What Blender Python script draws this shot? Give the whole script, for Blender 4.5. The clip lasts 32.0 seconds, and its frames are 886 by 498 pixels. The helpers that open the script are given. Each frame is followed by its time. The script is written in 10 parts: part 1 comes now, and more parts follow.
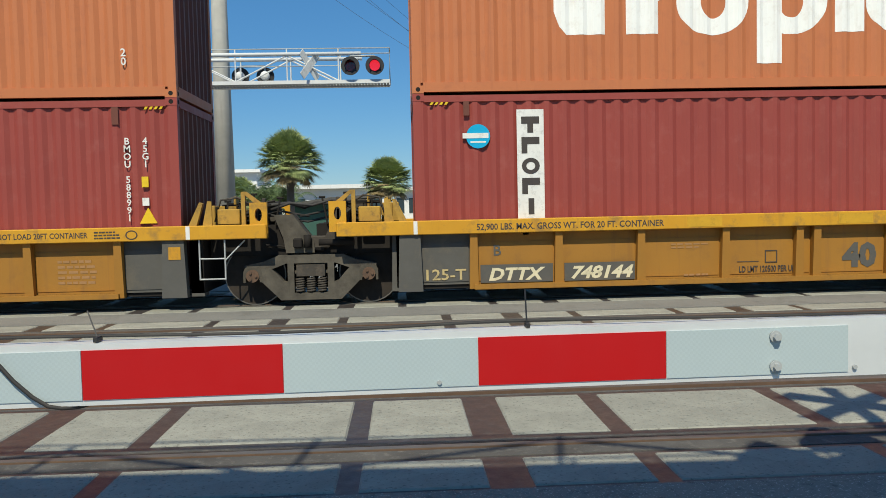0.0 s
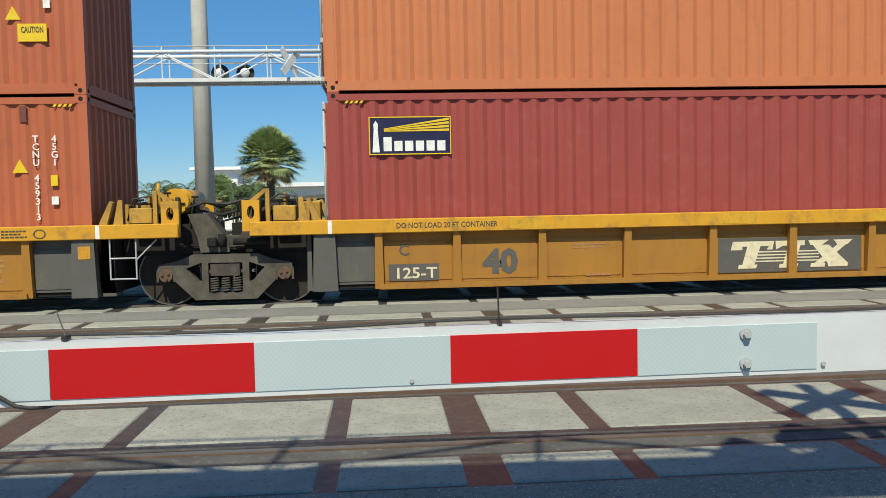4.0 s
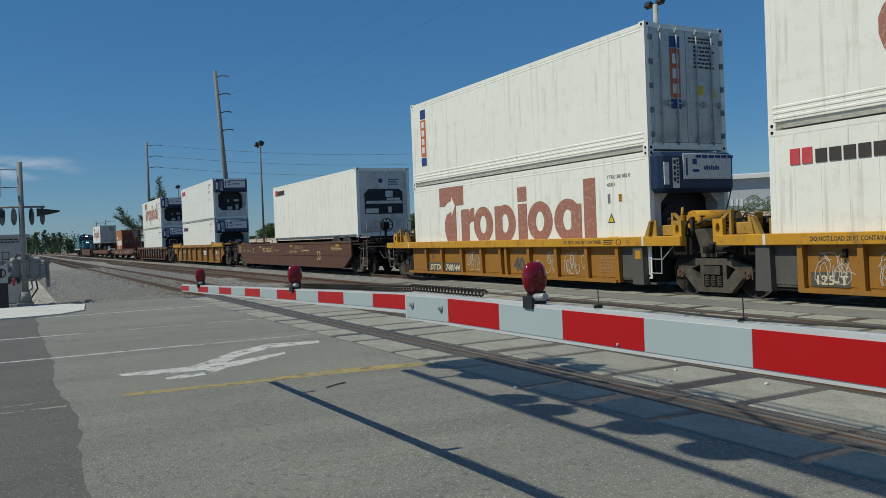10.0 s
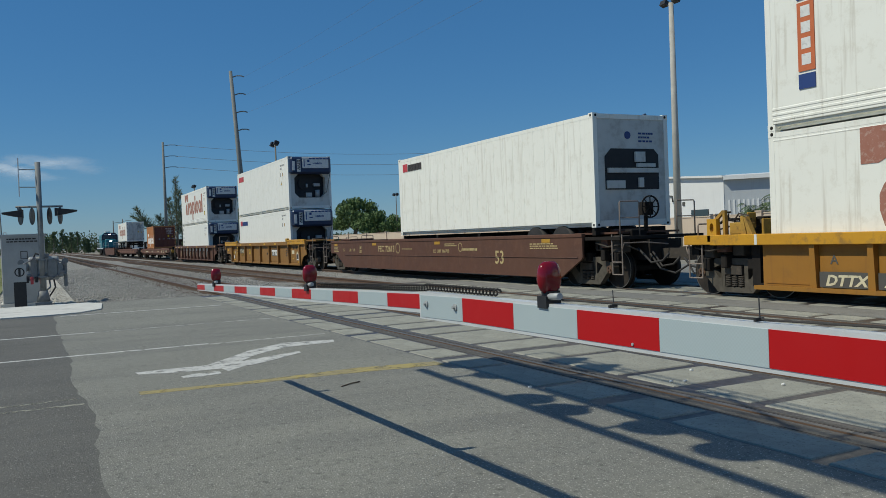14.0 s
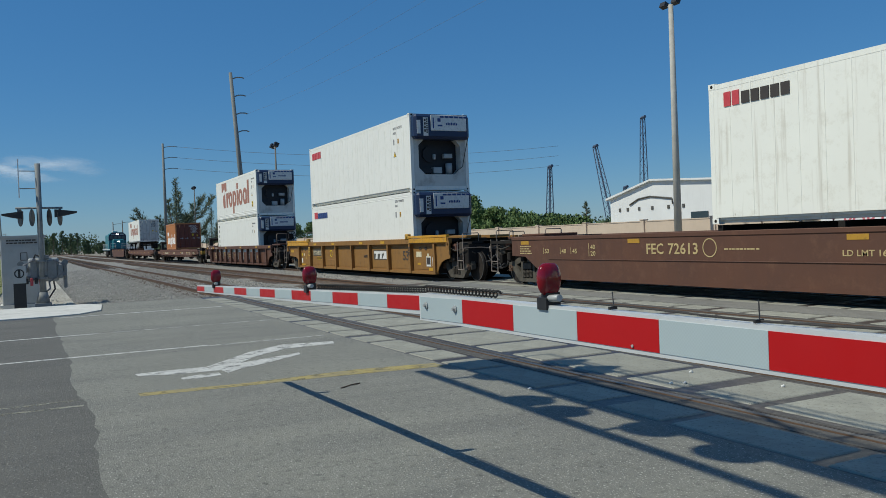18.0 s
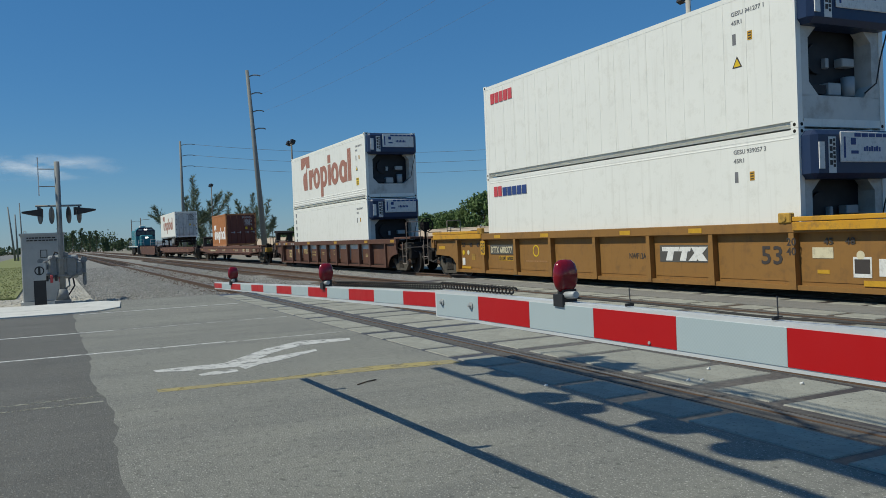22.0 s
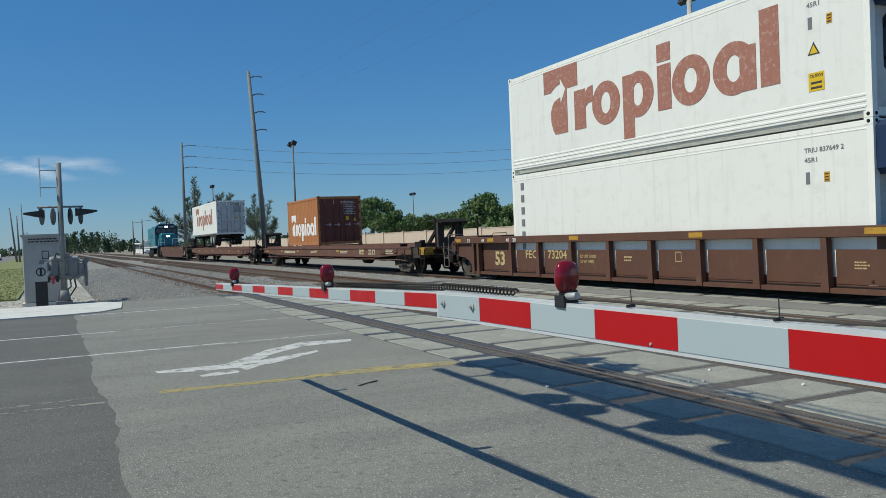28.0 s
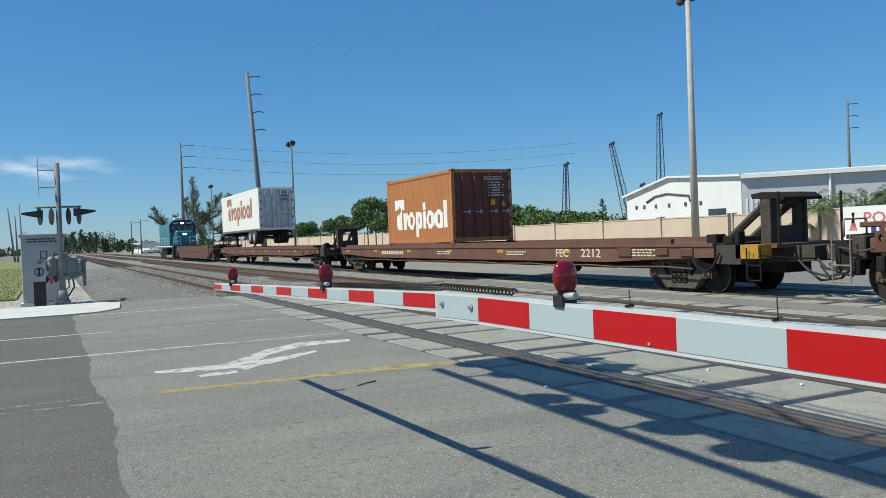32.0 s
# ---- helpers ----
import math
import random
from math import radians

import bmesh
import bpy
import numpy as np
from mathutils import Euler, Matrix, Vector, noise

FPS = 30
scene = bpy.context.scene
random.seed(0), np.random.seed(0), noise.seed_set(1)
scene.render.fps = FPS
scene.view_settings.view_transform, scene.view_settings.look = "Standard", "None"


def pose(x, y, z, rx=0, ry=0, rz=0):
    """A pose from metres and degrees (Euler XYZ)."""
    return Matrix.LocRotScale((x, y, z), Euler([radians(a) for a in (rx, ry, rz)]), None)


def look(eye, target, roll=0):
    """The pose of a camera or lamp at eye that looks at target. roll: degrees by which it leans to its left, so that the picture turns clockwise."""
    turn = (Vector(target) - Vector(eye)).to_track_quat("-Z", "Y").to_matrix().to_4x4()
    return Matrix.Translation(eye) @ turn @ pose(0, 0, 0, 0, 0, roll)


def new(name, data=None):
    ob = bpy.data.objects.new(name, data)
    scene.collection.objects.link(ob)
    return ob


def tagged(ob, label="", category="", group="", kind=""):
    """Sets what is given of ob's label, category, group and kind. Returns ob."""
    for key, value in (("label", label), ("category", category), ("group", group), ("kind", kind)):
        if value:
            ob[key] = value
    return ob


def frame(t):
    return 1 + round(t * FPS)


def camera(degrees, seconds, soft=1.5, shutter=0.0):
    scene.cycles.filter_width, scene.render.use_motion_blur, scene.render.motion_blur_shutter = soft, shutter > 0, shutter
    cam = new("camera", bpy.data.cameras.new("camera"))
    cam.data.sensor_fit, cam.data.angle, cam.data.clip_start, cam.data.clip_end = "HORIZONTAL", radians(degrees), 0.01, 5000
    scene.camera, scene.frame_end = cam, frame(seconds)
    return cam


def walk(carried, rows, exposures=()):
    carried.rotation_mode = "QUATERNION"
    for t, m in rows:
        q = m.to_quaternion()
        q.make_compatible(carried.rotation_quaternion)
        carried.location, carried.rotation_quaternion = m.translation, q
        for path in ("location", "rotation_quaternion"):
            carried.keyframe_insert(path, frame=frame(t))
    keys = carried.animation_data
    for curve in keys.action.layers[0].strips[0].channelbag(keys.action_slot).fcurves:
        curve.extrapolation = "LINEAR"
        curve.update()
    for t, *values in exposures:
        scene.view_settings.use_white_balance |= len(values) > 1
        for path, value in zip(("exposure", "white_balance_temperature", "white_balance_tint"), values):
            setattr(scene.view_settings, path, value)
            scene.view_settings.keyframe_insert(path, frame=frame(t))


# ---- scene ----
cam = camera(56.64, 32.0, 0.8)
PATH = [
    (0.0, pose(0.000, 0.000,  1.5, 87.02, 1.24, -2.86)),
    (0.5, pose(0.000, 0.000,  1.5, 87.02, 1.24, -3.16)),
    (1.0, pose(-0.002, 0.000,  1.5, 87.02, 1.14, -3.56)),
    (1.5, pose(-0.004, 0.000,  1.5, 87.12, 1.14, -3.96)),
    (2.0, pose(0.000, 0.000,  1.5, 87.02, 1.14, -4.26)),
    (2.5, pose(0.006, 0.000,  1.5, 86.82, 1.14, -4.36)),
    (4.5, pose(0.021, 0.000, 1.5, 86.86, 1.20, -4.00)),
    (5.0, pose(-0.023, -0.000,  1.5, 86.88, 1.27, -2.98)),
    (5.5, pose(-0.008, -0.008,  1.5, 86.93, 1.38, 2.52)),
    (6.0, pose(-0.019, -0.023,  1.5, 87.33, 1.59, 13.92)),
    (6.5, pose(0.001, -0.045,  1.5, 87.79, 2.02, 30.62)),
    (7.0, pose(0.031, -0.040,  1.5, 88.37, 2.28, 46.32)),
    (7.5, pose(0.051, -0.036,  1.5, 88.80, 2.26, 57.12)),
    (8.0, pose(0.059, -0.035,  1.5, 89.02, 2.26, 61.42)),
    (8.5, pose(0.062, -0.034,  1.5, 89.03, 2.19, 62.92)),
    (9.0, pose(0.062, -0.034,  1.5, 89.03, 2.19, 62.92)),
    (9.5, pose(0.061, -0.034,  1.5, 89.02, 2.22, 62.32)),
    (10.0, pose(0.061, -0.034,  1.5, 89.02, 2.22, 62.32)),
    (10.5, pose(0.061, -0.034,  1.5, 89.02, 2.20, 62.72)),
    (11.0, pose(0.061, -0.034,  1.5, 89.02, 2.21, 62.42)),
    (11.5, pose(0.061, -0.034,  1.5, 89.02, 2.21, 62.42)),
    (12.0, pose(0.061, -0.034,  1.5, 89.02, 2.21, 62.42)),
    (12.5, pose(0.061, -0.034,  1.5, 89.02, 2.20, 62.72)),
    (13.0, pose(0.062, -0.034,  1.5, 89.03, 2.28, 63.32)),
    (14.5, pose(0.062, -0.034,  1.5, 89.03, 2.18, 63.32)),
    (16.5, pose(0.062, -0.034,  1.5, 89.13, 2.18, 63.32)),
    (18.0, pose(0.062, -0.034,  1.5, 89.13, 2.18, 63.32)),
    (19.5, pose(0.062, -0.034,  1.5, 89.03, 2.18, 63.32)),
    (20.0, pose(0.062, -0.034,  1.5, 89.03, 2.18, 63.42)),
    (20.5, pose(0.062, -0.034,  1.5, 89.03, 2.18, 63.82)),
    (21.0, pose(0.062, -0.034,  1.5, 89.03, 2.28, 64.12)),
    (21.5, pose(0.062, -0.034,  1.5, 88.93, 2.28, 64.42)),
    (25.5, pose(0.062, -0.034,  1.5, 89.03, 2.28, 64.42)),
    (27.5, pose(0.062, -0.034,  1.5, 89.03, 2.28, 64.52)),
    (32.0, pose(0.062, -0.034,  1.5, 89.03, 2.28, 64.42)),
]
walk(cam, PATH, exposures=[(0.0, 0.27, 6800, 7.5), (1.0, 0.4, 6800, 7.5), (2.0, 0.49, 6850, 7.5), (5.0, 0.38, 6850, 7.5), (6.0, -0.16, 6900, 8), (7.0, -0.37, 6750, 8), (8.0, -0.26, 6650, 8), (9.0, -0.22, 6600, 8), (10.5, -0.25, 6600, 8), (13.0, -0.2, 6500, 8), (17.0, -0.2, 6450, 8), (19.0, 0.0, 6350, 8), (20.0, 0.0, 6400, 8), (23.0, -0.12, 6500, 8), (28.0, 0.05, 6400, 8), (30.0, 0.08, 6450, 8), (31.0, 0.22, 6500, 8), (32.0, 0.39, 6550, 7.5)])

# ---- light ----
world = bpy.data.worlds.new("sky")
scene.world = world
world.use_nodes = True
SUN_WAY = Vector((0.14, 0.80, -1.0)).normalized()
wn = world.node_tree.nodes
sky_tex = wn.new("ShaderNodeTexSky")
sky_tex.sky_type = "NISHITA"
sky_tex.sun_disc = False
sky_tex.sun_elevation = math.asin(-SUN_WAY.z)
sky_tex.sun_rotation = math.atan2(-SUN_WAY.x, -SUN_WAY.y)
sky_tex.air_density, sky_tex.dust_density, sky_tex.ozone_density = 1.0, 0.05, 4.0
wn["Background"].inputs["Strength"].default_value = 0.079
sat = wn.new("ShaderNodeHueSaturation")
sat.inputs["Saturation"].default_value = 1.15
tint = wn.new("ShaderNodeMix")
tint.data_type, tint.blend_type = "RGBA", "MULTIPLY"
tint.inputs["Factor"].default_value = 1.0
tint.inputs["B"].default_value = (0.77, 0.95, 1.1, 1)
world.node_tree.links.new(sky_tex.outputs["Color"], tint.inputs["A"])
world.node_tree.links.new(tint.outputs["Result"], sat.inputs["Color"])
haze = wn.new("ShaderNodeMix")
haze.data_type = "RGBA"
haze.inputs["Factor"].default_value = 0.42
haze.inputs["B"].default_value = (0.85, 2.75, 5.9, 1)
world.node_tree.links.new(sat.outputs["Color"], haze.inputs["A"])
world.node_tree.links.new(haze.outputs["Result"], wn["Background"].inputs["Color"])
sun_data = bpy.data.lights.new("sun", "SUN")
sun_data.energy, sun_data.angle, sun_data.color = 3.7, radians(0.53), (1.0, 0.96, 0.81)
sun = new("sun", sun_data)
sun.matrix_world = look((0, 0, 60), Vector((0, 0, 60)) + SUN_WAY)


# ---- materials ----
def shader(name, base, rough=0.6, metal=0.0, spec=0.4, var=0.0, scale=1.0, dark=None, dirt=0.0, dirt_scale=2.0,
           dirt_col=(0.05, 0.04, 0.03), bump=0.0, bump_scale=30.0, streak=0.0, streak_col=(0.16, 0.08, 0.04), emit=0.0, per_piece=0.0,
           speck=0.0, speck_scale=220.0, speck_col=(0.5, 0.48, 0.45), wear=0.0, wear_col=(0.1, 0.1, 0.1), chips=0.0, grid=0.0, grid_scale=90.0, worn=0.0):
    """A painted or mineral surface with broad tone changes, dirt patches, vertical streaks, specks and fine relief."""
    m = bpy.data.materials.new(name)
    m.use_nodes = True
    n, ln = m.node_tree.nodes, m.node_tree.links
    b = n["Principled BSDF"]
    b.inputs["Roughness"].default_value = rough
    b.inputs["Metallic"].default_value = metal
    b.inputs["Specular IOR Level"].default_value = spec
    tc = n.new("ShaderNodeTexCoord")
    out = n.new("ShaderNodeRGB").outputs[0]
    out.default_value = (*base, 1)

    def tex(scale_value, detail=4.0, stretch=None, rough_value=0.6):
        node = n.new("ShaderNodeTexNoise")
        node.inputs["Scale"].default_value = scale_value
        node.inputs["Detail"].default_value = detail
        node.inputs["Roughness"].default_value = rough_value
        if stretch:
            mp = n.new("ShaderNodeMapping")
            mp.inputs["Scale"].default_value = stretch
            ln.new(tc.outputs["Object"], mp.inputs["Vector"])
            ln.new(mp.outputs[0], node.inputs["Vector"])
        else:
            ln.new(tc.outputs["Object"], node.inputs["Vector"])
        return node.outputs["Fac"]

    def ramp(fac, lo, hi):
        r = n.new("ShaderNodeMapRange")
        r.inputs["From Min"].default_value, r.inputs["From Max"].default_value = lo, hi
        ln.new(fac, r.inputs["Value"])
        return r.outputs[0]

    def mixed(fac, a, col, amount):
        k = n.new("ShaderNodeMath")
        k.operation = "MULTIPLY"
        k.inputs[1].default_value = amount
        ln.new(fac, k.inputs[0])
        x = n.new("ShaderNodeMix")
        x.data_type = "RGBA"
        ln.new(k.outputs[0], x.inputs["Factor"])
        ln.new(a, x.inputs["A"])
        x.inputs["B"].default_value = (*col, 1)
        return x.outputs["Result"]

    if var:
        out = mixed(ramp(tex(scale, 5), 0.3, 0.7), out, dark or tuple(c * 0.6 for c in base), var)
    if per_piece:
        info = n.new("ShaderNodeObjectInfo")
        out = mixed(info.outputs["Random"], out, tuple(c * 0.55 for c in base), per_piece)
    if streak:
        out = mixed(ramp(tex(1.0, 6, (7.0, 7.0, 0.35)), 0.56, 0.72), out, streak_col, streak)
    if wear:
        out = mixed(ramp(tex(1.0, 5, (1.1, 0.16, 1.0)), 0.46, 0.66), out, wear_col, wear)
    if dirt:
        out = mixed(ramp(tex(dirt_scale, 8, None, 0.7), 0.52, 0.68), out, dirt_col, dirt)
    if grid:
        ck = n.new("ShaderNodeTexChecker")
        ck.inputs["Scale"].default_value = grid_scale
        ln.new(tc.outputs["Object"], ck.inputs["Vector"])
        out = mixed(ck.outputs["Fac"], out, tuple(min(1.0, c * 1.35) for c in base), grid)
    if chips:
        out = mixed(ramp(tex(1.0, 7, (2.6, 2.6, 1.7), 0.75), 0.67, 0.73), out, (0.3, 0.22, 0.15), chips)
    if speck:
        out = mixed(ramp(tex(speck_scale, 2), 0.58, 0.7), out, speck_col, speck)
    ln.new(out, b.inputs["Base Color"])
    if bump:
        bp = n.new("ShaderNodeBump")
        bp.inputs["Strength"].default_value = bump
        bp.inputs["Distance"].default_value = 0.01
        ln.new(tex(bump_scale, 6), bp.inputs["Height"])
        ln.new(bp.outputs[0], b.inputs["Normal"])
    rr = ramp(tex(scale * 3 + 1.0, 4), 0.2, 0.8)
    rm = n.new("ShaderNodeMapRange")
    rm.inputs["To Min"].default_value, rm.inputs["To Max"].default_value = max(0.05, rough - 0.1), min(1.0, rough + 0.12)
    ln.new(rr, rm.inputs["Value"])
    ln.new(rm.outputs[0], b.inputs["Roughness"])
    if worn:
        hole = n.new("ShaderNodeMapRange")
        hole.inputs["From Min"].default_value, hole.inputs["From Max"].default_value = worn - 0.06, worn + 0.06
        ln.new(tex(9.0, 9, (1.0, 0.55, 1.0), 0.72), hole.inputs["Value"])
        ln.new(hole.outputs[0], b.inputs["Alpha"])
    if emit:
        b.inputs["Emission Color"].default_value = (*base, 1)
        b.inputs["Emission Strength"].default_value = emit
    return m


M = {}
M["asphalt"] = shader("asphalt_worn", (0.252, 0.247, 0.208), 0.9, var=0.55, scale=0.45, dark=(0.165, 0.162, 0.146), dirt=0.85, dirt_scale=15, dirt_col=(0.085, 0.084, 0.074), bump=1.0, bump_scale=70, speck=1.0, speck_scale=60, speck_col=(0.55, 0.53, 0.47), wear=0.6, wear_col=(0.15, 0.147, 0.135))
M["asphalt_dark"] = shader("asphalt_old", (0.146, 0.141, 0.126), 0.92, var=0.5, scale=0.8, dirt=0.6, dirt_scale=14, dirt_col=(0.075, 0.073, 0.066), bump=1.0, bump_scale=60, speck=0.6, speck_scale=40, speck_col=(0.34, 0.33, 0.29), wear=0.4, wear_col=(0.085, 0.084, 0.08))
M["asphalt_infill"] = shader("asphalt_infill", (0.225, 0.218, 0.197), 0.9, var=0.5, scale=0.8, dirt=0.3, bump=0.5, bump_scale=140, speck=0.4, speck_scale=80)
M["concrete"] = shader("panel_concrete", (0.4, 0.39, 0.325), 0.85, var=0.8, scale=2.6, dark=(0.25, 0.245, 0.205), dirt=0.75, dirt_scale=11, dirt_col=(0.26, 0.25, 0.21), bump=0.8, bump_scale=45, per_piece=0.35, speck=0.8, speck_scale=30, speck_col=(0.15, 0.142, 0.122))
M["strip"] = shader("steel_edging", (0.068, 0.053, 0.048), 0.4, spec=0.5, var=0.7, scale=4, dark=(0.036, 0.033, 0.033), dirt=0.5, dirt_scale=8, dirt_col=(0.15, 0.135, 0.118), bump=0.15, bump_scale=50)
M["rail"] = shader("rusted_rail", (0.15, 0.09, 0.056), 0.7, var=0.6, scale=6, dark=(0.08, 0.045, 0.03), bump=0.3)
M["rail_head"] = shader("worn_rail_head", (0.19, 0.175, 0.16), 0.45, metal=0.4, var=0.6, scale=5)
M["filler"] = shader("flangeway_filler", (0.115, 0.108, 0.096), 0.85, var=0.8, scale=3.5, dark=(0.055, 0.05, 0.046), dirt=0.7, dirt_scale=14, dirt_col=(0.2, 0.186, 0.16), bump=0.5, bump_scale=50)
M["tie"] = shader("weathered_tie", (0.14, 0.105, 0.08), 0.9, var=0.6, scale=8, bump=0.6, per_piece=0.4)
M["gravel"] = shader("ballast", (0.27, 0.258, 0.23), 0.95, var=0.7, scale=1.2, dark=(0.19, 0.178, 0.155), dirt=0.8, dirt_scale=24, dirt_col=(0.1, 0.095, 0.085), bump=1.0, bump_scale=34, speck=0.9, speck_scale=26, speck_col=(0.46, 0.44, 0.4))
M["gravel_rust"] = shader("rust_stained_ballast", (0.24, 0.185, 0.14), 0.95, var=0.7, scale=1.5, dark=(0.15, 0.11, 0.08), dirt=0.8, dirt_scale=9, dirt_col=(0.08, 0.065, 0.05), bump=1.0, bump_scale=16, speck=0.6, speck_scale=11, speck_col=(0.4, 0.34, 0.28))
M["stone"] = shader("ballast_stone", (0.42, 0.4, 0.36), 0.9, var=0.9, scale=3, dark=(0.22, 0.205, 0.18))
M["rubble"] = shader("pale_rubble", (0.5, 0.47, 0.4), 0.95, var=0.8, scale=6, dark=(0.3, 0.27, 0.22))
M["sidewalk"] = shader("sidewalk_concrete", (0.68, 0.66, 0.6), 0.85, var=0.4, scale=1.5, dirt=0.25, bump=0.3)
M["grass"] = shader("roadside_grass", (0.2, 0.225, 0.075), 0.95, var=0.7, scale=0.8, dark=(0.23, 0.22, 0.1), bump=1.0, bump_scale=25)
M["soil"] = shader("dry_soil", (0.3, 0.27, 0.21), 0.95, var=0.6, scale=0.3, bump=0.6, bump_scale=20)
M["white_line"] = shader("road_paint_white", (0.64, 0.63, 0.59), 0.8, var=0.6, scale=3, dark=(0.4, 0.39, 0.36), dirt=0.8, dirt_scale=14, dirt_col=(0.34, 0.33, 0.3), bump=0.8, bump_scale=70, worn=0.42)
M["white_thin"] = shader("road_paint_nearly_gone", (0.5, 0.49, 0.45), 0.85, var=0.7, scale=2, dark=(0.36, 0.355, 0.32), dirt=0.9, dirt_scale=12, dirt_col=(0.32, 0.31, 0.28), bump=0.8, bump_scale=70, worn=0.45)
M["white_gone"] = shader("old_line_traces", (0.36, 0.35, 0.28), 0.85, var=0.7, scale=2, dark=(0.26, 0.25, 0.2), dirt=0.9, dirt_scale=12, dirt_col=(0.2, 0.19, 0.16), bump=0.8, bump_scale=70, worn=0.5)
M["yellow_line"] = shader("road_paint_yellow", (0.43, 0.34, 0.11), 0.85, var=0.8, scale=2.5, dark=(0.26, 0.235, 0.165), dirt=0.9, dirt_scale=13, dirt_col=(0.3, 0.26, 0.15), bump=0.8, bump_scale=70, worn=0.42)
M["aluminium"] = shader("arm_aluminium", (0.74, 0.75, 0.74), 0.45, metal=0.3, var=0.3, scale=5)
M["arm_white"] = shader("arm_white_sheeting", (0.42, 0.49, 0.5), 0.35, spec=0.6, var=0.35, scale=3, dark=(0.34, 0.42, 0.45), bump=0.08, bump_scale=400, grid=0.12, grid_scale=170)
M["arm_red"] = shader("arm_red_sheeting", (0.47, 0.007, 0.008), 0.4, spec=0.35, var=0.3, scale=4, dark=(0.4, 0.006, 0.01))
M["red_lens"] = shader("red_lens", (0.2, 0.004, 0.012), 0.12, spec=0.6)
M["red_lit"] = shader("lit_red_lens", (0.7, 0.02, 0.04), 0.3, emit=0.9)
M["black"] = shader("black_paint", (0.022, 0.022, 0.024), 0.5, var=0.4, scale=4, dark=(0.05, 0.048, 0.045))
M["rubber"] = shader("black_rubber", (0.03, 0.029, 0.028), 0.7, var=0.5, scale=5, dark=(0.07, 0.06, 0.055))
M["galv"] = shader("galvanised_steel", (0.42, 0.435, 0.43), 0.62, metal=0.2, var=0.5, scale=3, dark=(0.36, 0.37, 0.37))
M["dull_zinc"] = shader("dull_weathered_zinc", (0.25, 0.26, 0.255), 0.7, metal=0.1, var=0.5, scale=4, dark=(0.18, 0.19, 0.19), dirt=0.4, dirt_scale=8, dirt_col=(0.12, 0.11, 0.1))
M["pipe_paint"] = shader("worn_grab_iron_paint", (0.3, 0.24, 0.2), 0.6, var=0.6, scale=5, dark=(0.13, 0.1, 0.08))
M["galv_white"] = shader("white_truss_paint", (0.72, 0.73, 0.72), 0.5, var=0.4, scale=2, dark=(0.5, 0.5, 0.5))
M["cabinet"] = shader("grey_cabinet", (0.43, 0.44, 0.425), 0.55, var=0.4, scale=2, streak=0.25, streak_col=(0.27, 0.26, 0.24), dirt=0.25, dirt_scale=5, dirt_col=(0.3, 0.28, 0.25))
M["pole_conc"] = shader("concrete_pole", (0.5, 0.48, 0.43), 0.85, var=0.5, scale=1.5, streak=0.2, bump=0.2)
M["steel_pole"] = shader("weathered_steel_pole", (0.21, 0.22, 0.21), 0.7, var=0.4, scale=1, streak=0.3, streak_col=(0.1, 0.1, 0.1))
M["pole_wood"] = shader("weathered_pole", (0.19, 0.17, 0.145), 0.85, var=0.6, scale=2, streak=0.3, bump=0.3)
M["wall_tan"] = shader("tan_stucco", (0.62, 0.5, 0.39), 0.9, var=0.3, scale=0.5, streak=0.12, streak_col=(0.35, 0.28, 0.22), bump=0.2)
M["build_white"] = shader("white_siding", (0.8, 0.8, 0.78), 0.6, var=0.25, scale=0.3, streak=0.1)
M["build_grey"] = shader("grey_siding", (0.5, 0.53, 0.55), 0.6, var=0.3, scale=0.4, streak=0.1)
M["glass"] = shader("window_glass", (0.04, 0.06, 0.07), 0.08, spec=0.8)
M["crane"] = shader("crane_steel", (0.07, 0.1, 0.16), 0.6, var=0.4)
M["far_leaf"] = shader("distant_foliage", (0.1, 0.14, 0.065), 0.85, var=0.7, scale=0.25, dark=(0.05, 0.08, 0.04))
M["leaf"] = shader("leaf", (0.13, 0.195, 0.06), 0.7, var=0.7, scale=1.5, dark=(0.055, 0.1, 0.03))
M["pine"] = shader("pine_needle", (0.21, 0.25, 0.16), 0.8, var=0.6, scale=1.0, dark=(0.1, 0.13, 0.08))
M["palm"] = shader("palm_frond", (0.36, 0.41, 0.17), 0.5, var=0.6, scale=3, dark=(0.18, 0.24, 0.08))
M["palm_wall"] = shader("palm_clump_frond", (0.13, 0.185, 0.07), 0.6, var=0.7, scale=2, dark=(0.05, 0.085, 0.03))
M["palm_dead"] = shader("dry_frond", (0.28, 0.21, 0.1), 0.8, var=0.6, scale=4)
M["bark"] = shader("bark", (0.16, 0.125, 0.095), 0.95, var=0.6, scale=5, bump=0.8)
RUST = (0.13, 0.055, 0.03)
M["c_orange"] = shader("container_orange", (0.52, 0.17, 0.065), 0.55, var=0.3, scale=0.7, dark=(0.4, 0.125, 0.05), dirt=0.35, dirt_scale=3, dirt_col=(0.36, 0.12, 0.06), streak=0.35, streak_col=(0.33, 0.1, 0.045))
M["c_rust"] = shader("container_terracotta", (0.43, 0.115, 0.048), 0.55, var=0.3, scale=0.7, dark=(0.34, 0.085, 0.038), dirt=0.35, dirt_scale=3, dirt_col=(0.26, 0.08, 0.045), streak=0.35, streak_col=(0.27, 0.075, 0.035))
M["c_tan"] = shader("container_tan", (0.47, 0.19, 0.065), 0.55, var=0.35, scale=0.7, dark=(0.36, 0.14, 0.05), dirt=0.35, dirt_scale=3, dirt_col=(0.3, 0.13, 0.07), streak=0.35, streak_col=(0.3, 0.11, 0.045))
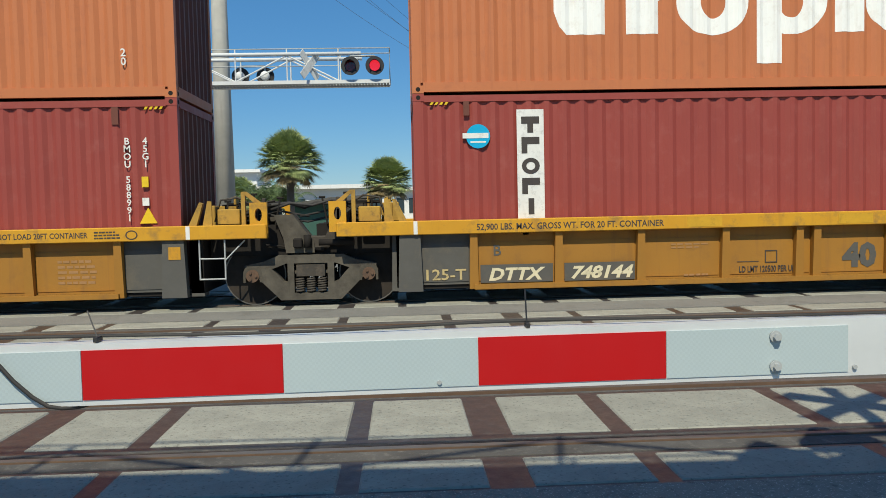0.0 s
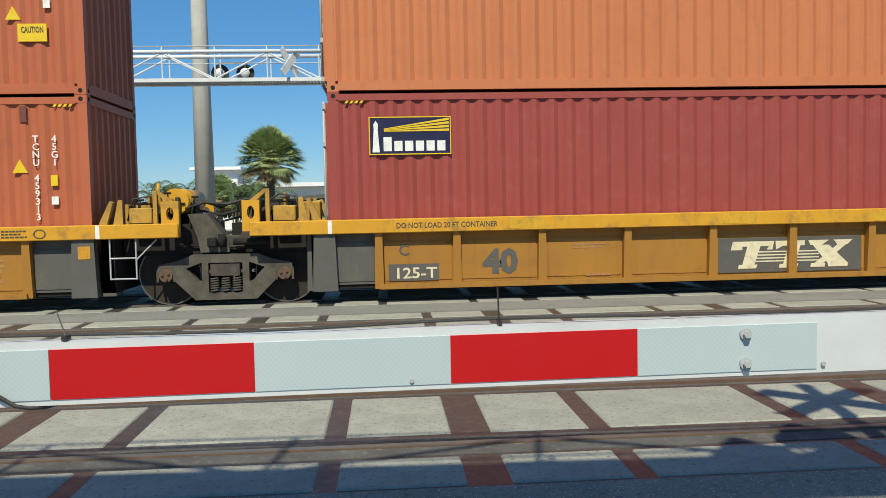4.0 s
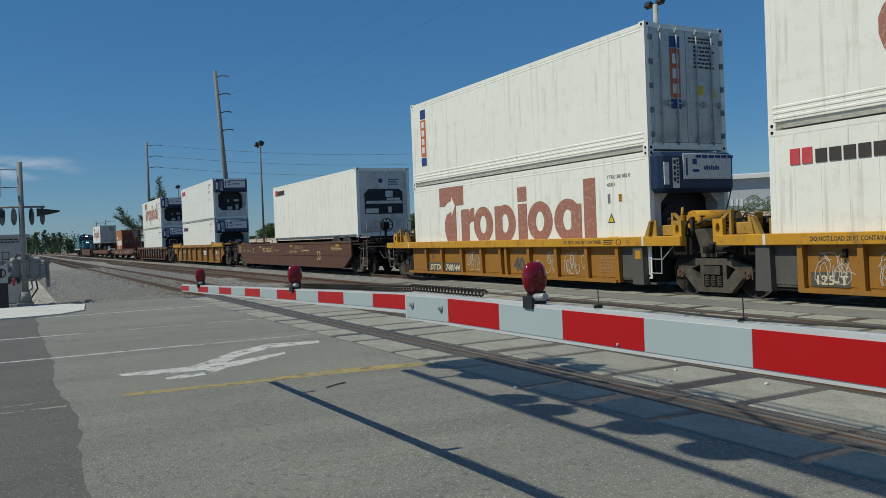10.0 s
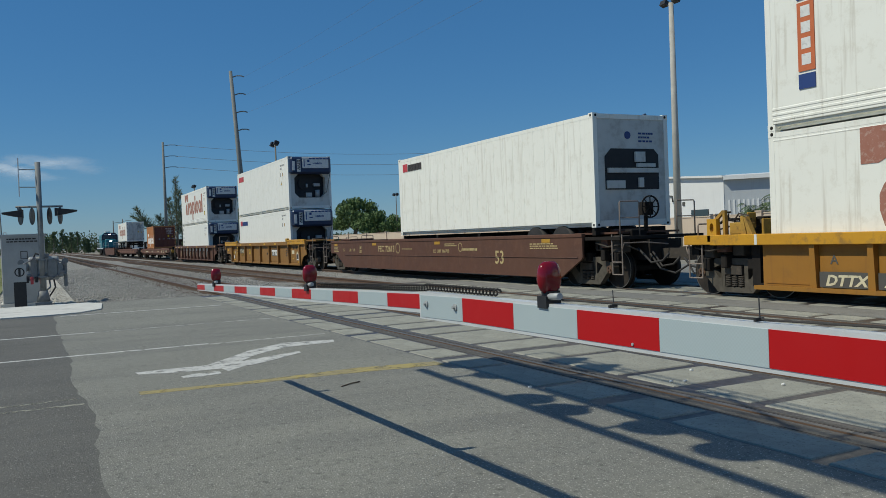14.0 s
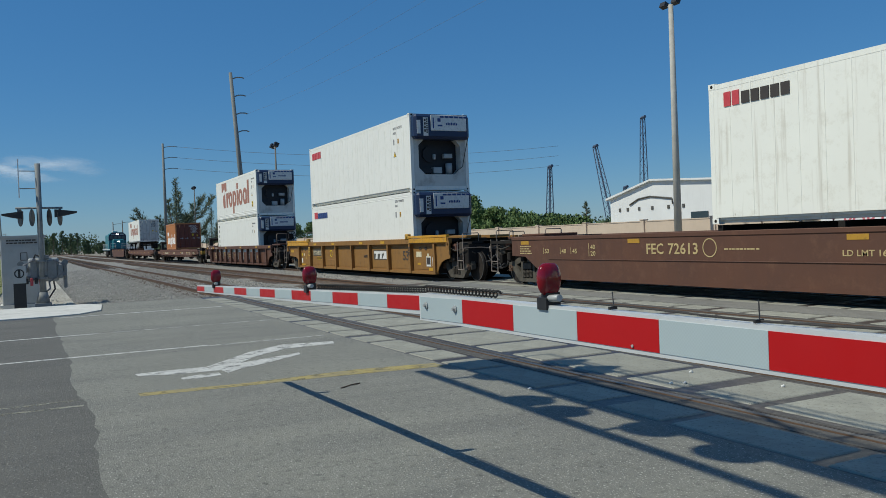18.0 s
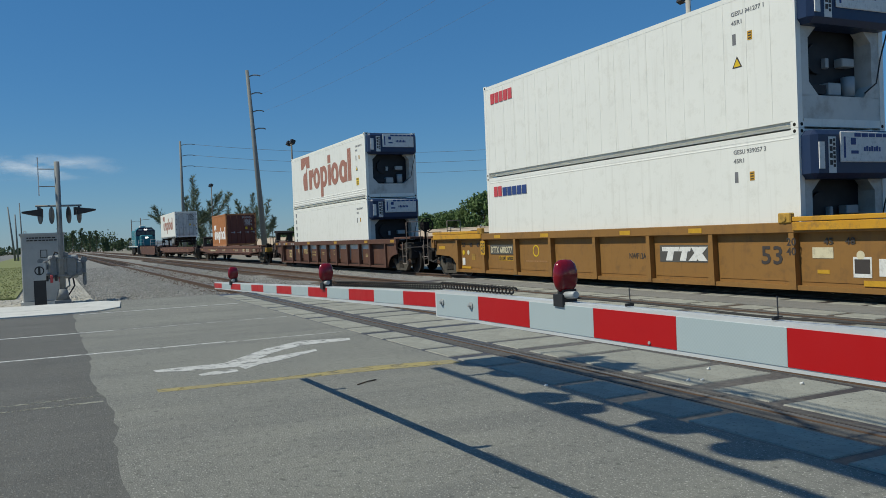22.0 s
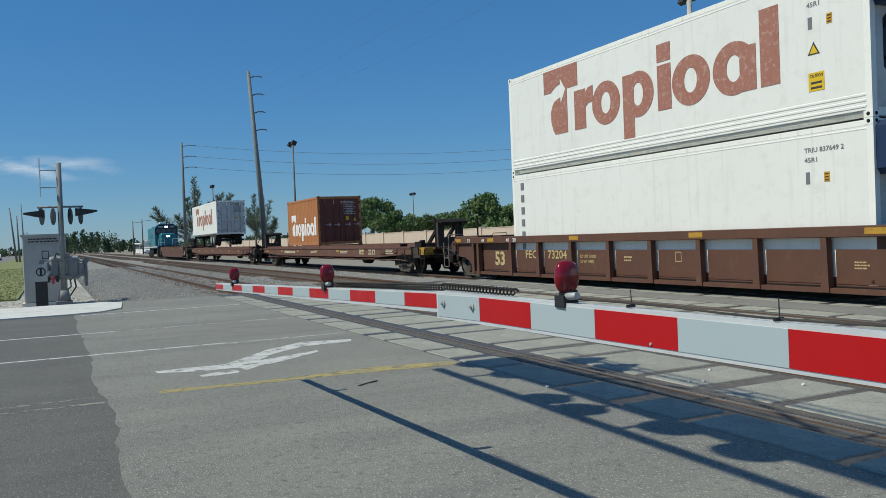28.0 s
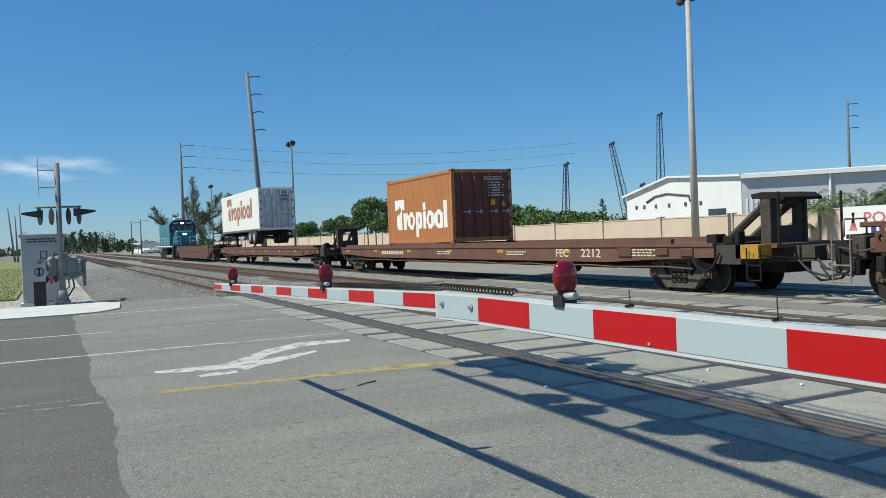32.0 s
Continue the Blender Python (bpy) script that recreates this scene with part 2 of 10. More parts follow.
M["c_maroon"] = shader("container_maroon", (0.3, 0.055, 0.042), 0.55, var=0.35, scale=0.7, dark=(0.23, 0.042, 0.034), dirt=0.3, dirt_scale=3, dirt_col=(0.36, 0.11, 0.09), streak=0.3, streak_col=(0.18, 0.035, 0.03))
# dark red of small fittings; on container ends it stands in for shade
M["c_brown"] = shader("dark_red_with_end_shade", (0.16, 0.05, 0.032), 0.6, var=0.4, scale=0.8, dirt=0.3, streak=0.3)
M["c_white"] = shader("reefer_white", (0.88, 0.87, 0.79), 0.5, var=0.25, scale=0.5, dark=(0.72, 0.7, 0.61), dirt=0.35, dirt_scale=3.0, dirt_col=(0.58, 0.53, 0.42), streak=0.5, streak_col=(0.42, 0.36, 0.27), chips=0.9)
M["c_clean"] = shader("reefer_clean_white", (0.82, 0.81, 0.75), 0.45, var=0.3, scale=0.5, dark=(0.7, 0.69, 0.63), dirt=0.3, dirt_scale=2.5, dirt_col=(0.55, 0.53, 0.46), streak=0.3, streak_col=(0.52, 0.49, 0.42), chips=0.35)
M["c_frame"] = shader("reefer_frame", (0.62, 0.62, 0.58), 0.5, var=0.4, scale=2, dirt=0.4, dirt_col=(0.25, 0.2, 0.15))
M["steel_frame"] = shader("grey_end_frame", (0.2, 0.2, 0.21), 0.5, var=0.4, scale=3, dirt=0.3)
M["logo_white"] = shader("white_lettering_paint", (0.88, 0.875, 0.84), 0.55, var=0.25, scale=2, dark=(0.74, 0.73, 0.69), dirt=0.3, dirt_scale=7, dirt_col=(0.6, 0.52, 0.45), streak=0.35, streak_col=(0.55, 0.48, 0.42))
M["logo_brown"] = shader("faded_brown_paint", (0.34, 0.14, 0.095), 0.6, var=0.5, scale=4, dark=(0.42, 0.2, 0.15), dirt=0.45, dirt_scale=9, dirt_col=(0.66, 0.58, 0.5))
M["white"] = shader("white_paint", (0.78, 0.77, 0.73), 0.6, var=0.3, scale=8, dirt=0.3, dirt_scale=9)
M["cream"] = shader("cream_paint", (0.7, 0.62, 0.42), 0.6, var=0.3, scale=6, dirt=0.3, dirt_scale=7)
M["dark_text"] = shader("dark_marking", (0.06, 0.05, 0.045), 0.6, var=0.4, scale=5)
M["pale_text"] = shader("faint_marking", (0.38, 0.2, 0.08), 0.7, var=0.5, scale=8)
M["red_text"] = shader("red_marking", (0.55, 0.05, 0.06), 0.5, var=0.4, scale=5, dark=(0.6, 0.16, 0.17))
M["pink_text"] = shader("faded_pink_red", (0.55, 0.11, 0.14), 0.6, var=0.5, scale=4, dark=(0.62, 0.28, 0.3))
M["blue_text"] = shader("blue_marking", (0.03, 0.06, 0.2), 0.5)
M["orange_text"] = shader("orange_marking", (0.6, 0.16, 0.06), 0.6, var=0.3, scale=6)
M["sky_blue"] = shader("light_blue_decal", (0.0, 0.36, 0.62), 0.4)
M["yellow_mark"] = shader("yellow_marking", (0.75, 0.5, 0.02), 0.5, var=0.3, scale=10)
M["decal_navy"] = shader("navy_board", (0.015, 0.015, 0.05), 0.4)
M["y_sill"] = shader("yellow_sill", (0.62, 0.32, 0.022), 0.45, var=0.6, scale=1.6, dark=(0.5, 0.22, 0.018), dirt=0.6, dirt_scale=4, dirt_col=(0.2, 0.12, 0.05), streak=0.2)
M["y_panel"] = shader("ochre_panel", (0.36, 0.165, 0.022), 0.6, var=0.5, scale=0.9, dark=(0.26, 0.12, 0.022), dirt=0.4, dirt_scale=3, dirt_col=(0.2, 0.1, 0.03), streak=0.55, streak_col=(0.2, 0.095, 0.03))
M["y_old"] = shader("weathered_ochre", (0.29, 0.145, 0.036), 0.65, var=0.5, scale=0.9, dark=(0.22, 0.11, 0.03), dirt=0.45, dirt_scale=3, dirt_col=(0.12, 0.07, 0.03), streak=0.4, streak_col=(0.16, 0.085, 0.035))
M["b_panel"] = shader("rust_brown_panel", (0.125, 0.055, 0.032), 0.65, var=0.5, scale=0.8, dark=(0.075, 0.04, 0.03), dirt=0.45, dirt_scale=4, dirt_col=(0.17, 0.085, 0.05), streak=0.35, streak_col=(0.08, 0.04, 0.03))
M["b_flat"] = shader("rusty_deck_brown", (0.16, 0.076, 0.052), 0.75, var=0.6, scale=1.2, dark=(0.1, 0.048, 0.036), dirt=0.4, dirt_scale=4, dirt_col=(0.25, 0.13, 0.08), bump=0.3)
M["grey_patch"] = shader("grey_patch", (0.1, 0.095, 0.085), 0.7, var=0.5, scale=2, dirt=0.4, dirt_col=(0.18, 0.15, 0.11))
# one grimy steel in two tones: this one includes the shade under the cars
M["truck"] = shader("grimy_truck_shade_tone", (0.068, 0.057, 0.046), 0.8, var=0.7, scale=3, dark=(0.03, 0.026, 0.022), dirt=0.4, dirt_scale=6, dirt_col=(0.17, 0.13, 0.095), bump=0.3)
# sunlit tone for side frames, lowered for the car body's shade
M["cast_frame"] = shader("dusty_cast_steel_lit_tone", (0.115, 0.1, 0.078), 0.85, var=0.8, scale=4, dark=(0.036, 0.031, 0.025), dirt=0.6, dirt_scale=7, dirt_col=(0.05, 0.04, 0.032), bump=0.3, bump_scale=40)
M["bearing"] = shader("rusty_bearing_cap", (0.15, 0.085, 0.052), 0.75, var=0.7, scale=6, dark=(0.07, 0.045, 0.032))
# base darkened so that it includes the shade under the cars
M["wheel"] = shader("wheel_with_shade", (0.022, 0.019, 0.017), 0.75, spec=0.25, var=0.6, scale=4, dark=(0.055, 0.042, 0.033))
M["tan_text"] = shader("dull_tan_lettering", (0.55, 0.42, 0.2), 0.7, var=0.4, scale=5, dirt=0.4, dirt_scale=8)
M["tread"] = shader("polished_tread", (0.22, 0.2, 0.18), 0.4, metal=0.6, var=0.5, scale=4)
M["y_grime"] = shader("grimy_yellow", (0.5, 0.29, 0.045), 0.65, var=0.6, scale=2.5, dark=(0.2, 0.11, 0.03), dirt=0.6, dirt_scale=6, dirt_col=(0.07, 0.05, 0.035))
M["reflector"] = shader("dull_reflector", (0.5, 0.28, 0.03), 0.5, var=0.5, scale=6, dark=(0.36, 0.17, 0.03), dirt=0.4, dirt_scale=9)
M["pale_reflector"] = shader("pale_yellow_reflector", (0.62, 0.34, 0.025), 0.5, var=0.4, scale=6, dirt=0.3, dirt_scale=9)
# near-black base carries the shadow beneath the cars and inside small openings
M["under"] = shader("underframe_with_shade", (0.016, 0.014, 0.013), 0.85, spec=0.2, var=0.5, scale=3, dark=(0.035, 0.029, 0.024))
M["unit_blue"] = shader("blue_unit", (0.014, 0.032, 0.085), 0.4, var=0.4, scale=3, dark=(0.035, 0.045, 0.08))
# near-black tone that stands in for the shade inside the machinery bays
M["unit_dark"] = shader("unit_recess_shade", (0.018, 0.02, 0.024), 0.6)
M["teal"] = shader("teal_loco", (0.03, 0.2, 0.24), 0.4, var=0.3, scale=1.0, dirt=0.3, dirt_scale=2)
M["teal_dark"] = shader("dark_teal_loco", (0.02, 0.06, 0.085), 0.45, var=0.3, scale=1.0)
M["lamp_on"] = shader("lit_headlight", (1.0, 0.95, 0.85), 0.3, emit=6.0)
M["deck"] = shader("grating", (0.4, 0.4, 0.39), 0.6, metal=0.3, var=0.4, scale=6)
M["shed_green"] = shader("dark_green_siding", (0.035, 0.1, 0.078), 0.6, var=0.4, scale=0.8, streak=0.2)
M["cloud"] = shader("ship_white", (0.78, 0.79, 0.8), 0.6, var=0.2, scale=0.1)
mist = bpy.data.materials.new("thin_glowing_cloud")
mist.use_nodes = True
mn, ml = mist.node_tree.nodes, mist.node_tree.links
mb = mn["Principled BSDF"]
mb.inputs["Base Color"].default_value = (0.7, 0.7, 0.7, 1)
mb.inputs["Roughness"].default_value = 1.0
# weak emission imitates sunlight scattered through the cloud
mb.inputs["Emission Color"].default_value = (0.72, 0.85, 0.95, 1)
mb.inputs["Emission Strength"].default_value = 0.42
mt = mn.new("ShaderNodeTexCoord")
mm = mn.new("ShaderNodeMapping")
mm.inputs["Scale"].default_value = (1.0, 0.016, 0.06)
mq = mn.new("ShaderNodeTexNoise")
mq.inputs["Scale"].default_value, mq.inputs["Detail"].default_value = 1.0, 7
mg = mn.new("ShaderNodeTexGradient")
mg.gradient_type = "SPHERICAL"
mm2 = mn.new("ShaderNodeMapping")
mm2.inputs["Scale"].default_value = (1.0, 1 / 150, 1 / 26)
mr = mn.new("ShaderNodeMapRange")
mr.inputs["From Min"].default_value, mr.inputs["From Max"].default_value = 0.4, 0.72
mk_ = mn.new("ShaderNodeMath")
mk_.operation = "MULTIPLY"
ml.new(mt.outputs["Object"], mm.inputs["Vector"])
ml.new(mt.outputs["Object"], mm2.inputs["Vector"])
ml.new(mm.outputs[0], mq.inputs["Vector"])
ml.new(mm2.outputs[0], mg.inputs["Vector"])
ml.new(mq.outputs["Fac"], mr.inputs["Value"])
ml.new(mr.outputs[0], mk_.inputs[0])
ml.new(mg.outputs["Fac"], mk_.inputs[1])
ml.new(mk_.outputs[0], mb.inputs["Alpha"])
M["mist"] = mist
M["graffiti"] = shader("pale_scrawl", (0.55, 0.5, 0.42), 0.7, var=0.5, scale=12)


# ---- building blocks ----
def box(bm, x0, x1, y0, y1, z0, z1):
    v = [bm.verts.new(p) for p in ((x0, y0, z0), (x1, y0, z0), (x1, y1, z0), (x0, y1, z0), (x0, y0, z1), (x1, y0, z1), (x1, y1, z1), (x0, y1, z1))]
    for q in ((3, 2, 1, 0), (4, 5, 6, 7), (0, 1, 5, 4), (1, 2, 6, 5), (2, 3, 7, 6), (3, 0, 4, 7)):
        bm.faces.new([v[i] for i in q])
    return v


def soft_box(bm, x0, x1, y0, y1, z0, z1, r=0.01):
    """A box with chamfered edges."""
    b2 = bmesh.new()
    box(b2, x0, x1, y0, y1, z0, z1)
    bmesh.ops.bevel(b2, geom=b2.edges[:], offset=r, segments=1, affect="EDGES")
    absorb(bm, b2)


def absorb(bm, other, m=None):
    if m is not None:
        other.transform(m)
    keep = {}
    for v in other.verts:
        keep[v] = bm.verts.new(v.co)
    for f in other.faces:
        bm.faces.new([keep[v] for v in f.verts])
    other.free()


def tube(bm, a, b, r, seg=8, r2=None, caps=True):
    a, b = Vector(a), Vector(b)
    q = (b - a).to_track_quat("Z", "Y").to_matrix()
    r2 = r if r2 is None else r2
    rings = []
    for p, rad in ((a, r), (b, r2)):
        rings.append([bm.verts.new(p + q @ Vector((rad * math.cos(k * 2 * math.pi / seg), rad * math.sin(k * 2 * math.pi / seg), 0))) for k in range(seg)])
    for k in range(seg):
        f = bm.faces.new((rings[0][k], rings[0][(k + 1) % seg], rings[1][(k + 1) % seg], rings[1][k]))
        f.smooth = seg > 6
    if caps:
        bm.faces.new(rings[0][::-1])
        bm.faces.new(rings[1])


def pipe(bm, pts, r, seg=6):
    """One connected bent tube through the points."""
    pts = [Vector(p) for p in pts]
    rings = []
    for i, p in enumerate(pts):
        d = (pts[min(i + 1, len(pts) - 1)] - pts[max(i - 1, 0)]).normalized()
        ref = Vector((0, 0, 1)) if abs(d.z) < 0.9 else Vector((1, 0, 0))
        a = d.cross(ref).normalized()
        b = d.cross(a)
        rings.append([bm.verts.new(p + a * r * math.cos(k * 2 * math.pi / seg) + b * r * math.sin(k * 2 * math.pi / seg)) for k in range(seg)])
    for p, q in zip(rings, rings[1:]):
        for k in range(seg):
            bm.faces.new((p[k], p[(k + 1) % seg], q[(k + 1) % seg], q[k])).smooth = True
    bm.faces.new(rings[0][::-1])
    bm.faces.new(rings[-1])


def slab_xz(bm, pts, y0, y1):
    """A plate: an outline in x and z, from y0 to y1."""
    f = [bm.verts.new((x, y0, z)) for x, z in pts]
    b = [bm.verts.new((x, y1, z)) for x, z in pts]
    bm.faces.new(f)
    bm.faces.new(b[::-1])
    k = len(pts)
    for i in range(k):
        bm.faces.new((f[(i + 1) % k], f[i], b[i], b[(i + 1) % k]))


def slab_xy(bm, pts, z0, z1):
    f = [bm.verts.new((x, y, z1)) for x, y in pts]
    b = [bm.verts.new((x, y, z0)) for x, y in pts]
    bm.faces.new(f)
    bm.faces.new(b[::-1])
    k = len(pts)
    for i in range(k):
        bm.faces.new((f[i], b[i], b[(i + 1) % k], f[(i + 1) % k]))


def ring_xz(bm, x, z, rx, rz, inner, y0, y1, seg=24, a0=0.0, a1=2 * math.pi):
    """An oval ring, or part of one, standing in x and z."""
    full = abs(a1 - a0 - 2 * math.pi) < 1e-6
    n = seg if full else seg + 1
    rows = []
    for k in range(n):
        a = a0 + (a1 - a0) * k / seg
        c, s = math.cos(a), math.sin(a)
        rows.append([bm.verts.new((x + c * rx * f, y, z + s * rz * f)) for f, y in ((1, y0), (1, y1), (inner, y1), (inner, y0))])
    for k in range(seg):
        p, q = rows[k], rows[(k + 1) % n]
        for j in range(4):
            bm.faces.new((p[j], p[(j + 1) % 4], q[(j + 1) % 4], q[j]))


def disc(bm, c, axis, r, thick, seg=20):
    c, axis = Vector(c), Vector(axis)
    tube(bm, c - axis * thick / 2, c + axis * thick / 2, r, seg)


def mesh_of(name, bm, material, smooth=False):
    bmesh.ops.recalc_face_normals(bm, faces=bm.faces[:])
    me = bpy.data.meshes.new(name)
    if smooth:
        for f in bm.faces:
            f.smooth = True
    bm.to_mesh(me)
    bm.free()
    for m in material if isinstance(material, (list, tuple)) else [material]:
        me.materials.append(m)
    return me


def part(name, bm, material, parent, label=""):
    ob = new(name, mesh_of(name, bm, material))
    ob.parent = parent
    return tagged(ob, label)


def again(name, me, parent, m=None, label=""):
    """One more object on a mesh that is already made."""
    ob = new(name, me)
    ob.parent = parent
    if m is not None:
        ob.matrix_basis = m
    return tagged(ob, label)


def thing(name, label, category, group="", at=(0, 0, 0), kind=""):
    ob = new(name)
    ob.empty_display_size = 0.2
    ob.location = at
    return tagged(ob, label, category, group, kind)


def solo(name, bm, material, label, category, group="", kind=""):
    ob = new(name, mesh_of(name, bm, material))
    return tagged(ob, label, category, group, kind)


def lettering(name, text, size, material, parent, m, label="", width=None, down=False, bold=0.02, slant=0.0):
    """Painted words as a thin mesh. Lies in x and z, faces -y; m: its lower left corner. down: letters under one another."""
    cu = bpy.data.curves.new(name, "FONT")
    cu.body = "\n".join(text) if down else text
    cu.size = size * 1.38
    cu.extrude = 0.0015
    cu.offset = size * bold
    cu.shear = slant
    cu.resolution_u = 2
    if down:
        cu.space_line = 0.8
        cu.align_x = "CENTER"
    tmp = bpy.data.objects.new(name, cu)
    me = bpy.data.meshes.new_from_object(tmp)
    bpy.data.objects.remove(tmp)
    me.name = name
    turn = Matrix.Rotation(radians(90), 4, "X")
    me.transform(turn)
    if width:
        xs = [v.co.x for v in me.vertices]
        w = max(xs) - min(xs)
        if w > 0:
            me.transform(Matrix.Diagonal((width / w, 1, 1, 1)))
    me.materials.clear()
    me.materials.append(material)
    ob = new(name, me)
    ob.parent = parent
    ob.matrix_basis = m
    return tagged(ob, label)


def bars(bm, x, z, w, h, rows, cols, y, rnd, thick=0.003):
    """Unreadable lines of writing as short bars."""
    for r in range(rows):
        zz = z + h - (r + 0.75) * h / rows
        at = x
        while at < x + w * (0.75 + 0.25 * rnd.random()) - 0.02:
            step = w / cols * (0.6 + 0.8 * rnd.random())
            box(bm, at, min(at + step * 0.8, x + w), y - thick, y, zz, zz + h / rows * 0.5)
            at += step


# ---- ground, road and tracks ----
def flat(name, x0, x1, y0, y1, z0, z1, material, label, category):
    bm = bmesh.new()
    box(bm, x0, x1, y0, y1, z0, z1)
    return solo(name, bm, material, label, category, kind="structure")


TRACKS = (5.83, 9.83, 13.93)
ROAD_X0, ROAD_X1 = -24.5, 26.0
bm = bmesh.new()
bmesh.ops.create_grid(bm, x_segments=2, y_segments=2, size=2500)
bmesh.ops.translate(bm, verts=bm.verts, vec=(0, 0, -0.42))
solo("ground", bm, M["soil"], "dry sandy ground that reaches the horizon", "ground", kind="structure")
seam = [(-24.5, 0.38)] + [(x * 0.25, 0.37 + 0.1 * noise.noise((x * 0.11, 3.0, 0)) + 0.05 * noise.noise((x * 0.61, 7.0, 0))) for x in range(-96, 104)] + [(26.0, 0.38)]
for nm, mat, far, lab in (("road_old", "asphalt_dark", -60.0, "older dark asphalt road with coarse stones"), ("road", "asphalt", 4.26, "sun-bleached grey asphalt beside the tracks")):
    bm = bmesh.new()
    rows_ = [[(bm.verts.new((x, y, 0.0)), bm.verts.new((x, far, 0.0)), bm.verts.new((x, y, -0.4)), bm.verts.new((x, far, -0.4)))][0] for x, y in seam]
    for p, q in zip(rows_, rows_[1:]):
        bm.faces.new((p[0], q[0], q[1], p[1]))
        bm.faces.new((p[2], q[2], q[3], p[3]))
        bm.faces.new((p[1], q[1], q[3], p[3]))
    solo(nm, bm, M[mat], lab, "road", kind="structure")
for k, (a, b) in enumerate(((7.41, 8.25), (11.41, 12.35))):
    flat("road_infill", ROAD_X0, ROAD_X1, a, b, -0.4, 0.0, M["asphalt_infill"], "pale asphalt strip between two tracks", "road")
flat("road_beyond", ROAD_X0, ROAD_X1, 15.51, 44.0, -0.4, 0.0, M["asphalt_infill"], "pale road beyond the tracks", "road")

# crossing panels: each slab of concrete in its steel edging
slab_cache = {}


def slab_mesh(lx, ly):
    key = (round(lx, 2), round(ly, 2))
    if key not in slab_cache:
        bm = bmesh.new()
        box(bm, -lx / 2, lx / 2, -ly / 2, ly / 2, -0.1, 0.0)
        bmesh.ops.bevel(bm, geom=[e for e in bm.edges if all(v.co.z > -0.01 for v in e.verts)], offset=0.012, segments=1, affect="EDGES")
        slab_cache[key] = mesh_of("panel", bm, M["concrete"])
    return slab_cache[key]


crossing_jobs = []
for ti, yc in enumerate(TRACKS):
    beds = []
    for a, b in ((-1.57, -0.80), (-0.66, 0.66), (0.80, 1.58)):
        bm = bmesh.new()
        box(bm, ROAD_X0, ROAD_X1, yc + a, yc + b, -0.4, -0.012)
        beds.append(solo("crossing_%s" % ("near", "middle", "far")[ti], bm, M["strip"], "brown steel edging of the concrete crossing panels", "level crossing", kind="structure"))
    crossing_jobs.append((beds, yc, ti))
    for sgn in (-1, 1):
        bm = bmesh.new()
        for a, b, z in ((0.60, 0.645, -0.009), (0.80, 0.97, -0.007)):
            box(bm, ROAD_X0, ROAD_X1, yc + min(sgn * a, sgn * b), yc + max(sgn * a, sgn * b), -0.38, z)
        part("flangeway_filler", bm, M["filler"], beds[1], "dusty rubber filler beside the rail")
        bm = bmesh.new()
        box(bm, ROAD_X0, ROAD_X1, yc + min(sgn * 0.645, sgn * 0.714), yc + max(sgn * 0.645, sgn * 0.714), -0.38, -0.05)
        part("flangeway", bm, M["rubber"], beds[1], "dark open groove along the rail")
    bm = bmesh.new()
    for sgn in (-1, 1):
        y = yc + sgn * 0.7525
        # rail with head, web and foot; runs on far to both sides
        prof = ((-0.037, 0), (0.037, 0), (0.037, -0.04), (0.01, -0.055), (0.01, -0.15), (0.07, -0.17), (0.07, -0.185), (-0.07, -0.185), (-0.07, -0.17), (-0.01, -0.15), (-0.01, -0.055), (-0.037, -0.04))
        ends = []
        for x in (-520.0, 160.0):
            ends.append([bm.verts.new((x, y + py, pz)) for py, pz in prof])
        n = len(prof)
        for i in range(n):
            bm.faces.new((ends[0][i], ends[0][(i + 1) % n], ends[1][(i + 1) % n], ends[1][i]))
    rails = solo("track_%s" % ("near", "middle", "far")[ti], bm, M["rail"], "pair of rusty brown steel rails", "railway track", kind="structure")
    bm = bmesh.new()
    for sgn in (-1, 1):
        box(bm, -520, 160, yc + sgn * 0.7525 - 0.028, yc + sgn * 0.7525 + 0.028, -0.01, 0.003)
    part("running_surface", bm, M["rail_head"], rails, "worn bright running surface")

# ballast bed with sleepers, left and right of the road
for name, x0, x1 in (("ballast_west", -520.0, ROAD_X0), ("ballast_east", ROAD_X1, 160.0)):
    bm = bmesh.new()
    xs = [x0 + (x1 - x0) * k / 60 for k in range(61)]
    if name == "ballast_west":
        xs = [ROAD_X0 - d for d in (0, .4, .8, 1.3, 1.9, 2.6, 3.4, 4.4, 5.6, 7, 8.6, 10.5, 13, 16, 20, 25, 31, 38, 47, 58, 72, 90, 120, 170, 250, 360, 495)]
    prof = ((-0.5, -0.40), (1.0, -0.32), (2.2, -0.22), (3.4, -0.16), (4.4, -0.13), (5.83, -0.13), (7.3, -0.13), (7.8, -0.17), (8.4, -0.13), (9.83, -0.13), (11.3, -0.13), (11.9, -0.17), (12.5, -0.13), (13.93, -0.13), (15.4, -0.13), (16.8, -0.25), (18.6, -0.41))
    grid = [[bm.verts.new((x, y, z + 0.05 * (noise.noise((x * 0.7, y * 0.9, 0)) if y not in TRACKS else 0))) for y, z in prof] for x in xs]
    for a, b in zip(grid, grid[1:]):
        for i in range(len(prof) - 1):
            bm.faces.new((a[i], a[i + 1], b[i + 1], b[i]))
    solo(name, bm, M["gravel"], "grey crushed-stone ballast bed", "ballast", kind="structure")
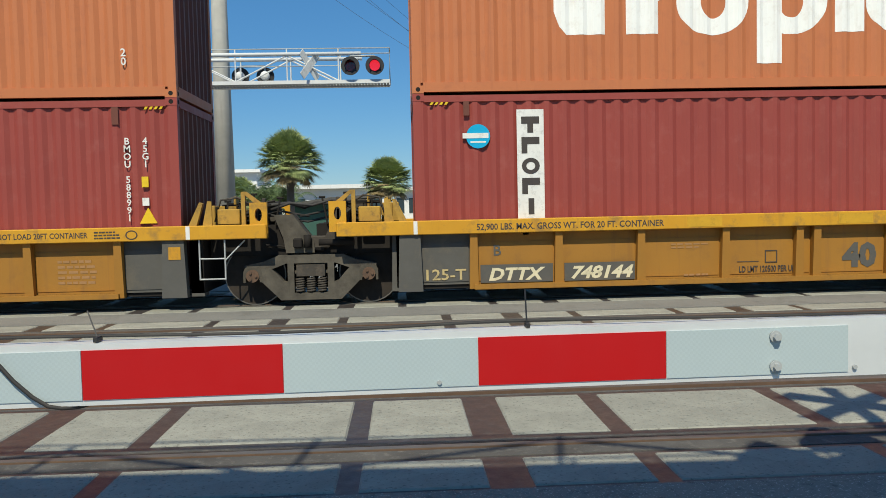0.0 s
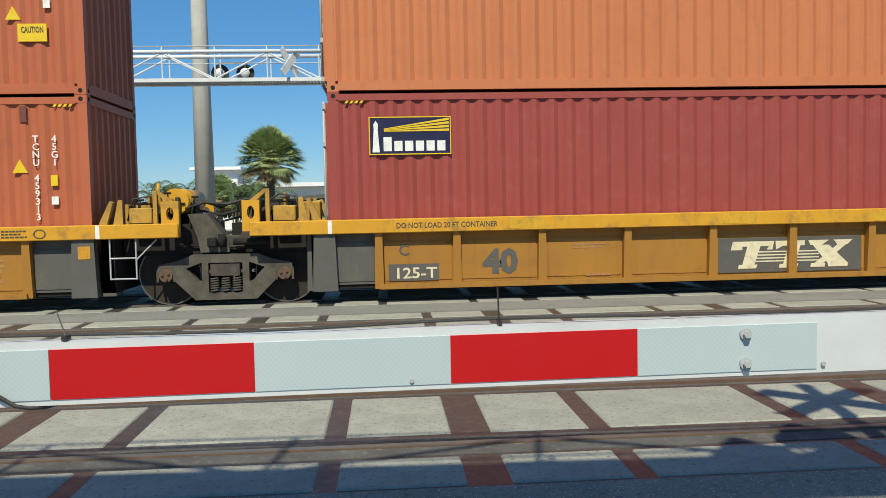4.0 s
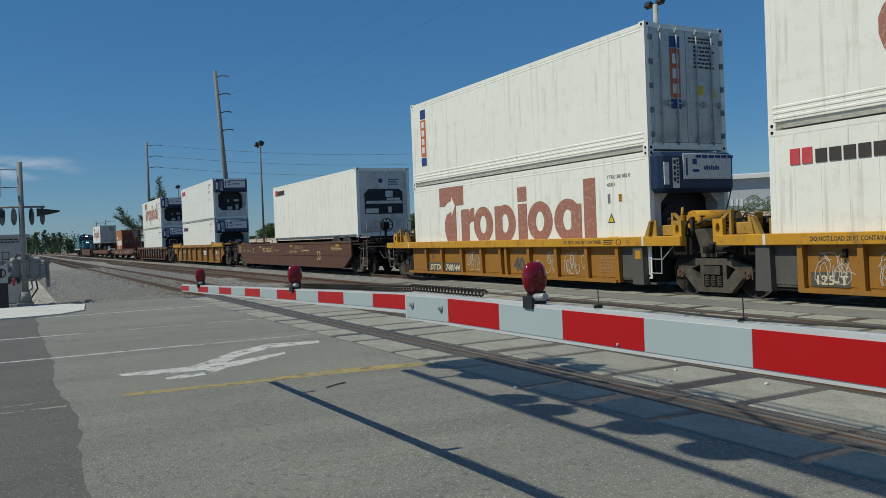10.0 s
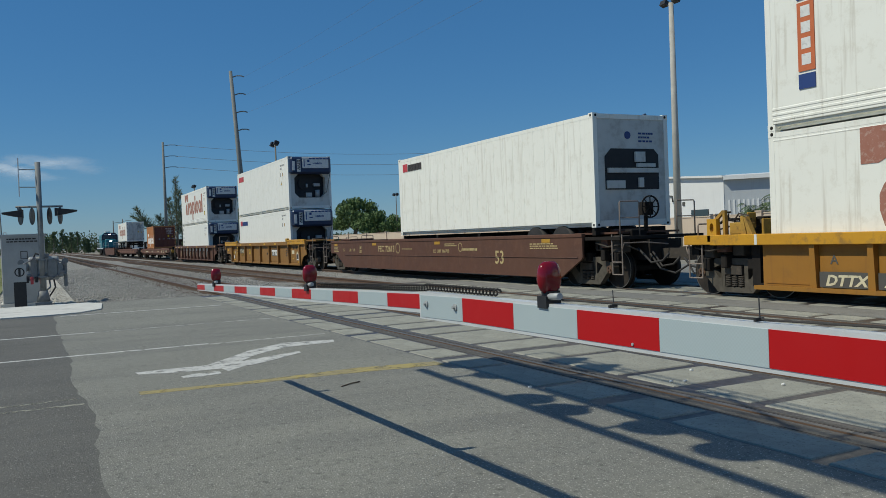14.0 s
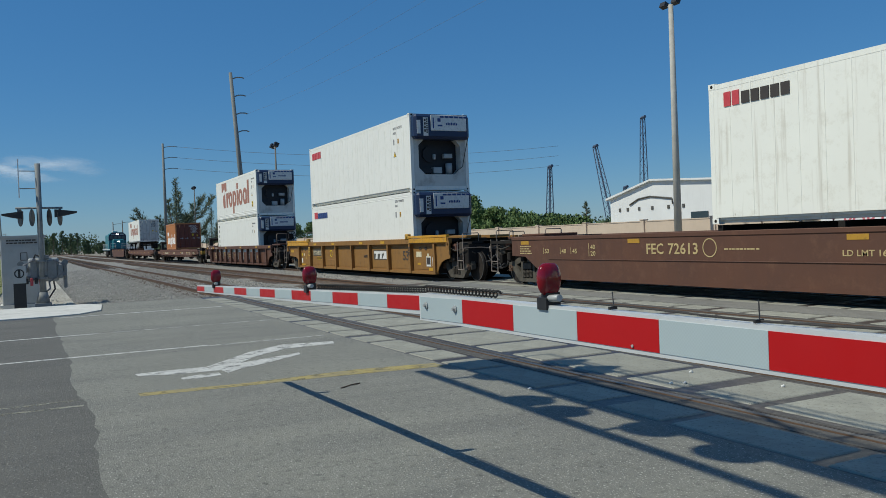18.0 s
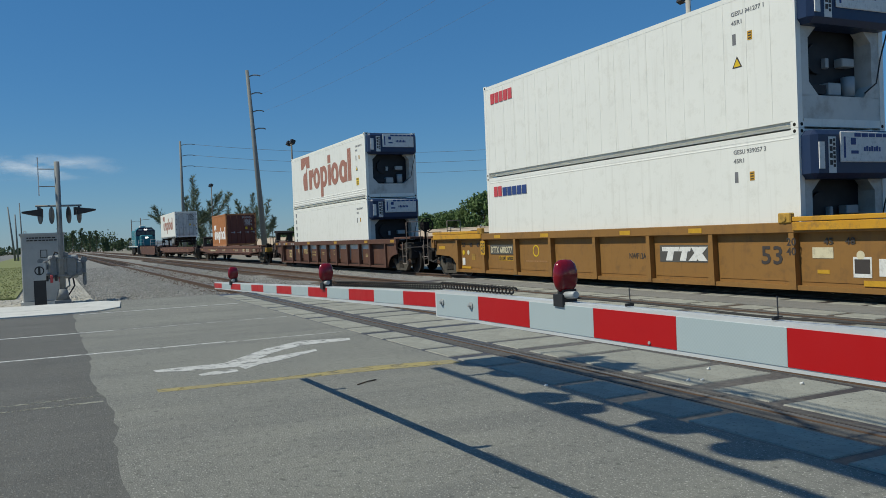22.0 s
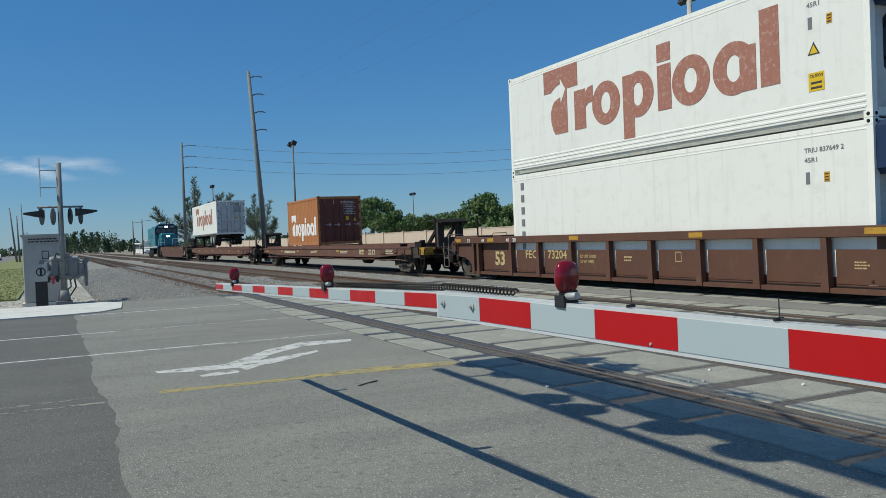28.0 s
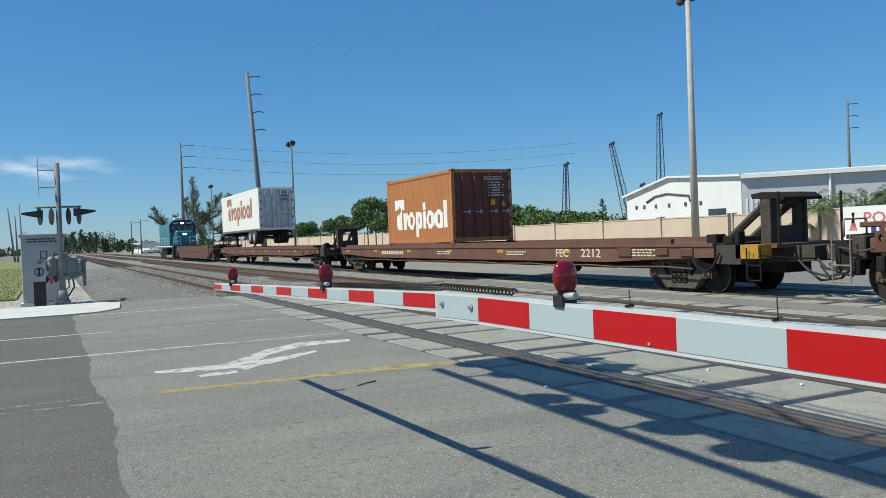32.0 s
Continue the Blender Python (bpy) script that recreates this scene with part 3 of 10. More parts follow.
for yc in TRACKS:
    bm = bmesh.new()
    box(bm, -520, ROAD_X0, yc - 0.715, yc + 0.715, -0.3, -0.122)
    for a, b in ((-1.25, -0.83), (0.83, 1.25)):
        box(bm, -520, ROAD_X0, yc + a, yc + b, -0.3, -0.124)
    solo("ballast_stain", bm, M["gravel_rust"], "rust-stained ballast between the rails", "ballast", kind="structure")
# grass blades on the verge
rg = random.Random(31)
bm = bmesh.new()
for k in range(9000):
    x, y = -33 - rg.random() ** 1.6 * 60, rg.uniform(-7.4, -1.3)
    h, a = rg.uniform(0.015, 0.05), rg.uniform(0, 3.14)
    dx, dy = 0.03 * math.cos(a), 0.03 * math.sin(a)
    bm.faces.new([bm.verts.new(p) for p in ((x - dx, y - dy, -0.18), (x + dx, y + dy, -0.18), (x + rg.uniform(-0.06, 0.06), y + rg.uniform(-0.06, 0.06), -0.18 + h))])
solo("grass_blades", bm, M["grass"], "uneven green grass on the verge", "grass", kind="stuff")
tie_bm = bmesh.new()
box(tie_bm, -0.11, 0.11, -1.3, 1.3, -0.3, -0.115)
tie_me = mesh_of("sleeper", tie_bm, M["tie"])
for ti, yc in enumerate(TRACKS):
    bed = thing("sleepers", "row of weathered wooden sleepers under the rails", "sleepers", kind="structure", at=(0, yc, 0))
    for k in range(60):
        again("sleeper", tie_me, bed, pose(ROAD_X0 - 0.4 - 0.53 * k, 0.0, 0.0))
    bm = bmesh.new()
    for k in range(60, 400):
        box(bm, ROAD_X0 - 0.51 - 0.53 * k, ROAD_X0 - 0.29 - 0.53 * k, -1.3, 1.3, -0.3, -0.115)
    tagged(part("far_sleepers", bm, M["tie"], bed), kind="stuff")
# loose stones of the ballast
rnd = random.Random(5)
bm = bmesh.new()
for k in range(30000):
    d = rnd.random() ** 1.8 * 48
    x, y = ROAD_X0 - 0.15 - d, rnd.uniform(0.9, 8.4)
    if k > 13000:
        y = rnd.choice((rnd.uniform(10.9, 12.9), rnd.uniform(14.9, 18.2)))
    if any(abs(abs(y - yc) - 0.7525) < 0.09 for yc in TRACKS):
        continue
    r = rnd.uniform(0.016, 0.036) * (1 + d / 60) * (1.5 if k > 13000 else 1.15 if y < 4.4 else 1.0)
    zz = -0.13 if y > 4.4 else -0.13 - (4.4 - y) * 0.03 if y > 3.4 else -0.16 - (3.4 - y) * 0.05 if y > 2.2 else -0.22 - (2.2 - y) * 0.083
    if y > 15.4:
        zz = -0.13 - (y - 15.4) * 0.0875
    zz += 0.02
    c = [bm.verts.new((x + r * px * rnd.uniform(.7, 1.2), y + r * py * rnd.uniform(.7, 1.2), zz + r * pz * rnd.uniform(.6, 1.1))) for px, py, pz in ((1, 0, 0), (0, 1, 0), (-1, 0, 0), (0, -1, 0), (0, 0, 1), (0, 0, -1))]
    for f in ((0, 1, 4), (1, 2, 4), (2, 3, 4), (3, 0, 4), (1, 0, 5), (2, 1, 5), (3, 2, 5), (0, 3, 5)):
        bm.faces.new([c[i] for i in f])
solo("ballast_stones", bm, M["stone"], "loose grey crushed stones beside the rails", "ballast", kind="stuff")
# pale rocks on the verge past the kerb
bm = bmesh.new()
for k in range(3200):
    x, y = rnd.uniform(-42, -25.0), rnd.uniform(-6, 1.2)
    r = rnd.uniform(0.015, 0.05) if k % 9 else rnd.uniform(0.05, 0.1)
    c = [bm.verts.new((x + r * px * rnd.uniform(.7, 1.3), y + r * py * rnd.uniform(.7, 1.3), -0.235 + r * pz * rnd.uniform(.3, .75))) for px, py, pz in ((1, 0, 0), (0, 1, 0), (-1, 0, 0), (0, -1, 0), (0, 0, 1), (0, 0, -1))]
    for f in ((0, 1, 4), (1, 2, 4), (2, 3, 4), (3, 0, 4), (1, 0, 5), (2, 1, 5), (3, 2, 5), (0, 3, 5)):
        bm.faces.new([c[i] for i in f])
solo("verge_rocks", bm, M["rubble"], "pale broken rocks on the verge", "rocks", kind="stuff")
# grass, side road and kerb on the far left
flat("verge_soil", -60, -24.6, -9, 1.2, -0.42, -0.24, M["rubble"], "bare gravelly verge beside the tracks", "ground")
flat("grass_verge", -420, -33, -7.5, -1.2, -0.42, -0.18, M["grass"], "green grass verge along the railway", "grass")
flat("side_road", -420, -33, -16, -7.6, -0.42, -0.2, M["asphalt_infill"], "pale side road along the railway", "road")
bm = bmesh.new()
slab_xy(bm, ((-24.4, -8), (-24.4, 1.3), (-23.7, 1.62), (-21.6, 1.45), (-20.8, 0.9), (-20.6, 0.2), (-20.7, -8)), -0.3, 0.03)
solo("sidewalk", bm, M["sidewalk"], "white concrete sidewalk corner with a rounded kerb", "sidewalk", kind="structure")


# painted lines and the turn arrow
def paint(name, pts, material, label):
    bm = bmesh.new()
    slab_xy(bm, pts, -0.01, 0.002)
    return solo(name, bm, material, label, "road marking", kind="structure")


for x, w, y0, y1, mat in ((-20.3, 0.11, 0.5, 4.1, "white_line"), (-15.85, 0.1, -14, 0.9, "white_line"), (-15.85, 0.09, 0.9, 4.1, "white_thin"), (-12.58, 0.1, -14, 2.3, "white_line"), (-12.52, 0.09, 2.3, 4.1, "white_thin")):
    paint("lane_line", ((x - w / 2, y0), (x + w / 2, y0), (x + w / 2, y1), (x - w / 2, y1)), M[mat], "worn white lane line across the asphalt")
paint("centre_line", ((-8.95, 0.9), (-8.75, 0.9), (-8.66, 2.0), (-8.6, 3.0), (-8.45, 4.2), (-8.72, 4.2), (-8.9, 3.3), (-8.82, 2.0)), M["yellow_line"], "faded yellow centre line nearly worn away")
for x in (-8.93, -8.6):
    paint("centre_line", ((x - 0.04, -8), (x + 0.03, -8), (x + 0.03, 0.37), (x - 0.04, 0.37)), M["white_gone"], "faded pale double centre line")
bm = bmesh.new()
# three strokes of the worn arrow: the long curved leg, the inner prong and what is left of the barb
for leg, top in (((((-11.65, 3.95), (-11.38, 3.87)), ((-11.83, 3.23), (-11.34, 3.15)), ((-11.32, 2.60), (-10.89, 2.62)), ((-10.76, 2.18), (-10.30, 2.22)), ((-10.34, 1.85), (-9.95, 1.97)), ((-10.37, 1.42), (-10.00, 1.43)), ((-10.34, 1.02), (-10.18, 1.04))), 0.002),
                 ((((-10.80, 3.17), (-10.63, 3.14)), ((-10.54, 2.64), (-10.16, 2.58)), ((-10.35, 2.23), (-9.92, 2.20)), ((-10.09, 1.94), (-9.69, 1.98))), 0.0024),
                 ((((-9.77, 1.89), (-9.58, 1.88)), ((-9.75, 1.61), (-9.48, 1.59)), ((-9.66, 1.44), (-9.55, 1.45))), 0.0028)):
    for (p, q), (p2, q2) in zip(leg, leg[1:]):
        slab_xy(bm, [p, q, q2, p2], -0.01, top)
solo("turn_arrow", bm, M["white_line"], "worn white curved turn arrow painted on the asphalt", "road marking", kind="structure")
for cx, cy, a in ((-6.4, 6.01, 0.2), (-5.31, 6.09, 0.7), (-6.65, 4.2, 0.1), (-6.05, 5.42, 0.4), (-5.97, 5.52, 1.2), (-1.95, 6.9, 0.4)):
    bm = bmesh.new()
    tube(bm, (cx, cy, 0.0), (cx + 0.03 * math.cos(a), cy + 0.03 * math.sin(a), 0.012), 0.013, 7)
    solo("litter", bm, M["white"], "small crumpled white scrap on the crossing", "litter", "litter")
bm = bmesh.new()
pipe(bm, [(-7.85, 2.72, 0.006), (-7.93, 2.86, 0.012), (-8.0, 2.98, 0.006)], 0.007, 5)
solo("twig", bm, M["bark"], "dry twig lying on the asphalt", "twig")


# ---- the gate arm across the lanes ----
def arm_y(x):
    return 1.713 + 0.0248 * x


def arm_top(x):
    return 1.238 if x > -3.5 else 1.232 - (-3.5 - x) * 0.0268


gate_arm = thing("crossing_gate", "lowered crossing gate arm with red and white reflective stripes", "crossing gate", at=(0, 0, 0))
bm = bmesh.new()
for x0, x1, h in ((-3.52, 1.35, 0.127), (-8.75, -3.3, 0.098)):
    y0, y1 = arm_y(x0), arm_y(x1)
    th = 0.05 if x1 > 0 else 0.034
    off = 0.0 if x1 > 0 else 0.008
    t0, t1 = arm_top(x0 if x1 > 0 else x0), arm_top(x1 if x1 > 0 else -3.5)
    hl = h if x1 > 0 else 0.07
    v = [bm.verts.new(p) for p in ((x0, y0 + off, t0 - hl), (x1, y1 + off, t1 - h), (x1, y1 + off + th, t1 - h), (x0, y0 + off + th, t0 - hl), (x0, y0 + off, t0), (x1, y1 + off, t1), (x1, y1 + off + th, t1), (x0, y0 + off + th, t0))]
    for q in ((3, 2, 1, 0), (4, 5, 6, 7), (0, 1, 5, 4), (1, 2, 6, 5), (2, 3, 7, 6), (3, 0, 4, 7)):
        bm.faces.new([v[i] for i in q])
part("arm_beam", bm, M["aluminium"], gate_arm, "bare aluminium beam")
edge = [-0.66 + 0.4064 * k for k in range(-20, 6)]
for i in range(len(edge) - 1):
    x0, x1 = edge[i], edge[i + 1]
    k = i - 20
    if x0 < -8.8 or x1 > 1.0:
        continue
    red = k % 2 == 0
    x0 = max(x0, -8.74)
    if k == -7 or k == -8:
        red = k == -8
    x1r = x1 if k != -7 else x1
    bm = bmesh.new()
    th = 0.0025
    off = 0.008 if x1 <= -3.45 else 0.0
    m0, m1 = (0.016, 0.118) if off == 0.0 else (0.012, 0.084 + (x0 + 3.5) * 0.0045)
    slab = []
    for x in (x0 + 0.0006, x1 - 0.0006):
        for d in (m0, m1):
            slab.append((x, arm_y(x) + off - th, arm_top(x) - d))
            slab.append((x, arm_y(x) + off + 0.001, arm_top(x) - d))
    v = [bm.verts.new(p) for p in slab]
    for q in ((0, 4, 6, 2), (1, 3, 7, 5), (0, 1, 5, 4), (2, 6, 7, 3), (0, 2, 3, 1), (4, 5, 7, 6)):
        bm.faces.new([v[j] for j in q])
    part("stripe", bm, M["arm_red" if red else "arm_white"], gate_arm, "red reflective stripe" if red else "white reflective stripe")
# joints of the sheeting, bolts and clips
for x in (0.80, ):
    for dz in (0.035, 0.10):
        bm = bmesh.new()
        disc(bm, (x, arm_y(x) - 0.006, arm_top(x) - dz), (0, 1, 0), 0.013, 0.006, 14)
        disc(bm, (x, arm_y(x) - 0.013, arm_top(x) - dz), (0, 1, 0), 0.008, 0.012, 6)
        part("bolt", bm, M["galv"], gate_arm, "zinc-plated bolt with washer")
for x in (-3.44, -3.16):
    bm = bmesh.new()
    disc(bm, (x, arm_y(x) - 0.006, arm_top(x) - 0.06), (0, 1, 0), 0.016, 0.006, 12)
    tube(bm, (x, arm_y(x) - 0.02, arm_top(x) - 0.06), (x, arm_y(x), arm_top(x) - 0.06), 0.007, 6)
    part("bolt", bm, M["galv"], gate_arm, "long bolt joining the two arm sections")
for x in (0.07, -2.0, 0.98):
    bm = bmesh.new()
    disc(bm, (x, arm_y(x) - 0.004, arm_top(x) - 0.108), (0, 1, 0), 0.005, 0.005, 8)
    part("rivet", bm, M["galv"], gate_arm)


def arm_lamp(x, lit):
    """Gate arm lamp: bracket, round housing, red lens on both sides, cable gland."""
    z, y = arm_top(x), arm_y(x) + 0.02
    bm = bmesh.new()
    box(bm, x - 0.035, x + 0.025, y - 0.03, y + 0.035, z - 0.022, z + 0.022)
    box(bm, x - 0.02, x + 0.015, y - 0.02, y + 0.04, z + 0.0, z + 0.04)
    base = part("lamp_bracket", bm, M["black"], gate_arm, "black lamp bracket clamped on the arm")
    box_ = bmesh.new()
    tube(box_, (x, y - 0.006, z + 0.09), (x, y + 0.012, z + 0.09), 0.058, 20)
    bmesh.ops.scale(box_, verts=box_.verts, vec=(0.42, 1, 1), space=Matrix.Translation((-x, 0, 0)))
    part("lamp_housing", box_, M["black"], gate_arm, "thin black ring between the lenses")
    for sg in (-1, 1):
        # moulded lens: a faceted dome with a flat face
        bm = bmesh.new()
        rings = []
        for f, dy in ((1.0, -0.002), (0.97, 0.024), (0.8, 0.038), (0.5, 0.046), (0.2, 0.048)):
            rings.append([bm.verts.new((x + 0.027 * f * math.cos(2 * math.pi * k / 18), y + 0.003 + sg * dy, z + 0.09 + 0.061 * f * math.sin(2 * math.pi * k / 18))) for k in range(18)])
        for p, q in zip(rings, rings[1:]):
            for k in range(18):
                bm.faces.new((p[k], p[(k + 1) % 18], q[(k + 1) % 18], q[k]))
        bm.faces.new(rings[-1])
        for f in bm.faces:
            f.smooth = True
        part("lens", bm, M["red_lens"], gate_arm, "red moulded lamp lens")
    bm = bmesh.new()
    tube(bm, (x + 0.02, y - 0.01, z + 0.02), (x + 0.085, y - 0.01, z + 0.025), 0.013, 8)
    part("cable_gland", bm, M["galv"], gate_arm, "metal cable gland")


arm_lamp(-2.48, False)
arm_lamp(-5.19, False)
arm_lamp(-7.93, False)
# coiled lead on the thin section, plain lead along the top, hanging loop and tie ends
bm = bmesh.new()
pts = []
for k in range(76 * 8):
    a = k * 2 * math.pi / 8
    f = k / (76 * 8)
    x = -2.85 - f * 2.2
    pts.append((x, arm_y(x) + 0.03 + 0.014 * math.cos(a), arm_top(x) + 0.017 + 0.014 * math.sin(a)))
pipe(bm, pts, 0.0045, 4)
part("coiled_cable", bm, M["rubber"], gate_arm, "black coiled lamp cable")
bm = bmesh.new()
pts = [(x, arm_y(x) + 0.03 + 0.006 * math.sin(x * 9), arm_top(x) + 0.008 + 0.004 * math.sin(x * 5)) for x in [1.3 - 0.12 * k for k in range(33)]]
pipe(bm, pts, 0.0036, 5)
part("cable", bm, M["rubber"], gate_arm, "black lamp cable along the top")
bm = bmesh.new()
loop = [(-1.05, 0.03, 0.01), (-0.93, 0.015, 0.013), (-0.87, -0.01, 0.01), (-0.83, -0.014, -0.02), (-0.79, -0.014, -0.07), (-0.755, -0.012, -0.105), (-0.725, -0.01, -0.126), (-0.70, -0.006, -0.132), (-0.675, 0.012, -0.135), (-0.64, 0.04, -0.13)]
pipe(bm, [(x, arm_y(x) + dy, arm_top(x) + dz) for x, dy, dz in loop], 0.0042, 6)
part("cable_loop", bm, M["rubber"], gate_arm, "black cable hanging in a loop over the arm")
for x, dx, dz in ((-0.633, -0.028, 0.06), (0.262, 0.0, 0.078), (-1.523, -0.02, 0.06), (-0.93, 0.0, 0.068), (-2.12, -0.03, 0.055)):
    bm = bmesh.new()
    y, z = arm_y(x) + 0.025, arm_top(x)
    tube(bm, (x, y, z), (x + dx, y + 0.02, z + dz), 0.0018, 4)
    box(bm, x - 0.004, x + 0.004, y - 0.02, y + 0.012, z - 0.001, z + 0.009)
    part("cable_tie", bm, M["black"], gate_arm, "cut end of a black cable tie")
# bracket, gate mast and lights beside the camera
bm = bmesh.new()
box(bm, 1.3, 2.75, arm_y(2) - 0.02, arm_y(2) + 0.07, 1.05, 1.3)
box(bm, 2.6, 3.1, arm_y(2) - 0.05, arm_y(2) + 0.1, 1.0, 1.38)
part("arm_bracket", bm, M["galv"], gate_arm, "galvanised bracket that holds the arm")


def signal_heads(parent, x, y, z, towards, spread=0.37, lit=False, arm_len=0.0):
    """Two flashing-light heads with round black backgrounds and hoods, facing y * towards."""
    bm = bmesh.new()
    tube(bm, (x - spread, y, z + 0.28), (x + spread, y, z + 0.28), 0.03, 8)
    for sx in (-1, 1):
        tube(bm, (x + sx * spread, y, z + 0.28), (x + sx * spread, y, z), 0.028, 8)
    part("light_crossarm", bm, M["galv"], parent, "pipe crossarm")
    for sx in (-1, 1):
        cx = x + sx * spread
        bm = bmesh.new()
        disc(bm, (cx, y + 0.08 * towards, z), (0, 1, 0), 0.26, 0.012, 26)
        head = part("background", bm, M["black"], parent, "round black background")
        bm = bmesh.new()
        b2 = bmesh.new()
        bmesh.ops.create_uvsphere(b2, u_segments=14, v_segments=8, radius=0.14)
        absorb(bm, b2, Matrix.Translation((cx, y + 0.0 * towards, z)) @ Matrix.Diagonal((1, 0.8, 1, 1)))
        part("light_body", bm, M["galv_white"], parent, "rounded light housing")
        bm = bmesh.new()
        disc(bm, (cx, y + 0.1 * towards, z), (0, 1, 0), 0.145, 0.03, 22)
        part("lens", bm, M["red_lit" if lit and sx > 0 else "red_lens"], parent, "red lens")
        bm = bmesh.new()
        n = 12
        rows = []
        for k in range(n + 1):
            a = radians(-10 + 200 * k / n)
            rows.append((Vector((cx + 0.155 * math.cos(a), y + 0.09 * towards, z + 0.155 * math.sin(a))), Vector((cx + 0.155 * math.cos(a), y + (0.36 - 0.12 * abs(math.cos(a))) * towards, z + 0.155 * math.sin(a) - 0.02))))
        for p, q in zip(rows, rows[1:]):
            f = [bm.verts.new(v) for v in (p[0], q[0], q[1], p[1])]
            bm.faces.new(f)
            f2 = [bm.verts.new(v + Vector((0, 0, -0.006))) for v in (p[0], q[0], q[1], p[1])]
            bm.faces.new(f2[::-1])
        part("hood", bm, M["black"], parent, "black sun hood")


def crossbuck(parent, x, y, z, size=1.2, yaw=0.0):
    for a in (45, -45):
        bm = bmesh.new()
        box(bm, -size / 2, size / 2, -0.008, 0.008, -0.11, 0.11)
        ob = part("crossbuck_blade", bm, M["white"], parent, "white crossbuck blade")
        ob.matrix_basis = pose(x, y + (0.01 if a > 0 else -0.01), z, 0, a, 0) if not yaw else pose(x, y, z, 0, 0, yaw) @ pose(0, 0.01 if a > 0 else -0.01, 0, 0, a, 0)


def gate_mast(name, x, y, height, light_z, cross_z, label, two_way=True, lit=False):
    g = thing(name, label, "crossing signal", "crossing signals")
    bm = bmesh.new()
    tube(bm, (x, y, -0.3), (x, y, height), 0.062, 12)
    tube(bm, (x, y, height), (x, y, height + 0.05), 0.075, 12, 0.03)
    part("mast", bm, M["galv"], g, "galvanised round mast")
    bm = bmesh.new()
    box(bm, x - 0.2, x + 0.2, y - 0.2, y + 0.2, -0.3, 0.08)
    tube(bm, (x, y, 0.08), (x, y, 0.4), 0.14, 10, 0.09)
    part("mast_base", bm, M["galv"], g, "flared cast base")
    signal_heads(g, x, y - 0.12, light_z, -1, lit=lit)
    if two_way:
        signal_heads(g, x, y + 0.12, light_z, 1)
    crossbuck(g, x, y - 0.1, cross_z)
    return g


near_mast = gate_mast("gate_mast", 2.62, 2.3, 4.9, 2.95, 4.45, "galvanised gate mast with flashing lights and crossbuck")
bm = bmesh.new()
box(bm, 2.3, 2.95, 1.95, 2.2, 0.85, 1.5)
part("gate_mechanism", bm, M["galv"], near_mast, "grey gate machine box")


def cantilever(name, x_root, x_tip, y, z0, lit, label, sgn, half=0.4, chord=0.055, slat=0.06):
    """Walk-out truss over the road on two round columns, with ladder, rail and signal heads."""
    g = thing(name, label, "signal gantry", "signal gantries")
    step = (x_tip - x_root) / 8
    for dx in (0.0, 0.5):
        bm = bmesh.new()
        tube(bm, (x_root + dx * sgn, y, -0.3), (x_root + dx * sgn, y, z0 + 0.9), 0.14, 14)
        part("column", bm, M["galv"], g, "galvanised round column")
    for yy in (y - half, y + half):
        bm = bmesh.new()
        tube(bm, (x_root, yy, z0 + 0.83), (x_tip - 0.8 * sgn, yy, z0 + 0.83), chord, 10)
        part("top_chord", bm, M["galv_white"], g, "white top tube")
        bm = bmesh.new()
        box(bm, min(x_root, x_tip), max(x_root, x_tip), yy - 0.045, yy + 0.045, z0 + 0.0, z0 + 0.1)
        part("bottom_chord", bm, M["galv_white"], g, "white bottom rail")
        for k in range(8):
            xa = x_root + step * k
            bm = bmesh.new()
            tube(bm, (xa, yy, z0 + 0.08), (xa, yy, z0 + 0.97), 0.02, 6)
            part("upright", bm, M["galv_white"], g)
            if k < 7:
                bm = bmesh.new()
                tube(bm, (xa, yy, z0 + (0.08 if k % 2 else 0.8)), (xa + step, yy, z0 + (0.8 if k % 2 else 0.08)), 0.025, 6)
                part("brace", bm, M["galv_white"], g)
    bm = bmesh.new()
    for yy in (y - half, y + half):
        pipe(bm, [(x_root, yy, z0 + 0.98), (x_tip, yy, z0 + 0.98), (x_tip, yy, z0 + 0.05)], 0.016, 6)
    tube(bm, (x_tip, y - half, z0 + 0.98), (x_tip, y + half, z0 + 0.98), 0.016, 6)
    for yy in (y - half, ):
        tube(bm, (x_root, yy, z0 + 0.5), (x_tip - 1.4 * sgn, yy, z0 + 0.5), 0.014, 6)
    part("handrail", bm, M["galv"], g, "grey pipe handrail")
    bm = bmesh.new()
    n = int(abs(x_tip - x_root) / 0.09)
    for k in range(n):
        xa = x_root + (x_tip - x_root) * k / n
        box(bm, min(xa, xa + slat * sgn), max(xa, xa + slat * sgn), y - half + 0.05, y + half - 0.05, z0 + 0.05, z0 + 0.08)
    part("walkway", bm, M["deck"], g, "metal grating walkway")
    bm = bmesh.new()
    for yy in (y - 0.2, y + 0.2):
        tube(bm, (x_root - 0.3 * sgn, yy, 0.2), (x_root - 0.3 * sgn, yy, z0 + 1.0), 0.02, 6)
    for k in range(16):
        tube(bm, (x_root - 0.3 * sgn, y - 0.2, 0.4 + k * 0.33), (x_root - 0.3 * sgn, y + 0.2, 0.4 + k * 0.33), 0.012, 5)
    part("ladder", bm, M["galv"], g, "grey access ladder")
    return g


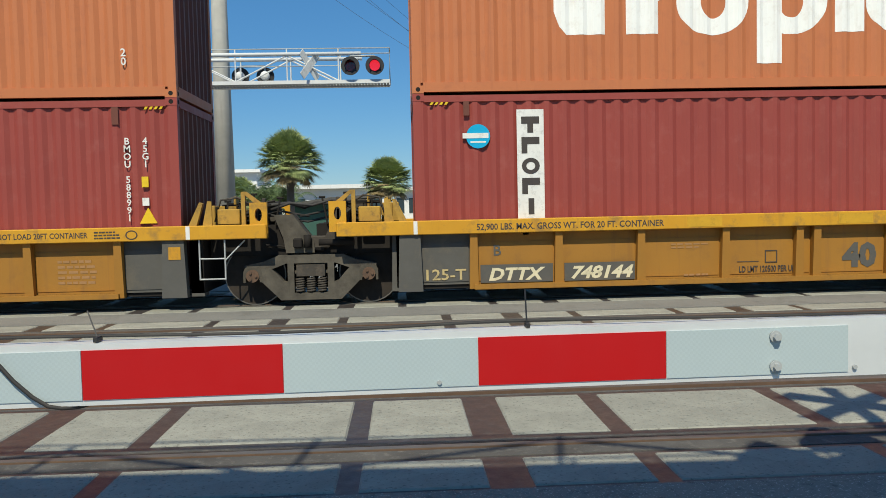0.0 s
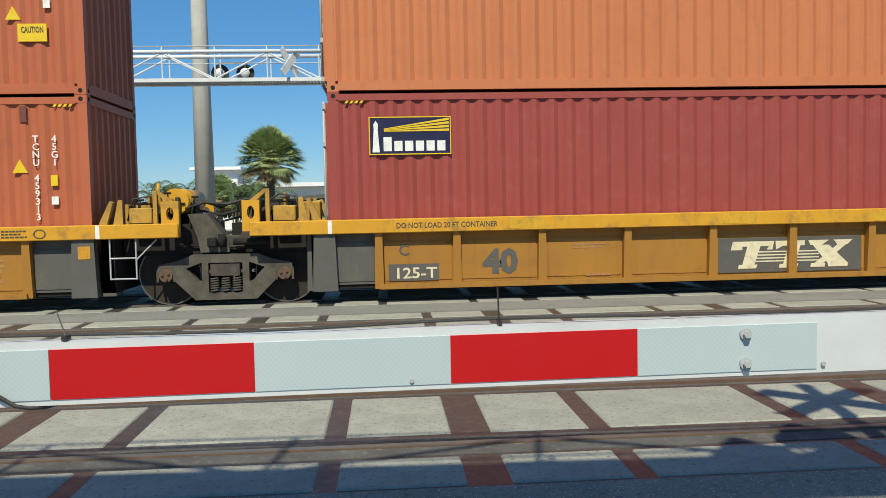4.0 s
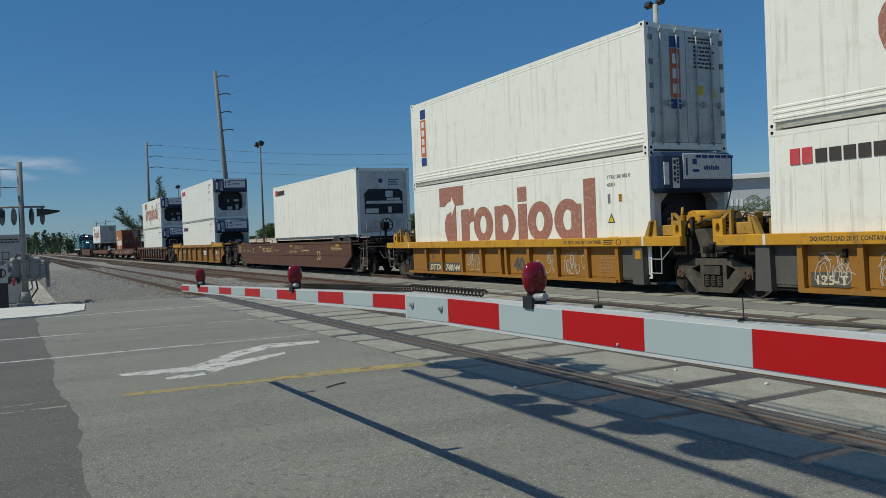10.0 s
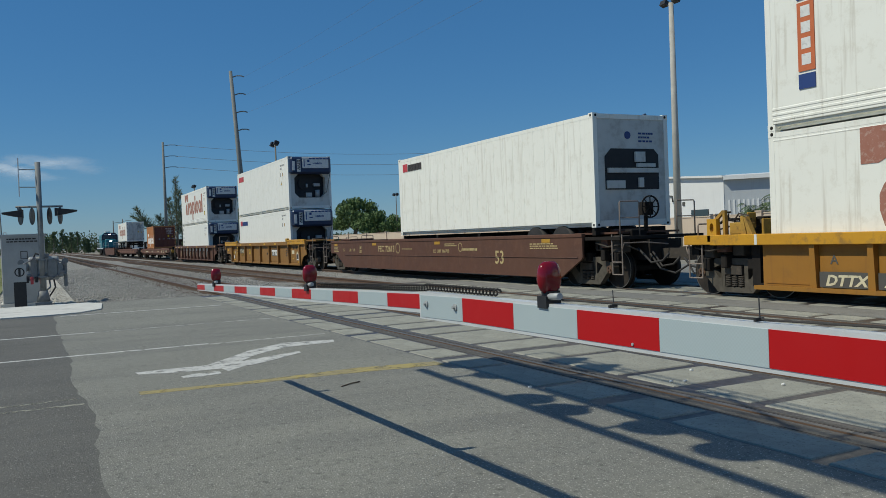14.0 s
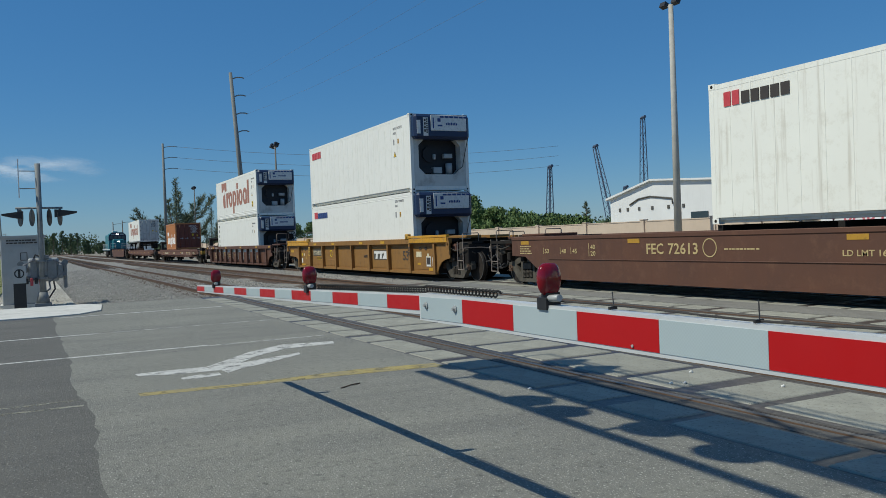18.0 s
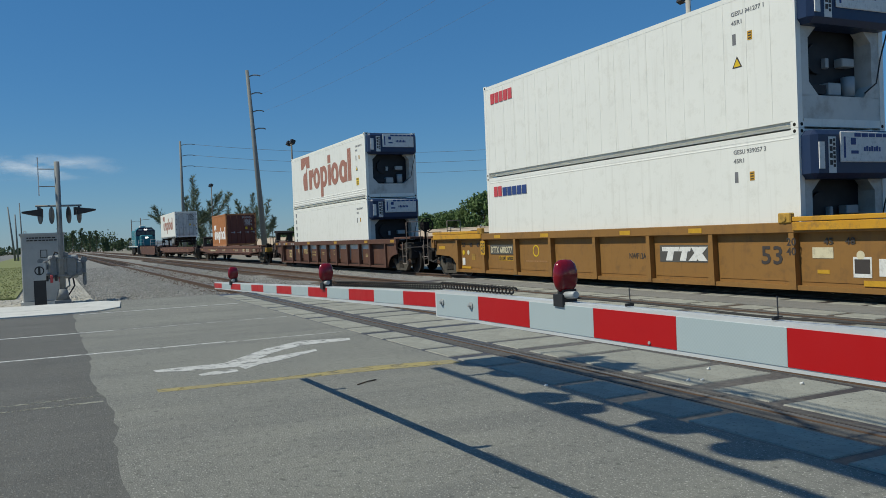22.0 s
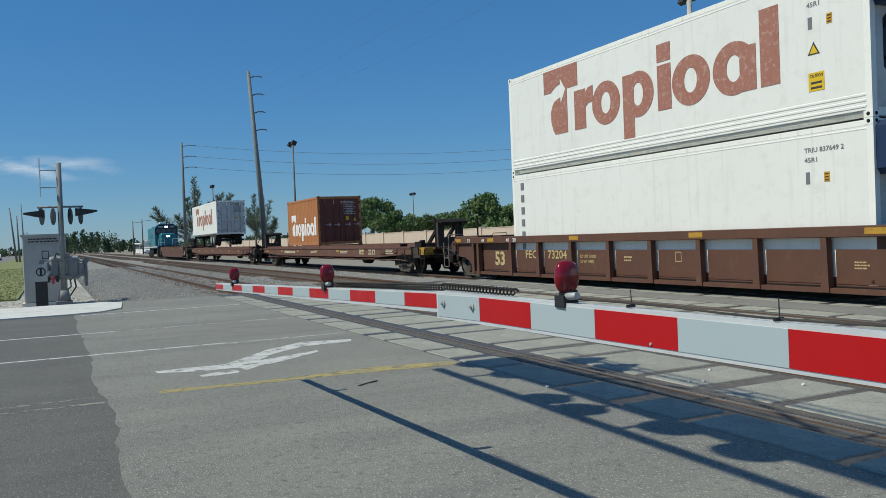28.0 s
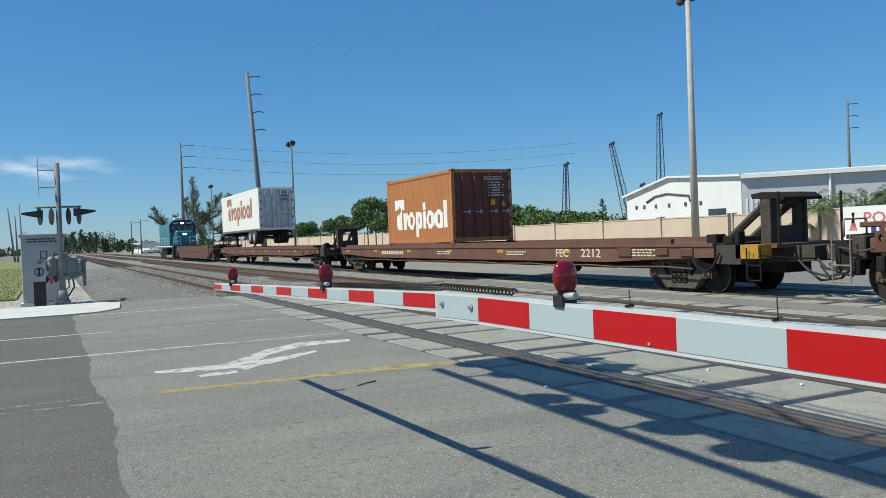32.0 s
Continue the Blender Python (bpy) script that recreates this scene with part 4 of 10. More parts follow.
far_gantry = cantilever("signal_gantry", -11.7, -0.25, 23.8, 5.0, True, "white cantilever truss with flashing lights over the far lanes", 1)
signal_heads(far_gantry, -1.0, 23.3, 5.46, -1, 0.34, True)
signal_heads(far_gantry, -4.25, 24.4, 5.4, 1, 0.36)
crossbuck(far_gantry, -2.47, 23.3, 5.5, 0.95, 55)
near_gantry = cantilever("signal_gantry", 3.3, -9.3, 0.42, 5.0, False, "white cantilever truss with flashing lights over the near lanes", -1, 0.27, 0.022, 0.088)
for x, y, z, sg, sp in ((-8.62, 0.0, 5.3, -1, 0.42), (-6.62, -0.2, 5.15, -1, 0.27), (-5.05, -0.08, 5.25, -1, 0.4), (-8.25, 0.95, 5.25, 1, 0.3), (1.75, 0.55, 5.25, 1, 0.34)):
    signal_heads(near_gantry, x, y, z, sg, sp)
bm = bmesh.new()
tube(bm, (3.3, -0.33, 5.0), (-9.0, -0.33, 5.0), 0.055, 10)
part("light_pipe", bm, M["galv"], near_gantry, "pipe that carries the lights")
for k in range(5):
    bm = bmesh.new()
    tube(bm, (2.5 - 2.7 * k, -0.33, 5.0), (2.5 - 2.7 * k, 0.04, 5.05), 0.03, 6)
    part("pipe_bracket", bm, M["galv"], near_gantry)
# the near gantry stands slightly askew to the tracks
near_gantry.matrix_basis = Matrix.Translation((-5.0, 0.42, 0)) @ Matrix.Rotation(radians(-2.2), 4, "Z") @ Matrix.Translation((5.0, -0.42, 0))
far_mast = gate_mast("gate_mast", -13.3, 23.6, 4.9, 2.45, 3.6, "galvanised crossing mast with bell and flashing lights")
bm = bmesh.new()
b2 = bmesh.new()
bmesh.ops.create_uvsphere(b2, u_segments=12, v_segments=8, radius=0.16)
absorb(bm, b2, Matrix.Translation((-13.3, 23.6, 5.0)))
part("bell", bm, M["galv"], far_mast, "round crossing bell")
gate_mast("gate_mast", 12.4, 25.0, 4.3, 2.3, 3.9, "galvanised crossing mast with lit red light and crossbuck", True, True)

# crossing signal at the kerb with its gate machine and the grey relay cabinet
kerb_mast = thing("crossing_mast", "grey crossing mast with hooded lights and gate machine", "crossing signal", "crossing signals")
mx, my = -26.7, 0.25
bm = bmesh.new()
tube(bm, (mx, my, -0.2), (mx, my, 4.08), 0.075, 12)
part("mast", bm, M["dull_zinc"], kerb_mast, "round grey mast")
bm = bmesh.new()
box(bm, mx - 0.25, mx + 0.25, my - 0.22, my + 0.22, -0.3, 0.0)
tube(bm, (mx, my, 0.0), (mx, my, 0.32), 0.2, 10, 0.13)
part("mast_base", bm, M["dull_zinc"], kerb_mast, "flared base")
for yy, k in ((-0.5, -1), (-0.2, -1), (0.26, 1), (0.54, 1)):
    bm = bmesh.new()
    disc(bm, (mx, my + yy, 2.5), Vector((0.3 * k, 1.0, 0)).normalized(), 0.25, 0.014, 22)
    part("background", bm, M["black"], kerb_mast, "round black background")
for y0, y1, z in ((-0.42, -0.98, 2.56), (0.4, 1.0, 2.6)):
    for dx in (-0.12, 0.12):
        bm = bmesh.new()
        slab = [(my + y0, z + 0.13), (my + y1, z + 0.06), (my + y1, z + 0.02), (my + (y0 + y1) / 2, z - 0.05), (my + y0, z - 0.1)]
        f = [bm.verts.new((mx + dx - 0.07, a, b)) for a, b in slab]
        b_ = [bm.verts.new((mx + dx + 0.07, a, b)) for a, b in slab]
        bm.faces.new(f)
        bm.faces.new(b_[::-1])
        for i in range(5):
            bm.faces.new((f[(i + 1) % 5], f[i], b_[i], b_[(i + 1) % 5]))
        part("hood", bm, M["black"], kerb_mast, "long black sun hood seen from the side")
bm = bmesh.new()
tube(bm, (mx, my - 0.62, 2.78), (mx, my + 0.62, 2.78), 0.03, 8)
for yy in (-0.55, 0.55):
    tube(bm, (mx, my + yy, 2.78), (mx, my + yy, 2.55), 0.03, 8)
part("light_crossarm", bm, M["dull_zinc"], kerb_mast, "pipe crossarm")
bm = bmesh.new()
box(bm, mx - 0.02, mx + 0.02, my - 0.52, my - 0.49, 3.08, 4.2)
box(bm, mx - 0.5, mx + 0.5, my - 0.51, my - 0.5, 3.5, 3.68)
part("crossbuck", bm, M["white"], kerb_mast, "white crossbuck seen edge-on")
bm = bmesh.new()
for z in (3.35, 3.86):
    tube(bm, (mx, my, z), (mx, my - 0.5, z), 0.015, 6)
part("sign_bracket", bm, M["dull_zinc"], kerb_mast)
bm = bmesh.new()
soft_box(bm, mx - 0.5, mx - 0.1, my - 0.36, my + 0.46, 0.62, 1.32, 0.05)
part("gate_mechanism", bm, M["cabinet"], kerb_mast, "grey cast gate machine box")
for y0, y1 in ((-0.3, -0.12), (0.14, 0.4)):
    bm = bmesh.new()
    soft_box(bm, mx - 0.1, mx - 0.06, my + y0, my + y1, 0.7, 1.24, 0.012)
    part("machine_cover", bm, M["dull_zinc"], kerb_mast, "bolted machine cover")
for yy, z0, z1 in ((-0.55, 0.62, 1.2), (0.62, 0.4, 1.2)):
    bm = bmesh.new()
    soft_box(bm, mx - 0.3, mx - 0.14, my + yy - 0.05, my + yy + 0.05, z0, z1, 0.025)
    tube(bm, (mx - 0.22, my + yy, 0.98), (mx - 0.22, my + (0.42 if yy > 0 else -0.34), 0.98), 0.07, 10)
    disc(bm, (mx - 0.22, my + yy, z1 - 0.04), (1, 0, 0), 0.09, 0.2, 12)
    part("counterweight_arm", bm, M["dull_zinc"], kerb_mast, "grey counterweight arm")
for k in range(5):
    bm = bmesh.new()
    soft_box(bm, mx - 0.12, mx + 0.02, my - 0.56 + k * 0.12, my - 0.48 + k * 0.12, 0.52 + 0.05 * (k % 2), 0.74, 0.012)
    part("counterweight", bm, M["black" if k % 2 else "red_text"], kerb_mast, "small counterweight plate")
bm = bmesh.new()
tube(bm, (mx - 0.1, my - 0.58, 0.78), (mx - 0.1, my + 0.66, 0.78), 0.035, 8)
part("machine_shaft", bm, M["dull_zinc"], kerb_mast, "grey cross shaft")
for z in (0.7, 1.2):
    bm = bmesh.new()
    box(bm, mx - 0.14, mx + 0.1, my - 0.11, my + 0.11, z, z + 0.05)
    part("mast_clamp", bm, M["dull_zinc"], kerb_mast, "clamp band round the mast")
for k, pts in enumerate((((mx - 0.1, my + 0.3, 0.62), (mx, my + 0.33, 0.4), (mx - 0.02, my + 0.16, 0.14)), ((mx - 0.12, my + 0.18, 0.62), (mx + 0.04, my + 0.2, 0.42), (mx + 0.02, my + 0.05, 0.3)), ((mx - 0.1, my - 0.2, 1.32), (mx, my - 0.16, 1.42), (mx, my - 0.04, 1.36)))):
    bm = bmesh.new()
    pipe(bm, pts, 0.024, 6)
    part("conduit", bm, M["rubber" if k != 1 else "dull_zinc"], kerb_mast, "bent conduit")
for y0, y1, z0, z1 in ((-0.5, -0.38, 0.9, 1.16), (0.42, 0.56, 0.7, 1.1), (-0.06, 0.2, 1.28, 1.4)):
    bm = bmesh.new()
    soft_box(bm, mx - 0.2, mx - 0.04, my + y0, my + y1, z0, z1, 0.02)
    part("junction_box", bm, M["dull_zinc"], kerb_mast, "small grey junction box")
for y0, z0, y1, z1 in ((-0.5, 1.1, -0.2, 1.28), (0.2, 0.62, 0.56, 0.86), (-0.42, 0.62, -0.14, 0.72), (0.3, 1.25, 0.58, 1.1)):
    bm = bmesh.new()
    tube(bm, (mx - 0.05, my + y0, z0), (mx - 0.05, my + y1, z1), 0.022, 6)
    disc(bm, (mx - 0.04, my + y1, z1), (1, 0, 0), 0.045, 0.05, 8)
    part("link_rod", bm, M["steel_frame"], kerb_mast, "dark link rod")
for k in range(6):
    bm = bmesh.new()
    disc(bm, (mx - 0.05, my + (-0.27, -0.15, 0.17, 0.37, 0.17, 0.37)[k], (0.75, 1.18, 0.75, 0.75, 1.18, 1.18)[k]), (1, 0, 0), 0.022, 0.03, 6)
    part("bolt", bm, M["steel_frame"], kerb_mast)
relay = thing("relay_cabinet", "tall grey metal relay cabinet beside the tracks", "cabinet", at=(-29.3, -0.24, 0))
bm = bmesh.new()
soft_box(bm, -0.5, 0.5, -0.62, 0.62, -0.12, 1.98, 0.02)
part("cabinet_body", bm, M["cabinet"], relay)
bm = bmesh.new()
box(bm, -0.54, 0.54, -0.66, 0.66, 1.96, 2.03)
part("cabinet_roof", bm, M["cabinet"], relay, "flat overhanging roof")
bm = bmesh.new()
box(bm, 0.5, 0.512, -0.56, 0.56, 0.05, 1.72)
part("cabinet_door", bm, M["cabinet"], relay, "grey hinged door")
bm = bmesh.new()
rb = random.Random(4)
b2 = bmesh.new()
bars(b2, -0.45, 1.76, 0.9, 0.16, 2, 9, 0.0, rb)
absorb(bm, b2, Matrix.Translation((0.516, 0, 0)) @ Matrix.Rotation(radians(90), 4, "Z"))
part("cabinet_marking", bm, M["dark_text"], relay, "dark stencilled lines")
bm = bmesh.new()
box(bm, 0.512, 0.518, -0.08, 0.12, 1.25, 1.27)
box(bm, 0.512, 0.518, -0.08, -0.06, 1.25, 1.5)
box(bm, 0.512, 0.518, 0.1, 0.12, 1.25, 1.5)
box(bm, 0.512, 0.518, -0.08, 0.12, 1.48, 1.5)
part("cabinet_symbol", bm, M["dark_text"], relay, "dark square symbol")
bm = bmesh.new()
for yy in (-0.5, 0.5):
    tube(bm, (0, yy - 0.04, 2.03), (0, yy - 0.04, 2.1), 0.012, 6)
    tube(bm, (0, yy + 0.04, 2.03), (0, yy + 0.04, 2.1), 0.012, 6)
    tube(bm, (0, yy - 0.04, 2.1), (0, yy + 0.04, 2.1), 0.012, 6)
part("lifting_eye", bm, M["galv"], relay)
bm = bmesh.new()
box(bm, -0.55, 0.55, -0.68, 0.68, -0.3, -0.12)
part("plinth", bm, M["sidewalk"], relay, "concrete plinth")
post = thing("warning_post", "short dark post with a pale warning sign", "sign post", at=(-26.4, -0.34, 0))
bm = bmesh.new()
box(bm, -0.1, 0.1, -0.16, 0.16, -0.25, 0.62)
part("post", bm, M["black"], post, "dark square post")
bm = bmesh.new()
box(bm, 0.1, 0.12, -0.17, 0.17, 0.62, 1.12)
part("sign_plate", bm, M["cabinet"], post, "pale grey sign plate")
bm = bmesh.new()
b2 = bmesh.new()
ring_xz(b2, 0, 0.9, 0.13, 0.13, 0.75, -0.002, 0.002, 20)
box(b2, -0.03, 0.03, -0.003, 0.003, 0.8, 1.0)
absorb(bm, b2, Matrix.Translation((0.124, 0, 0)) @ Matrix.Rotation(radians(90), 4, "Z"))
part("sign_symbol", bm, M["black"], post, "black ring symbol")


# ---- beyond the train: wall, buildings, poles, trees ----
def polar(bearing, y):
    """The x of a place at depth y on a line of sight that many degrees left of straight ahead."""
    return -y * math.tan(radians(bearing))


WALL_Y = 46.0
wall = thing("boundary_wall", "long tan stucco wall in panels between posts", "wall", kind="structure")
panel_bm = bmesh.new()
box(panel_bm, 0.2, 7.8, -0.08, 0.08, -0.42, 2.1)
box(panel_bm, 0.2, 7.8, -0.12, 0.12, 2.1, 2.18)
panel_me = mesh_of("wall_panel", panel_bm, M["wall_tan"])
post_bm = bmesh.new()
box(post_bm, -0.22, 0.22, -0.22, 0.22, -0.42, 2.22)
box(post_bm, -0.27, 0.27, -0.27, 0.27, 2.22, 2.3)
post_me = mesh_of("wall_post", post_bm, M["wall_tan"])
for k in range(28):
    x = -38.0 - 8 * (k + 1)
    again("wall_panel", panel_me, wall, pose(x, WALL_Y + 0.02 * k, 0))
    again("wall_post", post_me, wall, pose(x, WALL_Y + 0.02 * k, 0))
for k in range(3):
    again("wall_panel", panel_me, wall, pose(-38.0 + 8 * k, WALL_Y - 4, 0))
    again("wall_post", post_me, wall, pose(-38.0 + 8 * k, WALL_Y - 4, 0))

# entrance sign on the wall
sign = thing("entrance_sign", "white sign board with red and blue lettering shapes", "sign", at=(-33.0, WALL_Y - 4.3, 0))
bm = bmesh.new()
box(bm, -0.2, 12, -0.12, 0.1, -0.4, 2.2)
part("board", bm, M["build_white"], sign, "white painted board")
lettering("writing", "PORT", 0.66, M["pink_text"], sign, pose(1.3, -0.128, 1.22), "faded red capital letters", 2.7)
bm = bmesh.new()
for k in range(4):
    slab_xz(bm, ((0.4 + 0.14 * k, 0.8), (0.5 + 0.14 * k, 0.8), (0.8 - 0.05 * k, 1.85), (0.7 - 0.05 * k, 1.85)), -0.127, -0.12)
part("emblem", bm, M["pink_text"], sign, "red slanting emblem")
bm = bmesh.new()
for k in range(9):
    box(bm, 1.8 + 0.5 * k, 2.12 + 0.5 * k, -0.127, -0.12, 0.6, 1.05)
part("lower_line", bm, M["blue_text"], sign, "dark script line as plain bars")

# warehouse with a gable front and a long striped side
house = thing("warehouse", "long white metal warehouse with a low gable roof", "building")
bm = bmesh.new()
slab_xz(bm, ((-78.6, -0.4), (-60.7, -0.4), (-60.7, 6.2), (-71.1, 6.8), (-78.6, 5.1)), 62.0, 80.0)
part("gable_block", bm, M["build_white"], house, "white gable block")
bm = bmesh.new()
slab_xz(bm, ((-79.0, 5.02), (-71.1, 6.8), (-60.5, 6.15), (-60.5, 6.35), (-71.1, 7.0), (-79.0, 5.25)), 61.6, 80.2)
part("roof", bm, M["build_white"], house, "white metal roof edge")
bm = bmesh.new()
box(bm, 0.05, 36, 0.05, 14, -0.4, 5.9)
SIDE = pose(-60.7, 62.0, 0, 0, 0, 42)
part("long_wall", bm, M["build_grey"], house, "pale grey long wall").matrix_basis = SIDE
bm = bmesh.new()
slab = [(-0.5, 5.9), (-0.5, 6.3), (7.0, 6.8), (14.0, 6.3), (14.0, 5.95), (7, 6.4)]
f = [bm.verts.new((0, y, z)) for y, z in slab]
b_ = [bm.verts.new((36, y, z)) for y, z in slab]
bm.faces.new(f)
bm.faces.new(b_[::-1])
for i in range(6):
    bm.faces.new((f[(i + 1) % 6], f[i], b_[i], b_[(i + 1) % 6]))
part("roof", bm, M["build_white"], house, "white roof edge over the long side").matrix_basis = SIDE
rib_bm = bmesh.new()
box(rib_bm, -0.09, 0.09, -0.06, 0.0, -0.4, 3.9)
rib_me = mesh_of("wall_rib", rib_bm, M["build_white"])
for k in range(78):
    again("wall_rib", rib_me, house, SIDE @ pose(0.5 + 0.45 * k, 0.05, 0))
for x in (-77, -75.6, -73.6, -71.4, -68.8, -66.5):
    bm = bmesh.new()
    box(bm, x, x + 0.35, 61.93, 62.0, 3.6, 4.0)
    part("vent", bm, M["grey_patch"], house, "small dark vent")
bm = bmesh.new()
box(bm, -65.2, -62.8, 61.9, 62.0, 1.6, 3.1)
part("doorway", bm, M["glass"], house, "dark doorway")
bm = bmesh.new()
pipe(bm, [(-75, 61.9, 4.3), (-73.5, 61.9, 4.9), (-71.5, 61.9, 5.1), (-68, 61.9, 4.7), (-67.9, 61.9, 4.1)], 0.09, 5)
part("conduit", bm, M["grey_patch"], house, "dark cable run on the gable")
for k in range(4):
    bm = bmesh.new()
    tube(bm, (8 * (k + 1), -0.15, -0.4), (8 * (k + 1), -0.15, 6.0), 0.12, 6)
    part("downpipe", bm, M["build_white"], house).matrix_basis = SIDE


def light_pole(x, y, h, material, label, heads=1, r=0.16):
    p = thing("light_pole", label, "lamp post", "lamp posts", at=(x, y, 0))
    bm = bmesh.new()
    tube(bm, (0, 0, -0.42), (0, 0, h), r, 10, r * 0.6)
    part("pole", bm, material, p)
    bm = bmesh.new()
    tube(bm, (-0.7, 0, h - 0.1), (0.7, 0, h - 0.1), 0.05, 6)
    part("crossarm", bm, M["galv"], p)
    for sx in ((-1, 1) if heads > 1 else (-1,)):
        bm = bmesh.new()
        box(bm, sx * 0.62 - 0.28, sx * 0.62 + 0.28, -0.3, 0.1, h - 0.15, h + 0.22)
        bmesh.ops.rotate(bm, verts=bm.verts, cent=(sx * 0.62, 0, h), matrix=Matrix.Rotation(radians(-25), 3, "X"))
        part("floodlight", bm, M["black"], p, "dark floodlight head")
    return p


light_pole(polar(47.33, 43.0), 43.0, 18.0, M["pole_conc"], "tall grey concrete light pole behind the wall", 2, 0.3)
light_pole(-74.5, 20.5, 10.4, M["pole_wood"], "slim dark floodlight pole beside the railway", 2, 0.11)
light_pole(-128, 22.5, 10.2, M["pole_wood"], "slim dark floodlight pole beside the railway", 2, 0.11)
light_pole(polar(66.5, 55), 55, 8.5, M["pole_wood"], "slim dark floodlight pole behind the wall", 2, 0.1)
light_pole(polar(-2.8, 70), 70, 12.3, M["galv"], "tall thin floodlight mast", 2, 0.12)
light_pole(polar(-3.6, 75), 75, 8.7, M["galv"], "thin street lamp mast", 1, 0.1)
light_pole(polar(-10.2, 95), 95, 10.5, M["galv"], "thin pale harbour light mast", 1, 0.12)


def utility_pole(x, y, h, arms, label, material, r=0.2, reach=2.2, lean=0.0):
    p = thing("utility_pole", label, "utility pole", "utility poles", at=(x, y, 0))
    bm = bmesh.new()
    tube(bm, (0, 0, -0.42), (0, lean, h), r, 10, r * 0.55)
    part("pole", bm, material, p)
    for k in range(arms):
        bm = bmesh.new()
        z = h - 0.5 - 1.75 * k
        y = lean * z / h
        pipe(bm, [(0, y, z - 0.15), (0.1, y + 0.45 * reach, z + 0.05), (0.1, y + 0.8 * reach, z + 0.06), (0.1, y + reach, z - 0.02)], 0.06, 6)
        part("insulator_arm", bm, M["steel_pole"], p, "curved insulator arm")
    return p


utility_pole(-81.5, 19.35, 18.4, 4, "tall dark steel utility pole with four arms", M["steel_pole"], 0.3, 1.25, -1.1)
utility_pole(-137, 19.5, 18.0, 3, "tall dark steel utility pole with curved arms", M["steel_pole"], 0.3)
utility_pole(-230, 19.5, 8.5, 1, "distant dark utility pole with an arm", M["pole_wood"], 0.2)
utility_pole(-230, 21.8, 8.9, 1, "distant dark utility pole with an arm", M["pole_wood"], 0.2)
utility_pole(-157.1, -5.4, 9.0, 0, "leaning dark wooden pole on the grass verge", M["steel_pole"], 0.19, lean=-0.8)
utility_pole(-155.2, -4.9, 7.6, 0, "dark wooden pole on the grass verge", M["steel_pole"], 0.18, lean=-0.2)
utility_pole(-124.0, -3.3, 7.9, 0, "thin dark wooden pole on the grass verge", M["steel_pole"], 0.12, lean=-0.2)
utility_pole(polar(38.0, 105), 105, 18.7, 3, "distant wooden utility pole behind the warehouse", M["pole_wood"], 0.25)
utility_pole(polar(11.9, 28.0), 28.0, 14.0, 0, "thick tapered concrete pole beyond the tracks", M["pole_conc"], 0.36)
utility_pole(polar(-31.0, 19.0), 19.0, 13.0, 0, "thick tapered concrete pole beyond the tracks", M["pole_conc"], 0.36)
up = utility_pole(polar(-7.0, 52.0), 52.0, 9.1, 0, "grey wooden pole with transformer and street lamp", M["pole_conc"], 0.16)
bm = bmesh.new()
tube(bm, (0.3, 0, 7.2), (0.3, 0, 8.0), 0.22, 10)
part("transformer", bm, M["galv"], up, "grey transformer can")
bm = bmesh.new()
pipe(bm, [(0, 0, 4.4), (0.9, 0, 5.0), (2.0, 0, 5.15)], 0.05, 6)
box(bm, 1.8, 2.4, -0.1, 0.1, 5.1, 5.25)
part("street_lamp_arm", bm, M["galv"], up, "street lamp on a curved arm")
bm = bmesh.new()
box(bm, -0.9, 0.9, -0.06, 0.06, 8.6, 8.75)
part("crossarm", bm, M["pole_wood"], up)
for dx in (-260, -276, -300):
    utility_pole(dx * 0.42, -13.5 - (dx + 260) * 0.1, 6.5, 0, "bare dark roadside pole", M["pole_wood"], 0.12)


def cables(name, spans, r, label):
    """Sagging wires: each from a to b with a sag in metres."""
    bm = bmesh.new()
    for a, b, sag in spans:
        a, b = Vector(a), Vector(b)
        pts = [a.lerp(b, k / 12) - Vector((0, 0, sag * 4 * (k / 12) * (1 - k / 12))) for k in range(13)]
        pipe(bm, pts, r, 4)
    return solo(name, bm, M["pole_wood"], label, "cable", "overhead cables")


for k in range(3):
    z = 17.4 - 1.75 * k
    cables("overhead_cable", [((-136.9, 21.68, z + 0.1), (-122.0, 85.0, z - 0.5), 1.6)], 0.022, "dark sagging overhead cable")
    cables("overhead_cable", [((-81.4, 20.6 - 1.1 * (z + 0.5) / 18.4, z + 0.48), (30, 23.5, z + 3.0), 2.0)], 0.006, "thin overhead cable high above the train")
cables("overhead_cable", [((polar(-7, 52), 52, 8.7), (polar(11.9, 28), 28, 11.5), 0.8), ((polar(-7, 52), 52, 8.5), (polar(11.9, 28), 28, 13.0), 0.6)], 0.008, "thin service cable beyond the tracks")
cables("overhead_cable", [((polar(-7, 52), 52, 8.8), (polar(11.9, 28), 28, 12.3), 0.4), ((polar(-7, 52), 52, 8.6), (polar(11.9, 28), 28, 13.7), 0.4)], 0.008, "thin service cable beyond the tracks")


